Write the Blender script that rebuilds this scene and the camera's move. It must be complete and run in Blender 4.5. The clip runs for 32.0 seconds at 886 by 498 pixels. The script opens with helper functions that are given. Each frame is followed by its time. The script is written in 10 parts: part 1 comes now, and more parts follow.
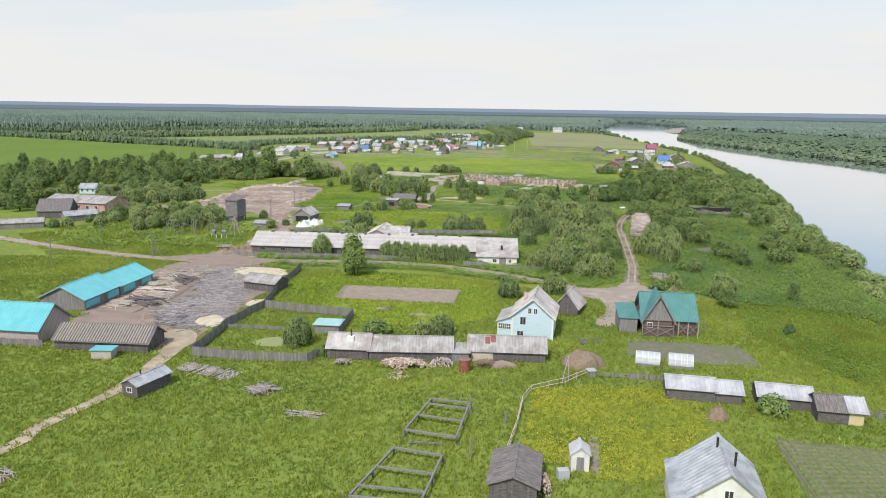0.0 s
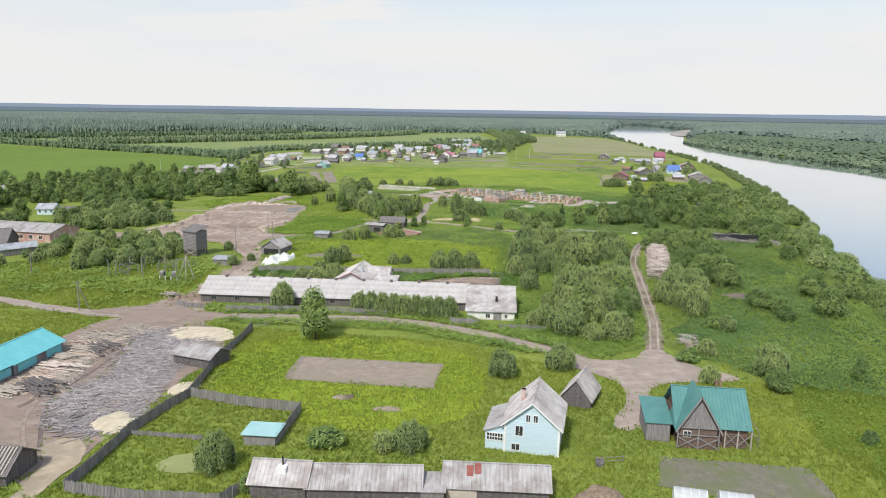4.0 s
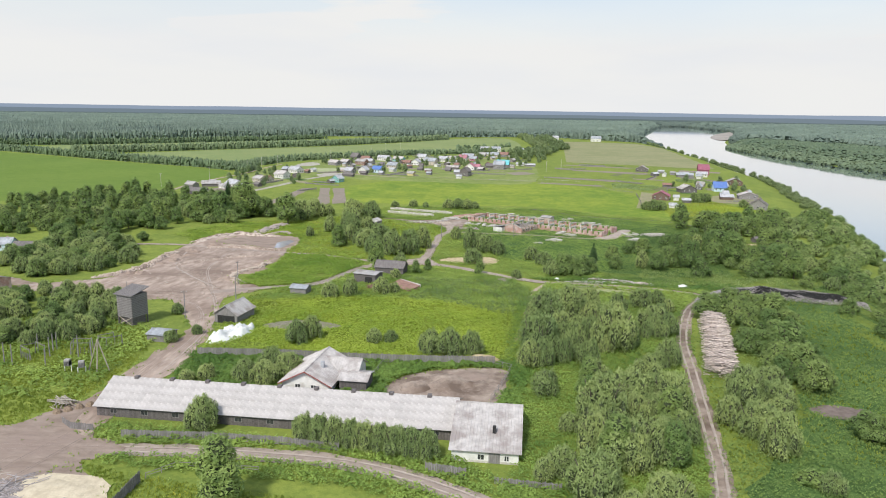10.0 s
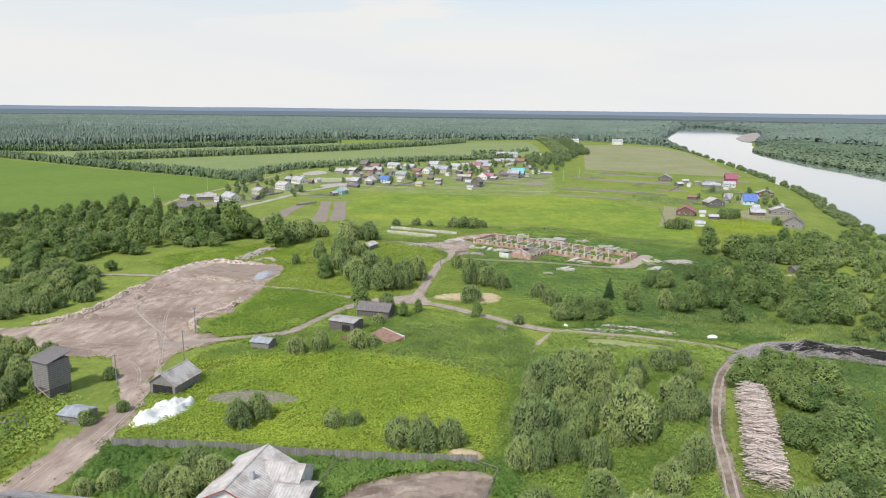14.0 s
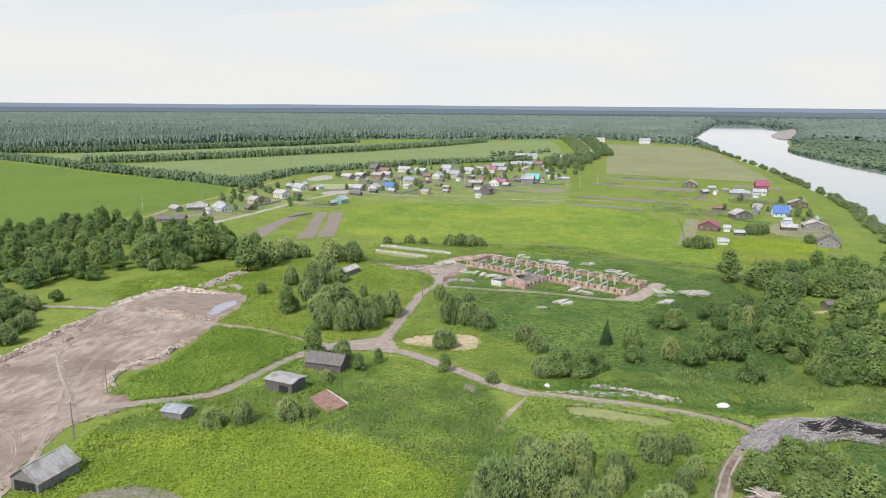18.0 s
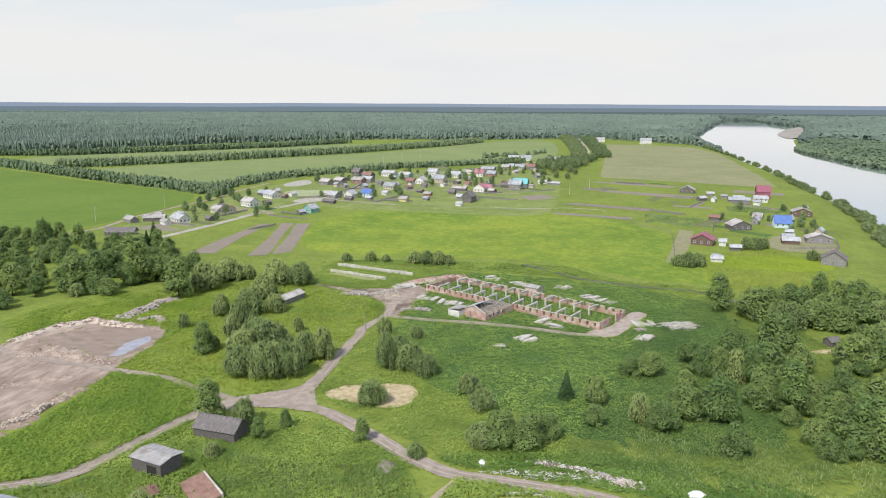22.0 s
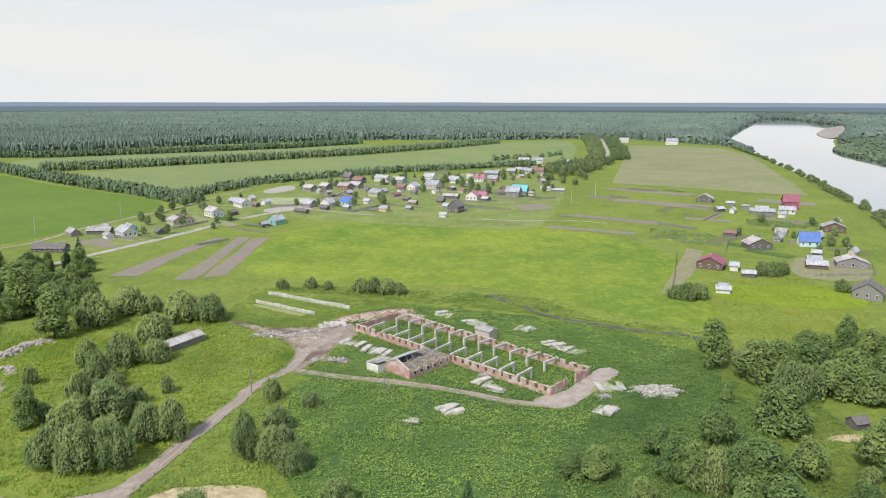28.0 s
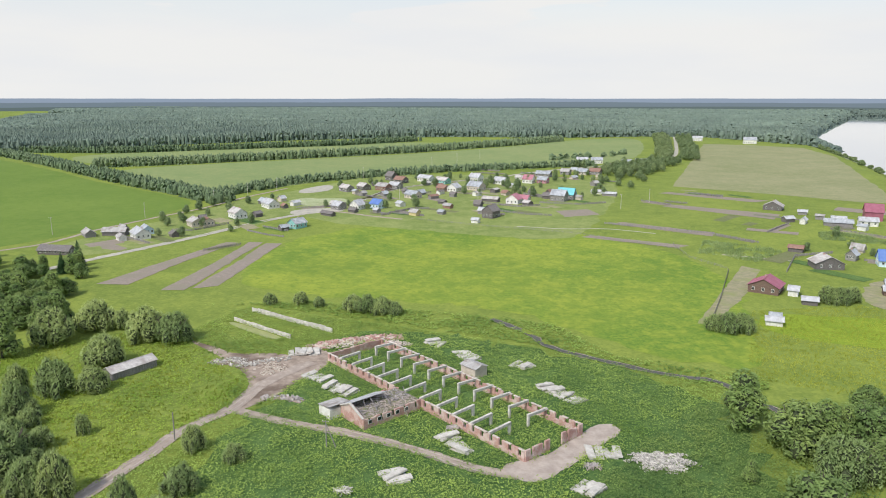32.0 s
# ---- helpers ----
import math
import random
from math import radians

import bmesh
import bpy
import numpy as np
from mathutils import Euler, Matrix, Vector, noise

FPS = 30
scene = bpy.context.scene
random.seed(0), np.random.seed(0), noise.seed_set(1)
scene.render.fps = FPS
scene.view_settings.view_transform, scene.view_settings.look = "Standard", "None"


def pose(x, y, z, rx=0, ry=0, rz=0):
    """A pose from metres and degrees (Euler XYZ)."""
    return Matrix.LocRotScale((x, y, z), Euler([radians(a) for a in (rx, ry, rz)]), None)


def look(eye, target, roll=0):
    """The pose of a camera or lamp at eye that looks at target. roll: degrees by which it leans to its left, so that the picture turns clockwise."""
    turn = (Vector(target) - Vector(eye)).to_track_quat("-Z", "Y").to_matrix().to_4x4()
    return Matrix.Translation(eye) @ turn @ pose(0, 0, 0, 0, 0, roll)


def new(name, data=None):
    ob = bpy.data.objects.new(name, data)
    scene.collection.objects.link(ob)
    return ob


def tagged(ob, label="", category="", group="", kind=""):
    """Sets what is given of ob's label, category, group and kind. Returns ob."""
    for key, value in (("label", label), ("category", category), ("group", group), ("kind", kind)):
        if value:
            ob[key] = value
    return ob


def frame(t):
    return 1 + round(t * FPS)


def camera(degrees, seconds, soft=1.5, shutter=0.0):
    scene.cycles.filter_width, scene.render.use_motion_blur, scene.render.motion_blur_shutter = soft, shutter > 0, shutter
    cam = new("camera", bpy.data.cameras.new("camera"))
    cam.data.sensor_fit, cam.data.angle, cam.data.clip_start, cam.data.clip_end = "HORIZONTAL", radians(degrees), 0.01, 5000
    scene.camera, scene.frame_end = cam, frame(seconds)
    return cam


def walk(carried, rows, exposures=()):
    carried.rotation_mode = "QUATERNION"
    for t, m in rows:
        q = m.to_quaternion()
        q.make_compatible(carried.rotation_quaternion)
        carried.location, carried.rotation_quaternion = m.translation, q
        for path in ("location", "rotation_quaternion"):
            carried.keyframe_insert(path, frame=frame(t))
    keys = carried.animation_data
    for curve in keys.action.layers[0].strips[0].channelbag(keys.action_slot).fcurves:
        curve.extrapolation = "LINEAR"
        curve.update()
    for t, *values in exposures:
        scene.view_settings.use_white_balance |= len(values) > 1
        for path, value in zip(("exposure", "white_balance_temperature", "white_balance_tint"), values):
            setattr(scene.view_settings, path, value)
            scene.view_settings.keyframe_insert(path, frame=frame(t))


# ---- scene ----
cam = camera(64.4, 32.0, soft=1.0)
METRES, EYE, TILT, LEAN, TURN = 280.0, 37.85, -11.15, -0.9, 0.0
ROWS = [
    (0.0, 0.0, 0.0, 0.0, 0.0, 0.0, -0.0),
    (0.5, 0.0015, 0.0131, 0.0049, 0.0, 0.02, 0.01),
    (1.0, 0.0031, 0.0262, 0.0096, -0.0, 0.03, 0.02),
    (1.5, 0.0048, 0.0394, 0.0143, -0.0, 0.04, 0.02),
    (2.0, 0.0066, 0.0525, 0.019, -0.01, 0.04, 0.01),
    (2.5, 0.0086, 0.0657, 0.024, 0.01, 0.06, -0.0),
    (3.0, 0.0105, 0.0788, 0.0291, 0.02, 0.06, 0.0),
    (3.5, 0.0127, 0.092, 0.0341, 0.09, 0.06, -0.0),
    (5.5, 0.0224, 0.1444, 0.0533, 0.95, 0.05, -0.15),
    (6.0, 0.0248, 0.1567, 0.0578, 1.19, 0.06, -0.19),
    (6.5, 0.0274, 0.1699, 0.0626, 1.46, 0.05, -0.26),
    (7.0, 0.0301, 0.1831, 0.0677, 1.7, 0.05, -0.3),
    (7.5, 0.0325, 0.1964, 0.0728, 1.9, 0.04, -0.35),
    (8.0, 0.0351, 0.2095, 0.078, 2.08, 0.03, -0.37),
    (8.5, 0.0376, 0.2227, 0.0832, 2.28, 0.02, -0.42),
    (9.0, 0.04, 0.2357, 0.0884, 2.49, 0.02, -0.46),
    (9.5, 0.0423, 0.2489, 0.0935, 2.71, 0.02, -0.51),
    (10.0, 0.0447, 0.2621, 0.0987, 2.96, 0.01, -0.56),
    (10.5, 0.0471, 0.2751, 0.1041, 3.25, 0.01, -0.61),
    (11.0, 0.0495, 0.2883, 0.1093, 3.56, 0.01, -0.69),
    (11.5, 0.0517, 0.3016, 0.1147, 3.85, 0.02, -0.73),
    (12.0, 0.0541, 0.3149, 0.1195, 3.98, 0.02, -0.73),
    (12.5, 0.0569, 0.3282, 0.1249, 4.09, -0.0, -0.68),
    (13.0, 0.0602, 0.3417, 0.1299, 4.22, -0.02, -0.69),
    (13.5, 0.0641, 0.355, 0.1351, 4.43, -0.03, -0.66),
    (14.0, 0.0686, 0.3684, 0.1404, 4.68, -0.06, -0.68),
    (14.5, 0.0736, 0.3821, 0.1456, 4.97, -0.11, -0.71),
    (16.5, 0.0974, 0.4373, 0.1662, 6.2, -0.34, -0.79),
    (17.0, 0.1042, 0.4511, 0.1716, 6.5, -0.4, -0.83),
    (17.5, 0.1108, 0.4655, 0.1767, 6.8, -0.44, -0.88),
    (18.0, 0.1177, 0.4797, 0.182, 7.13, -0.46, -0.93),
    (18.5, 0.1243, 0.4937, 0.1873, 7.5, -0.5, -0.98),
    (19.0, 0.1309, 0.508, 0.1925, 7.74, -0.54, -1.04),
    (19.5, 0.137, 0.5224, 0.197, 7.71, -0.57, -1.02),
    (20.0, 0.1429, 0.537, 0.2004, 7.67, -0.59, -1.0),
    (20.5, 0.1486, 0.5516, 0.2039, 7.66, -0.6, -0.96),
    (21.0, 0.1547, 0.5663, 0.2071, 7.65, -0.62, -0.91),
    (21.5, 0.1608, 0.5813, 0.2103, 7.62, -0.62, -0.9),
    (22.0, 0.1671, 0.5959, 0.2137, 7.63, -0.64, -0.86),
    (22.5, 0.1736, 0.6109, 0.2169, 7.68, -0.66, -0.86),
    (23.0, 0.1806, 0.6259, 0.2199, 7.77, -0.67, -0.84),
    (23.5, 0.1873, 0.641, 0.223, 7.93, -0.69, -0.87),
    (24.0, 0.1942, 0.6559, 0.2261, 8.3, -0.7, -0.92),
    (24.5, 0.2011, 0.6707, 0.2296, 8.6, -0.7, -0.97),
    (25.0, 0.2079, 0.6863, 0.2324, 8.75, -0.69, -0.98),
    (25.5, 0.2145, 0.7014, 0.2355, 8.89, -0.68, -1.0),
    (27.5, 0.2417, 0.7621, 0.2468, 9.99, -0.77, -1.14),
    (28.0, 0.249, 0.7773, 0.2496, 10.31, -0.79, -1.2),
    (28.5, 0.2564, 0.7925, 0.2525, 10.66, -0.83, -1.24),
    (29.0, 0.2638, 0.8077, 0.2556, 11.01, -0.9, -1.32),
    (29.5, 0.2713, 0.8229, 0.2586, 11.47, -0.96, -1.4),
    (30.0, 0.2789, 0.8383, 0.2614, 12.03, -1.01, -1.51),
    (30.5, 0.2864, 0.8536, 0.2644, 12.56, -1.06, -1.6),
    (31.0, 0.2941, 0.8689, 0.2673, 13.55, -1.11, -1.79),
    (31.5, 0.3014, 0.8844, 0.2702, 14.85, -1.19, -2.05),
    (32.0, 0.3089, 0.8995, 0.2733, 16.34, -1.28, -2.31),
]
walk(cam, [(t, pose(0, 0, EYE, TILT, LEAN, TURN) @ pose(METRES * x, METRES * y, METRES * z, 90 + pitch, roll, yaw)) for t, x, y, z, yaw, pitch, roll in ROWS])

# ---- light ----
SUN_ELEV, SUN_AZ = 48.0, 205.0     # degrees; azimuth clockwise from +y
world = bpy.data.worlds.new("overcast_sky")
scene.world = world
world.use_nodes = True
wn, wl = world.node_tree.nodes, world.node_tree.links
sky = wn.new("ShaderNodeTexSky")
sky.sky_type, sky.sun_disc = "NISHITA", False
sky.sun_elevation, sky.sun_rotation = radians(SUN_ELEV), radians(SUN_AZ)
sky_gain = wn.new("ShaderNodeMix")
sky_gain.data_type, sky_gain.blend_type = "RGBA", "MULTIPLY"
sky_gain.inputs[0].default_value = 1.0
sky_gain.inputs[7].default_value = (1.35, 1.5, 1.55, 1)
wl.new(sky.outputs[0], sky_gain.inputs[6])
wc = wn.new("ShaderNodeTexCoord")
wmap = wn.new("ShaderNodeMapping")
wmap.inputs["Scale"].default_value = (1.0, 1.0, 5.5)
wl.new(wc.outputs["Generated"], wmap.inputs[0])
cn = wn.new("ShaderNodeTexNoise")
cn.inputs["Scale"].default_value, cn.inputs["Detail"].default_value, cn.inputs["Roughness"].default_value = 1.9, 7.0, 0.55
wl.new(wmap.outputs[0], cn.inputs["Vector"])
cr = wn.new("ShaderNodeValToRGB")
cr.color_ramp.elements[0].position, cr.color_ramp.elements[1].position = 0.45, 0.6
cr.color_ramp.elements[0].color, cr.color_ramp.elements[1].color = (0.12, 0.12, 0.12, 1), (1, 1, 1, 1)
wl.new(cn.outputs["Fac"], cr.inputs[0])
cn2 = wn.new("ShaderNodeTexNoise")
cn2.inputs["Scale"].default_value, cn2.inputs["Detail"].default_value = 3.1, 5.0
wl.new(wmap.outputs[0], cn2.inputs["Vector"])
cloud = wn.new("ShaderNodeValToRGB")
cloud.color_ramp.elements[0].position, cloud.color_ramp.elements[1].position = 0.34, 0.58
cloud.color_ramp.elements[0].color, cloud.color_ramp.elements[1].color = (8.15, 8.3, 8.5, 1), (8.6, 8.6, 8.5, 1)
wl.new(cn2.outputs["Fac"], cloud.inputs[0])
wmix = wn.new("ShaderNodeMix")
wmix.data_type = "RGBA"
sep = wn.new("ShaderNodeSeparateXYZ")
wl.new(wc.outputs["Generated"], sep.inputs[0])
veil = wn.new("ShaderNodeMapRange")
veil.inputs[1].default_value, veil.inputs[2].default_value, veil.inputs[3].default_value, veil.inputs[4].default_value = 0.085, 0.28, 1.0, 0.0
wl.new(sep.outputs["Z"], veil.inputs[0])
thick = wn.new("ShaderNodeMath")
thick.operation = "MAXIMUM"
wl.new(veil.outputs[0], thick.inputs[0])
wl.new(cr.outputs[0], thick.inputs[1])
wl.new(thick.outputs[0], wmix.inputs[0])
wl.new(sky_gain.outputs[2], wmix.inputs[6])
wl.new(cloud.outputs[0], wmix.inputs[7])
wl.new(wmix.outputs[2], wn["Background"].inputs["Color"])
wn["Background"].inputs["Strength"].default_value = 0.1
sun = new("sun", bpy.data.lights.new("sun", "SUN"))
sun.data.energy, sun.data.angle, sun.data.color = 3.3, radians(6), (1.0, 0.95, 0.86)
_e, _a = radians(SUN_ELEV), radians(SUN_AZ)
sun.matrix_world = look((math.sin(_a) * math.cos(_e) * 500, math.cos(_a) * math.cos(_e) * 500, math.sin(_e) * 500), (0, 0, 0))

# ---- materials ----


def mat(name, c1, c2, scale=1.0, rough=0.85, bump=0.0, c3=None, scale3=0.12, stretch=(1, 1, 1), metal=0.0, island=0.0, spread=(0.35, 0.65), bumpscale=None, spec=0.3, objrand=0.0):
    """Two-tone noise material with an optional third tone in large stains; island varies the loose pieces."""
    m = bpy.data.materials.new(name)
    m.use_nodes = True
    n, l = m.node_tree.nodes, m.node_tree.links
    b = n["Principled BSDF"]
    b.inputs["Roughness"].default_value, b.inputs["Metallic"].default_value = rough, metal
    b.inputs["Specular IOR Level"].default_value = spec
    tc = n.new("ShaderNodeTexCoord")
    mp = n.new("ShaderNodeMapping")
    mp.inputs["Scale"].default_value = stretch
    l.new(tc.outputs["Object"], mp.inputs[0])
    t = n.new("ShaderNodeTexNoise")
    t.inputs["Scale"].default_value, t.inputs["Detail"].default_value, t.inputs["Roughness"].default_value = scale, 6.0, 0.62
    l.new(mp.outputs[0], t.inputs["Vector"])
    r = n.new("ShaderNodeValToRGB")
    r.color_ramp.elements[0].position, r.color_ramp.elements[1].position = spread
    r.color_ramp.elements[0].color, r.color_ramp.elements[1].color = (*c1, 1), (*c2, 1)
    l.new(t.outputs["Fac"], r.inputs[0])
    out = r.outputs[0]
    if c3:
        t3 = n.new("ShaderNodeTexNoise")
        t3.inputs["Scale"].default_value, t3.inputs["Detail"].default_value, t3.inputs["Roughness"].default_value = scale3, 5.0, 0.6
        l.new(tc.outputs["Object"], t3.inputs["Vector"])
        r3 = n.new("ShaderNodeValToRGB")
        r3.color_ramp.elements[0].position, r3.color_ramp.elements[1].position = 0.46, 0.62
        l.new(t3.outputs["Fac"], r3.inputs[0])
        mx = n.new("ShaderNodeMix")
        mx.data_type = "RGBA"
        mx.inputs[7].default_value = (*c3, 1)
        l.new(r3.outputs[0], mx.inputs[0])
        l.new(out, mx.inputs[6])
        out = mx.outputs[2]
    if island or objrand:
        if island:
            src = n.new("ShaderNodeNewGeometry").outputs["Random Per Island"]
        else:
            src = n.new("ShaderNodeObjectInfo").outputs["Random"]
        amt = island or objrand
        mr = n.new("ShaderNodeMapRange")
        mr.inputs[3].default_value, mr.inputs[4].default_value = 1 - amt, 1 + amt
        l.new(src, mr.inputs[0])
        hv = n.new("ShaderNodeHueSaturation")
        l.new(mr.outputs[0], hv.inputs["Value"])
        l.new(out, hv.inputs["Color"])
        out = hv.outputs[0]
    l.new(out, b.inputs["Base Color"])
    if bump:
        bt = n.new("ShaderNodeTexNoise")
        bt.inputs["Scale"].default_value, bt.inputs["Detail"].default_value = bumpscale or scale * 3, 4.0
        l.new(mp.outputs[0], bt.inputs["Vector"])
        bp = n.new("ShaderNodeBump")
        bp.inputs["Strength"].default_value, bp.inputs["Distance"].default_value = bump, 0.3 / (bumpscale or scale * 3) ** 0.5
        l.new(bt.outputs["Fac"], bp.inputs["Height"])
        l.new(bp.outputs[0], b.inputs["Normal"])
    return m


def leafy(name, c1, c2, scale=0.6, island=0.28, translucent=0.25):
    m = mat(name, c1, c2, scale, 0.62, 0.0, island=island, spec=0.25)
    n, l = m.node_tree.nodes, m.node_tree.links
    b, o = n["Principled BSDF"], n["Material Output"]
    col = b.inputs["Base Color"].links[0].from_socket
    oi = n.new("ShaderNodeObjectInfo")
    mr = n.new("ShaderNodeMapRange")
    mr.inputs[3].default_value, mr.inputs[4].default_value = 0.8, 1.18
    l.new(oi.outputs["Random"], mr.inputs[0])
    mh = n.new("ShaderNodeMapRange")
    mh.inputs[3].default_value, mh.inputs[4].default_value = 0.515, 0.485
    l.new(oi.outputs["Random"], mh.inputs[0])
    hv = n.new("ShaderNodeHueSaturation")
    l.new(mr.outputs[0], hv.inputs["Value"])
    l.new(mh.outputs[0], hv.inputs["Hue"])
    l.new(col, hv.inputs["Color"])
    l.new(hv.outputs[0], b.inputs["Base Color"])
    tr = n.new("ShaderNodeBsdfTranslucent")
    l.new(b.inputs["Base Color"].links[0].from_socket, tr.inputs[0])
    ms = n.new("ShaderNodeMixShader")
    ms.inputs[0].default_value = translucent
    l.new(b.outputs[0], ms.inputs[1])
    l.new(tr.outputs[0], ms.inputs[2])
    l.new(ms.outputs[0], o.inputs[0])
    return m


def meadow(name, dark, mid, light, s_big, s_mid, s_fine, bump=0.9):
    """Grass land: large patches, clumps and blades."""
    m = mat(name, dark, mid, s_fine, 0.9, bump, spec=0.1, spread=(0.4, 0.6))
    n, l = m.node_tree.nodes, m.node_tree.links
    b = n["Principled BSDF"]
    out = b.inputs["Base Color"].links[0].from_socket
    tc = [x for x in n if x.type == "TEX_COORD"][0]
    for s, col, lo, hi, f in ((s_mid, light, 0.44, 0.64, 0.5), (s_big, light, 0.4, 0.64, 0.6), (s_mid * 0.37, dark, 0.52, 0.66, 0.6), (s_mid * 4.0, light, 0.5, 0.62, 0.45), (s_mid * 2.2, dark, 0.5, 0.66, 0.28), (s_mid * 7.0, dark, 0.52, 0.62, 0.5)):
        t = n.new("ShaderNodeTexNoise")
        t.inputs["Scale"].default_value, t.inputs["Detail"].default_value, t.inputs["Roughness"].default_value = s, 6.0, 0.6
        l.new(tc.outputs["Object"], t.inputs["Vector"])
        mr = n.new("ShaderNodeMapRange")
        mr.inputs[1].default_value, mr.inputs[2].default_value, mr.inputs[4].default_value = lo, hi, f
        l.new(t.outputs["Fac"], mr.inputs[0])
        mx = n.new("ShaderNodeMix")
        mx.data_type = "RGBA"
        mx.inputs[7].default_value = (*col, 1)
        l.new(mr.outputs[0], mx.inputs[0])
        l.new(out, mx.inputs[6])
        out = mx.outputs[2]
    l.new(out, b.inputs["Base Color"])
    return m


GRASS = meadow("grass_land", (0.14, 0.197, 0.043), (0.208, 0.27, 0.058), (0.28, 0.332, 0.07), 0.02, 0.13, 1.1, 0.4)
LUSH = meadow("lush_weeds", (0.055, 0.112, 0.038), (0.098, 0.178, 0.054), (0.155, 0.24, 0.07), 0.02, 0.2, 1.1)
BRIGHT = meadow("bright_meadow", (0.165, 0.25, 0.03), (0.235, 0.33, 0.036), (0.32, 0.395, 0.045), 0.03, 0.22, 1.1)
YELLOWFLOWERS = meadow("flowering_meadow", (0.15, 0.22, 0.035), (0.25, 0.30, 0.04), (0.40, 0.38, 0.04), 0.06, 0.3, 1.6)
GREENPLOT = meadow("sprouting_plot", (0.14, 0.17, 0.07), (0.18, 0.22, 0.085), (0.23, 0.22, 0.13), 0.1, 0.5, 2.0)
CHIPGROUND = mat("wood_waste_ground", (0.2, 0.172, 0.165), (0.38, 0.34, 0.335), 1.6, 0.95, 0.8, c3=(0.29, 0.235, 0.205), scale3=0.13)
FIELD = meadow("field_grass", (0.125, 0.212, 0.036), (0.2, 0.295, 0.046), (0.33, 0.375, 0.06), 0.014, 0.07, 0.8, 0.6)
WESTFIELD = meadow("smooth_hay_field", (0.122, 0.198, 0.038), (0.147, 0.227, 0.044), (0.178, 0.252, 0.054), 0.006, 0.03, 0.4, 0.4)
HAYFIELD = meadow("hay_field", (0.19, 0.255, 0.1), (0.235, 0.295, 0.12), (0.28, 0.315, 0.14), 0.006, 0.03, 0.5, 0.4)
DIRT = mat("dirt", (0.27, 0.21, 0.175), (0.42, 0.345, 0.29), 0.5, 0.95, 0.5, c3=(0.17, 0.125, 0.1), scale3=0.14)
PINKDIRT = mat("bare_sandy_earth", (0.29, 0.222, 0.182), (0.52, 0.415, 0.355), 0.5, 0.95, 0.9, c3=(0.26, 0.195, 0.16), scale3=0.06, spread=(0.34, 0.66), bumpscale=1.4, stretch=(1.0, 0.3, 1))
RUT = mat("wheel_rut_earth", (0.27, 0.21, 0.175), (0.41, 0.33, 0.28), 0.4, 0.95, 0.6)
RUTPALE = mat("packed_pale_earth", (0.36, 0.30, 0.265), (0.49, 0.42, 0.375), 0.4, 0.95, 0.5)
PALEDIRT = mat("dry_crusted_earth", (0.50, 0.42, 0.36), (0.64, 0.55, 0.48), 0.7, 0.95, 0.6)
DARKDIRT = mat("dark_mud", (0.245, 0.188, 0.155), (0.375, 0.3, 0.255), 0.35, 0.9, 0.7, c3=(0.31, 0.24, 0.205), scale3=0.09, stretch=(0.6, 1, 1))
TANTRACK = mat("tan_sawdust_track", (0.40, 0.325, 0.24), (0.55, 0.46, 0.345), 0.6, 0.95, 0.5, c3=(0.36, 0.3, 0.23), scale3=0.2)
DARKMUD = mat("wet_rut_mud", (0.15, 0.115, 0.1), (0.25, 0.2, 0.18), 0.6, 0.7, 0.6)
ROADM = mat("gravel_road", (0.315, 0.257, 0.222), (0.465, 0.39, 0.34), 0.5, 0.95, 0.4, c3=(0.34, 0.28, 0.245), scale3=0.2)
CONCROAD = mat("pale_road", (0.36, 0.34, 0.3), (0.5, 0.47, 0.41), 0.3, 0.9, 0.2)
SOIL = mat("ploughed_soil", (0.25, 0.207, 0.178), (0.33, 0.278, 0.24), 1.5, 0.95, 0.9, c3=(0.265, 0.235, 0.185), scale3=0.1, stretch=(0.5, 1.2, 1))
GREYSOIL = mat("weedy_soil", (0.17, 0.165, 0.125), (0.235, 0.22, 0.17), 1.2, 0.95, 0.8, c3=(0.17, 0.19, 0.1), scale3=0.25, stretch=(1, 0.6, 1))
SAND = mat("pale_sand", (0.48, 0.39, 0.24), (0.62, 0.52, 0.34), 0.9, 0.95, 0.5, c3=(0.42, 0.33, 0.2), scale3=0.4)
SAWDUST = mat("sawdust", (0.53, 0.455, 0.335), (0.68, 0.60, 0.46), 0.8, 0.95, 0.6)
POND = mat("duckweed_water", (0.25, 0.275, 0.085), (0.33, 0.35, 0.13), 0.5, 0.35, 0.0, spec=0.5)
CHIPS = mat("weathered_offcuts", (0.325, 0.29, 0.29), (0.465, 0.425, 0.42), 2.0, 0.9, 0.8, island=0.25, c3=(0.39, 0.325, 0.28), scale3=0.12)
SLABS = mat("silver_grey_slabs", (0.27, 0.243, 0.245), (0.43, 0.395, 0.395), 2.0, 0.9, 0.8, island=0.3)
GREYWOOD = mat("grey_weathered_boards", (0.185, 0.173, 0.175), (0.335, 0.318, 0.318), 2.0, 0.9, 0.5, stretch=(6, 6, 0.4), island=0.16)
DARKWOOD = mat("dark_old_timber", (0.1, 0.09, 0.092), (0.215, 0.195, 0.195), 2.0, 0.9, 0.5, stretch=(1, 1, 6), island=0.2)
PLANKWOOD = mat("silvery_planks", (0.33, 0.29, 0.25), (0.5, 0.45, 0.39), 2.5, 0.85, 0.4, stretch=(1, 1, 6), island=0.25)
FRESHWOOD = mat("fresh_split_wood", (0.40, 0.30, 0.235), (0.62, 0.52, 0.44), 2.5, 0.85, 0.4, island=0.4)
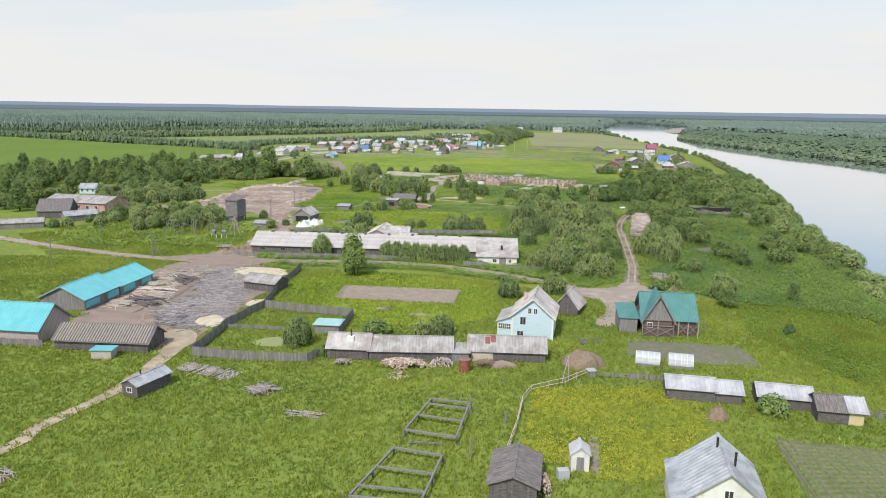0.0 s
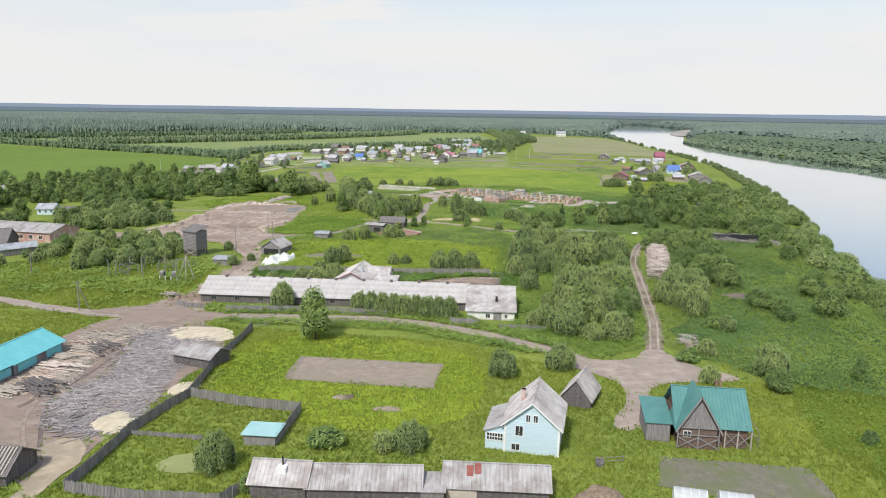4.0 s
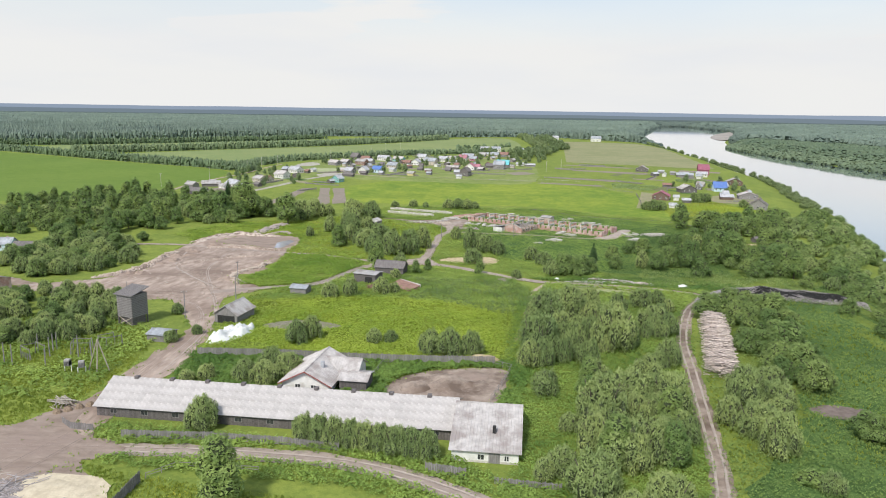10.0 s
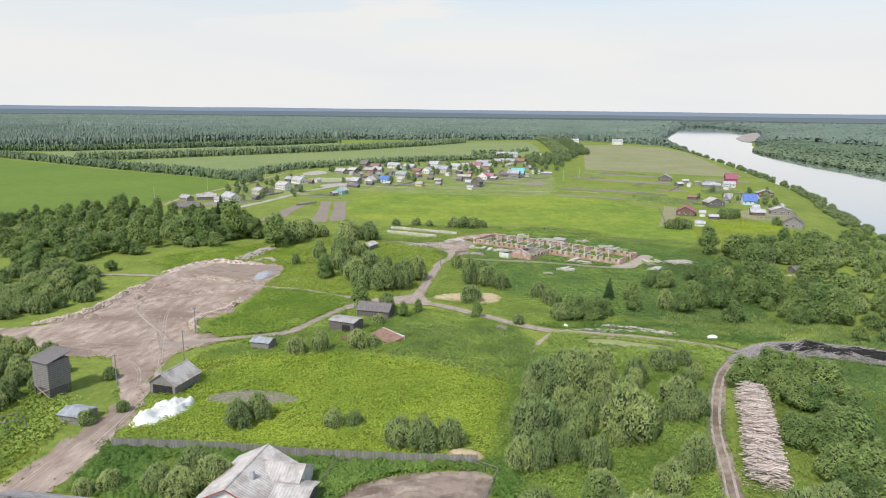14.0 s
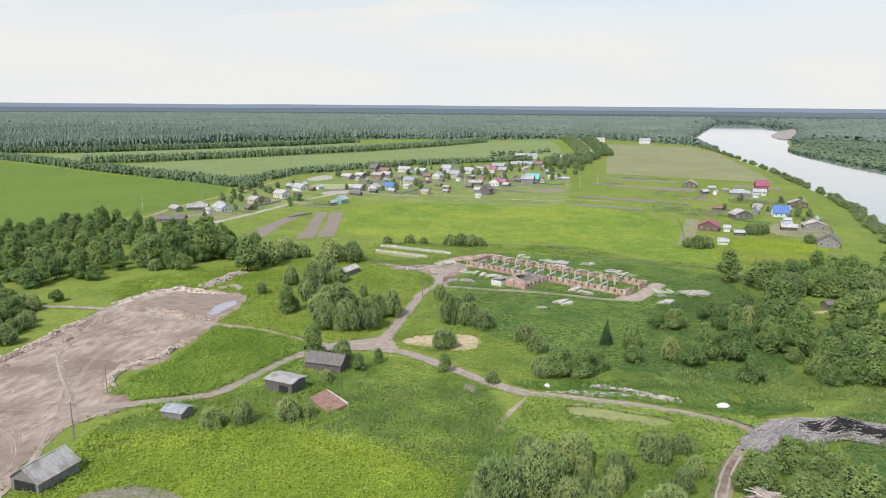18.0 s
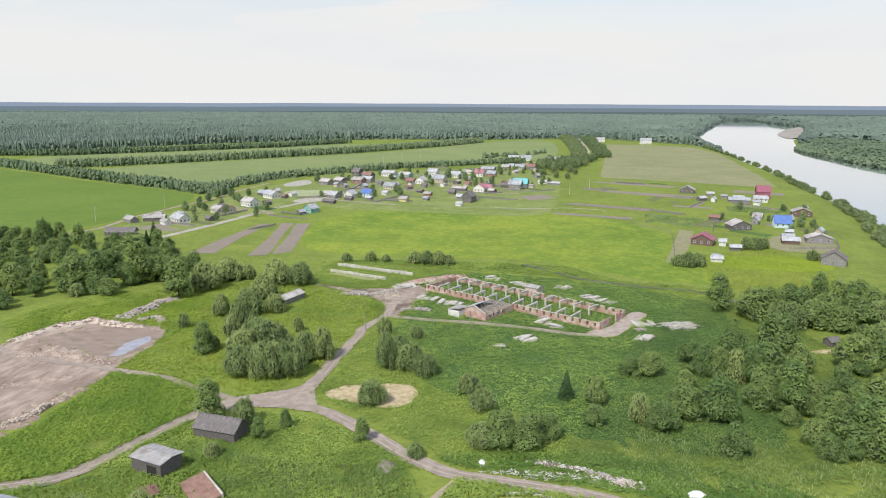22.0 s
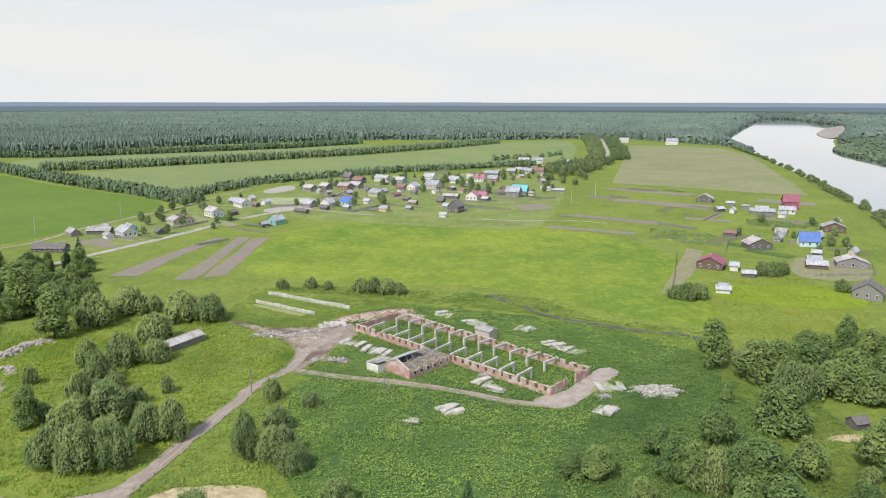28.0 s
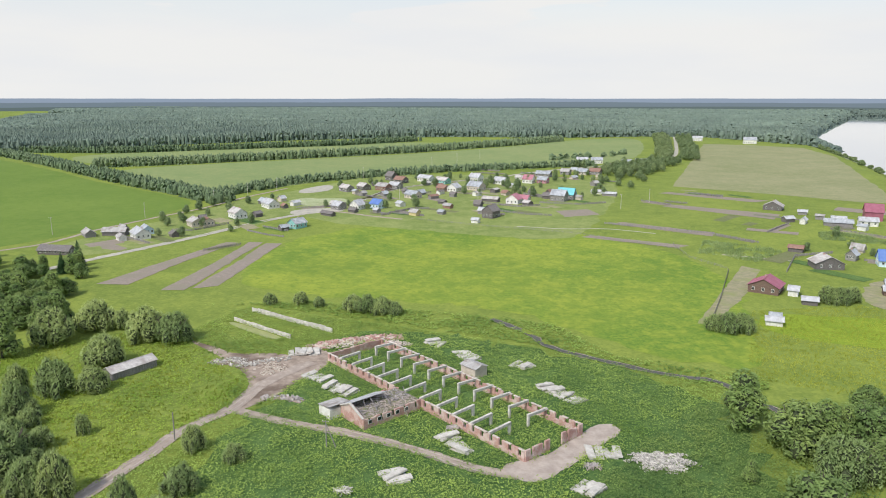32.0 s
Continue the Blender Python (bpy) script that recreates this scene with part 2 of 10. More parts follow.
LOGWOOD = mat("peeled_logs", (0.47, 0.395, 0.36), (0.67, 0.585, 0.54), 2.0, 0.85, 0.4, island=0.3)
TRUNK = mat("bark", (0.07, 0.055, 0.045), (0.15, 0.13, 0.11), 3.0, 0.95, 0.5, stretch=(1, 1, 0.3))
SLATE = mat("grey_corrugated_sheet", (0.44, 0.415, 0.41), (0.61, 0.58, 0.57), 0.9, 0.85, 0.3, c3=(0.36, 0.32, 0.31), scale3=0.3, objrand=0.07)
OLDSLATE = mat("stained_corrugated_sheet", (0.35, 0.335, 0.335), (0.53, 0.515, 0.52), 1.0, 0.9, 0.4, c3=(0.3, 0.27, 0.255), scale3=0.4, stretch=(3, 0.5, 0.5))
DARKSLATE = mat("dark_old_roofing", (0.13, 0.115, 0.115), (0.27, 0.25, 0.25), 1.5, 0.9, 0.4, stretch=(4, 0.6, 0.6))
TINGREY = mat("galvanised_sheet", (0.42, 0.44, 0.48), (0.58, 0.60, 0.64), 0.6, 0.45, 0.1, c3=(0.33, 0.345, 0.38), scale3=0.5, metal=0.25, spec=0.5)
TINWHITE = mat("pale_metal_sheet", (0.45, 0.455, 0.49), (0.58, 0.585, 0.62), 0.8, 0.5, 0.1, c3=(0.39, 0.385, 0.41), scale3=0.5)
PALETURQ = mat("faded_turquoise_sheet", (0.34, 0.58, 0.6), (0.42, 0.66, 0.67), 0.5, 0.5)
TURQ = mat("turquoise_metal_roof", (0.13, 0.48, 0.54), (0.18, 0.56, 0.61), 0.5, 0.5, 0.0, spec=0.4)
GREENROOF = mat("green_metal_tiles", (0.085, 0.235, 0.23), (0.115, 0.285, 0.275), 0.6, 0.5, 0.0, spec=0.4)
REDROOF = mat("crimson_metal_roof", (0.3, 0.1, 0.15), (0.38, 0.14, 0.2), 0.6, 0.55)
PINKROOF = mat("rose_red_roof", (0.4, 0.16, 0.21), (0.48, 0.23, 0.28), 0.6, 0.6)
BLUEROOF = mat("blue_metal_roof", (0.1, 0.18, 0.47), (0.15, 0.25, 0.55), 0.6, 0.5)
RUSTROOF = mat("brown_rusty_roof", (0.24, 0.135, 0.11), (0.35, 0.22, 0.18), 0.9, 0.8)
WHITEWALL = mat("white_plaster", (0.70, 0.69, 0.67), (0.82, 0.81, 0.79), 0.8, 0.9, 0.2, c3=(0.62, 0.60, 0.57), scale3=0.6)
BLUEWALL = mat("pale_blue_boards", (0.52, 0.66, 0.75), (0.62, 0.76, 0.84), 1.2, 0.75, 0.2, stretch=(0.4, 0.4, 7))
TEALWALL = mat("teal_painted_boards", (0.22, 0.47, 0.46), (0.3, 0.56, 0.54), 1.2, 0.75, 0.2, stretch=(0.4, 0.4, 7))
BEIGEWALL = mat("beige_wall", (0.5, 0.43, 0.37), (0.62, 0.55, 0.48), 1.0, 0.9, 0.2)
PINKWALL = mat("pinkish_planed_wall", (0.44, 0.37, 0.36), (0.54, 0.46, 0.44), 1.0, 0.85, 0.2, stretch=(6, 6, 0.5))
BROWNWALL = mat("brown_log_wall", (0.13, 0.085, 0.07), (0.22, 0.155, 0.13), 1.5, 0.9, 0.4, stretch=(0.5, 0.5, 7))
YELLOWWALL = mat("yellow_wall", (0.58, 0.48, 0.25), (0.66, 0.56, 0.32), 1.0, 0.9, 0.2)
CONCRETE = mat("pale_concrete", (0.47, 0.445, 0.415), (0.7, 0.67, 0.63), 1.2, 0.9, 0.3, c3=(0.46, 0.43, 0.40), scale3=0.7, objrand=0.08)
RUBBLE = mat("broken_concrete", (0.32, 0.3, 0.28), (0.58, 0.55, 0.51), 2.0, 0.92, 0.4, island=0.38)
RED = mat("oxide_red_paint", (0.24, 0.07, 0.06), (0.33, 0.12, 0.1), 1.5, 0.7, 0.2)
WHITE = mat("white_paint", (0.76, 0.76, 0.75), (0.84, 0.84, 0.83), 2.0, 0.6)
RIVERSAND = mat("damp_river_sand", (0.31, 0.28, 0.255), (0.43, 0.39, 0.355), 0.02, 0.95)
PLASTIC = mat("white_sheeting", (0.78, 0.79, 0.79), (0.88, 0.89, 0.89), 1.0, 0.5, 0.5, spec=0.5)
POLY = mat("polycarbonate", (0.44, 0.46, 0.48), (0.57, 0.59, 0.61), 1.0, 0.3, 0.0, spec=0.5)
# soot, char and dark metal; also the painted shade in two shed openings
BLACK = mat("soot_and_shade_black", (0.02, 0.02, 0.02), (0.05, 0.05, 0.05), 2.0, 0.9)
HAY = mat("old_hay", (0.23, 0.17, 0.125), (0.36, 0.28, 0.205), 3.0, 0.95, 1.0, stretch=(1, 1, 3))
GLASS = mat("dark_window_glass", (0.03, 0.035, 0.04), (0.06, 0.065, 0.07), 1.0, 0.08, 0.0, spec=0.6)
# dark green for crown interiors: shade between the leaves, painted as colour
INNERSHADE = mat("crown_inner_shade", (0.045, 0.06, 0.03), (0.085, 0.107, 0.055), 2.0, 0.95)
WILLOW = leafy("willow_leaves", (0.24, 0.322, 0.122), (0.39, 0.478, 0.182), island=0.13, translucent=0.3)
BIRCH = leafy("birch_leaves", (0.17, 0.262, 0.08), (0.3, 0.405, 0.125), island=0.2, translucent=0.3)
ALDER = leafy("alder_leaves", (0.138, 0.217, 0.071), (0.262, 0.36, 0.113), island=0.2, translucent=0.28)
GARDENLEAF = leafy("garden_tree_leaves", (0.18, 0.25, 0.12), (0.3, 0.38, 0.175), island=0.22, translucent=0.35)
SPRUCE = leafy("spruce_needles", (0.03, 0.07, 0.025), (0.06, 0.115, 0.04), translucent=0.1)
# forest green greyed towards blue: distance haze is put into the base colour
WOODS = leafy("hazed_woods_foliage", (0.125, 0.17, 0.148), (0.18, 0.235, 0.19), scale=0.008, island=0.12, translucent=0.15)
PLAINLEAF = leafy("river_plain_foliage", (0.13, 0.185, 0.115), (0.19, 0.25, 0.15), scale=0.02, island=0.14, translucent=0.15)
ROWLEAF = leafy("young_tree_foliage", (0.135, 0.195, 0.105), (0.205, 0.27, 0.14), scale=0.05, island=0.15, translucent=0.15)


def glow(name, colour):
    """Plain distance: an unlit emission colour with the haze painted in."""
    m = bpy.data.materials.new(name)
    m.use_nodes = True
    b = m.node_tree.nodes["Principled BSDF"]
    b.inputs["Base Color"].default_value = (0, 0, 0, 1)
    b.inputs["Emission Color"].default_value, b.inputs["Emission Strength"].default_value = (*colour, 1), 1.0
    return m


# emission colours imitate aerial haze, bluer and paler with distance
FARHILL, MIDHILL, NEARHILL = glow("far_hazed_hills", (0.26, 0.325, 0.43)), glow("mid_hazed_woods", (0.16, 0.21, 0.255)), glow("near_hazed_woods", (0.105, 0.147, 0.15))
FALLOW = meadow("fallow_field", (0.225, 0.25, 0.12), (0.29, 0.297, 0.158), (0.34, 0.322, 0.19), 0.01, 0.04, 0.5, 0.4)
MUDWATER = mat("muddy_water", (0.34, 0.33, 0.37), (0.45, 0.44, 0.49), 0.4, 0.12, 0.0, spec=0.5)
VILLAGEGRASS = meadow("village_grass", (0.15, 0.21, 0.055), (0.215, 0.28, 0.08), (0.33, 0.36, 0.14), 0.05, 0.25, 1.3, 0.5)
PALEWEEDS = meadow("pale_flowering_weeds", (0.26, 0.31, 0.15), (0.38, 0.42, 0.24), (0.52, 0.54, 0.36), 0.06, 0.3, 1.3, 0.6)
TRODDEN = mat("trodden_dry_grass", (0.24, 0.235, 0.14), (0.36, 0.32, 0.21), 0.4, 0.95, 0.6, c3=(0.26, 0.28, 0.12), scale3=0.12)
MOSS = mat("mossy_rubble", (0.16, 0.15, 0.1), (0.34, 0.31, 0.26), 1.6, 0.95, 0.9, c3=(0.2, 0.22, 0.1), scale3=0.5)
WEEDLEAF = leafy("broad_weed_leaves", (0.14, 0.245, 0.052), (0.325, 0.45, 0.104), scale=0.06, island=0.16, translucent=0.3)
BLADES = leafy("grass_blades", (0.23, 0.3, 0.052), (0.39, 0.44, 0.08), scale=0.05, island=0.12, translucent=0.4)
SLOPELEAF = leafy("dark_weed_leaves", (0.085, 0.158, 0.04), (0.185, 0.278, 0.068), scale=0.05, island=0.2, translucent=0.15)
LIMELEAF = leafy("lime_weed_leaves", (0.23, 0.36, 0.055), (0.37, 0.485, 0.082), scale=0.06, island=0.14, translucent=0.35)
REEDS = leafy("pale_reed_stems", (0.24, 0.33, 0.13), (0.36, 0.44, 0.19), scale=0.1, island=0.3)
FLOWERS = mat("yellow_flower_heads", (0.5, 0.45, 0.04), (0.62, 0.55, 0.07), 2.0, 0.8, island=0.2)


def brick_material():
    m = mat("weathered_brick", (0.40, 0.21, 0.185), (0.53, 0.33, 0.295), 3.0, 0.92, 0.2, c3=(0.6, 0.47, 0.43), scale3=0.5)
    n, l = m.node_tree.nodes, m.node_tree.links
    b = n["Principled BSDF"]
    out = b.inputs["Base Color"].links[0].from_socket
    tc = [x for x in n if x.type == "TEX_COORD"][0]
    w = n.new("ShaderNodeTexWave")
    w.wave_type, w.bands_direction = "BANDS", "Z"
    w.inputs["Scale"].default_value = 4.2
    l.new(tc.outputs["Object"], w.inputs["Vector"])
    r = n.new("ShaderNodeMapRange")
    r.inputs[1].default_value, r.inputs[2].default_value, r.inputs[3].default_value, r.inputs[4].default_value = 0.0, 0.25, 0.35, 0.0
    l.new(w.outputs["Fac"], r.inputs[0])
    mx = n.new("ShaderNodeMix")
    mx.data_type = "RGBA"
    mx.inputs[7].default_value = (0.5, 0.44, 0.4, 1)
    l.new(r.outputs[0], mx.inputs[0])
    l.new(out, mx.inputs[6])
    l.new(mx.outputs[2], b.inputs["Base Color"])
    return m


BRICK = brick_material()
WATER = bpy.data.materials.new("river_water")
WATER.use_nodes = True
_b = WATER.node_tree.nodes["Principled BSDF"]
_b.inputs["Base Color"].default_value, _b.inputs["Roughness"].default_value = (0.13, 0.175, 0.235, 1), 0.06
_b.inputs["Specular IOR Level"].default_value, _b.inputs["Metallic"].default_value = 0.9, 0.0
_b.inputs["Coat Weight"].default_value, _b.inputs["Coat Roughness"].default_value = 1.0, 0.04
_t = WATER.node_tree.nodes.new("ShaderNodeTexNoise")
_t.inputs["Scale"].default_value = 0.25
_p = WATER.node_tree.nodes.new("ShaderNodeBump")
_p.inputs["Strength"].default_value, _p.inputs["Distance"].default_value = 0.03, 0.1
_c = WATER.node_tree.nodes.new("ShaderNodeTexCoord")
WATER.node_tree.links.new(_c.outputs["Object"], _t.inputs["Vector"])
WATER.node_tree.links.new(_t.outputs["Fac"], _p.inputs["Height"])
WATER.node_tree.links.new(_p.outputs[0], _b.inputs["Normal"])

# ---- building blocks ----


class Geo:
    """Collects vertices and faces of one mesh."""

    def __init__(self):
        self.v, self.f, self.m = [], [], []

    def face(self, pts, mi=0):
        i = len(self.v)
        self.v += [tuple(p) for p in pts]
        self.f.append(tuple(range(i, i + len(pts))))
        self.m.append(mi)

    def solid(self, low, top, mi=0):
        i, n = len(self.v), len(low)
        self.v += [tuple(p) for p in low] + [tuple(p) for p in top]
        self.f += [tuple(range(i + n - 1, i - 1, -1)), tuple(range(i + n, i + 2 * n))]
        self.f += [(i + k, i + (k + 1) % n, i + n + (k + 1) % n, i + n + k) for k in range(n)]
        self.m += [mi] * (n + 2)

    def box(self, x0, y0, z0, x1, y1, z1, mi=0):
        q = ((x0, y0), (x1, y0), (x1, y1), (x0, y1))
        self.solid([(a, b, z0) for a, b in q], [(a, b, z1) for a, b in q], mi)

    def beam(self, p, q, w, h, mi=0):
        """A bar from p to q, w wide and h high, centred on the line."""
        p, q = Vector(p), Vector(q)
        d = (q - p).normalized()
        s = d.cross(Vector((0, 0, 1)))
        s = s.normalized() if s.length > 0.05 else Vector((1, 0, 0))
        u = s.cross(d).normalized()
        c = [s * (a * w / 2) + u * (b * h / 2) for a, b in ((-1, -1), (1, -1), (1, 1), (-1, 1))]
        self.solid([p + k for k in c], [q + k for k in c], mi)

    def tube(self, p, q, r0, r1, n=6, mi=0):
        p, q = Vector(p), Vector(q)
        d = (q - p).normalized()
        s = d.orthogonal().normalized()
        u = d.cross(s)
        ring = [s * math.cos(2 * math.pi * k / n) + u * math.sin(2 * math.pi * k / n) for k in range(n)]
        self.solid([p + k * r0 for k in ring], [q + k * r1 for k in ring], mi)

    def mesh(self, name, mats, smooth=False):
        me = bpy.data.meshes.new(name)
        me.from_pydata(self.v, [], self.f)
        for x in mats if isinstance(mats, (list, tuple)) else [mats]:
            me.materials.append(x)
        if any(self.m):
            me.polygons.foreach_set("material_index", self.m)
        if smooth:
            me.polygons.foreach_set("use_smooth", [True] * len(self.f))
        me.update()
        return me


def part(name, g, mats, parent=None, label="", at=None, smooth=False):
    ob = new(name, g.mesh(name, mats, smooth) if isinstance(g, Geo) else g)
    if parent:
        ob.parent = parent
    if at is not None:
        ob.matrix_basis = at
    if label:
        ob["label"] = label
    return ob


def thing(name, x, y, rz, label, category, group="", kind="", dz=0.0):
    e = new(name)
    e.matrix_basis = pose(x, y, H(x, y) + dz, 0, 0, rz)
    e.empty_display_size = 0.5
    return tagged(e, label, category, group, kind)


def rough_mesh(nx, ny, fn, mats, name, smooth=True):
    """A closed-looking sheet over a unit square, shaped by fn(u, v)."""
    g = Geo()
    g.v = [fn(i / nx, j / ny) for j in range(ny + 1) for i in range(nx + 1)]
    g.f = [(j * (nx + 1) + i, j * (nx + 1) + i + 1, (j + 1) * (nx + 1) + i + 1, (j + 1) * (nx + 1) + i) for j in range(ny) for i in range(nx)]
    g.m = [0] * len(g.f)
    return g.mesh(name, mats, smooth)


# ---- land ----


def sm(a, b, v):
    u = min(1.0, max(0.0, (v - a) / (b - a)))
    return u * u * (3 - 2 * u)


RIVER = -12.0     # water level below the village
SHORE_Y = (-900, 100, 212, 250, 298, 350, 404, 450, 540, 605, 690, 820, 950, 1160, 1370, 1755, 1910, 2500, 3500, 6000)
SHORE_X = (60, 108, 137, 148, 161, 179, 199, 216, 244, 256, 276, 288, 305, 322, 328, 356, 402, 565, 850, 1700)
FAR_Y = (-900, 600, 756, 900, 1040, 1230, 1370, 1442, 1520, 1650, 1750, 1970, 2300, 2719, 3000, 3600, 6000)
FAR_X = (500, 490, 475, 470, 464, 463, 466, 478, 505, 545, 575, 662, 790, 925, 945, 1000, 1900)


def shore(y):
    return float(np.interp(y, SHORE_Y, SHORE_X))


def far_shore(y):
    return float(np.interp(y, FAR_Y, FAR_X))


def gully(x, y):
    """The little stream behind the brick ruin: distance below the meadow."""
    c = float(np.interp(x, (45, 54, 66, 79, 90, 102, 110, 118, 135), (470, 459, 446, 441.5, 438, 438.5, 433.5, 420, 405)))
    return -0.25 * math.exp(-((y - c) / 3.0) ** 2) * sm(44, 54, x) * (1 - sm(118, 135, x))


def H(x, y):
    h = -2.5 * (sm(250, 340, y) - sm(560, 680, y))
    s, f = shore(y), far_shore(y)
    bed = RIVER - 1.5
    end = sm(3600, 3760, y)
    a = sm(-40, 9, x - s) if x < (s + f) / 2 else 1 - sm(-14, 60, x - f)
    a *= 1 - end
    h = h * (1 - a) + bed * a
    return h + gully(x, y)


def axis(*runs):
    out = []
    for a, b, n in runs:
        out += [a + (b - a) * k / n for k in range(n)]
    return out + [runs[-1][1]]


gx = axis((-5200, -1200, 20), (-1200, -300, 18), (-300, -100, 12), (-100, 100, 28), (100, 340, 60), (340, 700, 46), (700, 1100, 34), (1100, 1500, 10), (1500, 5200, 20))
gy = axis((-900, 40, 8), (40, 430, 50), (430, 470, 30), (470, 800, 36), (800, 2000, 60), (2000, 3600, 40), (3600, 3800, 8), (3800, 5000, 10))
ground_geo = Geo()
ground_geo.v = [(x, y, H(x, y)) for y in gy for x in gx]
_n = len(gx)
ground_geo.f = [(j * _n + i, j * _n + i + 1, (j + 1) * _n + i + 1, (j + 1) * _n + i) for j in range(len(gy) - 1) for i in range(_n - 1)]
ground_geo.m = [0] * len(ground_geo.f)
ground = tagged(part("ground", ground_geo, GRASS, smooth=True), "flat green grass land of a river village", "ground", kind="structure")

wg = Geo()
wg.face([(50, -900, RIVER), (2600, -900, RIVER), (2600, 4900, RIVER), (50, 4900, RIVER)])
tagged(part("water", wg, WATER), "wide calm river mirroring a cloudy sky", "river", kind="structure")


def inside(poly, x, y):
    c, n = False, len(poly)
    for i in range(n):
        (x0, y0), (x1, y1) = poly[i], poly[i - 1]
        if (y0 > y) != (y1 > y) and x < (x1 - x0) * (y - y0) / (y1 - y0) + x0:
            c = not c
    return c


BARE, LINES = [], []


def patch(name, outline, material, label, category, lift=0.05, ragged=0.6, step=3.0, kind="structure", round_off=2):
    """A piece of land cover that lies on the ground, with an uneven edge."""
    if material not in (GRASS, LUSH, BRIGHT, YELLOWFLOWERS, FIELD, WESTFIELD, HAYFIELD, FALLOW):
        BARE.append([tuple(p) for p in outline])
    pts = [Vector(p) for p in outline]
    for _ in range(round_off):
        pts = [q for i in range(len(pts)) for q in (pts[i] * 0.75 + pts[(i + 1) % len(pts)] * 0.25, pts[i] * 0.25 + pts[(i + 1) % len(pts)] * 0.75)]
    edge = []
    for i, p in enumerate(pts):
        q = pts[(i + 1) % len(pts)]
        k = max(1, int((q - p).length / step))
        edge += [p.lerp(q, j / k) for j in range(k)]
    bm = bmesh.new()
    vs = []
    for p in edge:
        o = noise.noise_vector((p.x * 0.35, p.y * 0.35, 3.1)) * ragged + noise.noise_vector((p.x * 1.3, p.y * 1.3, 7.7)) * ragged * 0.4
        vs.append(bm.verts.new((p.x + o.x, p.y + o.y, 0)))
    es = [bm.edges.new((vs[i], vs[(i + 1) % len(vs)])) for i in range(len(vs))]
    bmesh.ops.triangle_fill(bm, use_beauty=True, use_dissolve=False, edges=es)
    y0, y1 = min(v.co.y for v in bm.verts), max(v.co.y for v in bm.verts)
    x0, x1 = min(v.co.x for v in bm.verts), max(v.co.x for v in bm.verts)
    big = max(y1 - y0, x1 - x0) > 700
    sy = 50 if big else 6.0
    cuts = [((0, y, 0), (0, 1, 0)) for y in np.arange(math.floor(y0 / sy) * sy + sy, y1, sy) if y0 < 700]
    if x1 > shore((y0 + y1) / 2) - 60:
        cuts += [((x, 0, 0), (1, 0, 0)) for x in np.arange(math.floor(x0 / 6) * 6 + 6, x1, 6)]
    for co, no in cuts:
        bmesh.ops.bisect_plane(bm, geom=bm.verts[:] + bm.edges[:] + bm.faces[:], plane_co=co, plane_no=no)
    for v in bm.verts:
        v.co.z = H(v.co.x, v.co.y) + lift
    for f in bm.faces:
        if f.normal.z < 0:
            f.normal_flip()
    bmesh.ops.recalc_face_normals(bm, faces=bm.faces)
    me = bpy.data.meshes.new(name)
    bm.to_mesh(me)
    bm.free()
    if me.polygons and sum(p.normal.z for p in me.polygons) < 0:
        me.flip_normals()
    me.materials.append(material)
    return tagged(new(name, me), label, category, kind=kind)


def ribbon(name, line, width, material, label, category, lift=0.08, ragged=0.4, step=2.0, offset=0.0):
    """A road or path along a line, its edges uneven."""
    p = [Vector(q) for q in line]
    fine = []
    for i in range(len(p) - 1):
        a, b, c, d = p[max(0, i - 1)], p[i], p[i + 1], p[min(len(p) - 1, i + 2)]
        k = max(2, int((c - b).length / step))
        for j in range(k):
            t = j / k
            fine.append(0.5 * (2 * b + (c - a) * t + (2 * a - 5 * b + 4 * c - d) * t * t + (3 * b - a - 3 * c + d) * t ** 3))
    fine.append(p[-1])
    if not offset:
        LINES.append(([(q.x, q.y) for q in fine], width / 2))
    g, rows = Geo(), []
    for i, q in enumerate(fine):
        d = (fine[min(i + 1, len(fine) - 1)] - fine[max(0, i - 1)]).normalized()
        s = Vector((-d.y, d.x))
        w = width / 2
        row = []
        for e in (-1, -0.4, 0.4, 1):
            o = offset + e * w * (1 + (ragged * noise.noise((q.x * 0.3, q.y * 0.3, e * 5)) if abs(e) == 1 else 0))
            x, y = q.x + s.x * o, q.y + s.y * o
            row.append(len(g.v))
            g.v.append((x, y, H(x, y) + lift - (0.04 if abs(e) < 1 else 0.0)))
        rows.append(row)
    for a, b in zip(rows, rows[1:]):
        for k in range(3):
            g.f.append((a[k + 1], b[k + 1], b[k], a[k]))
            g.m.append(0)
    me = g.mesh(name, material)
    if sum(f.normal.z for f in me.polygons) < 0:
        me.flip_normals()
    return tagged(new(name, me), label, category, kind="structure")


# fields and plots
patch("field_west", [(-700, 905), (-460, 790), (-330, 712), (-217, 660), (-186, 640), (-186, 580), (-200, 500), (-235, 450), (-420, 430), (-900, 600)], WESTFIELD, "large smooth light green hay field", "field", 0.06, 2.0, 12)
patch("field_strip_one", [(-560, 905), (-420, 815), (-330, 890), (-203, 1030), (-103, 1205), (-250, 1268), (-335, 1140), (-440, 1030)], HAYFIELD, "pale green field strip between tree rows", "field", 0.06, 2.0, 15)
patch("field_strip_two", [(-400, 785), (-290, 720), (-185, 690), (-165, 765), (-92, 875), (-30, 925), (60, 990), (80, 1200), (60, 1480), (-45, 1350), (-90, 1205), (-190, 1030), (-290, 925)], HAYFIELD, "pale green field behind the village", "field", 0.05, 2.0, 15)
patch("field_far_east", [(102, 813), (137, 1151), (155, 1331), (219, 1319), (274, 1282), (282, 1143), (249, 857), (236, 761), (214, 762), (167, 787)], FALLOW, "dull green and brown mown field near the river", "field", 0.07, 2.0, 12, round_off=0)
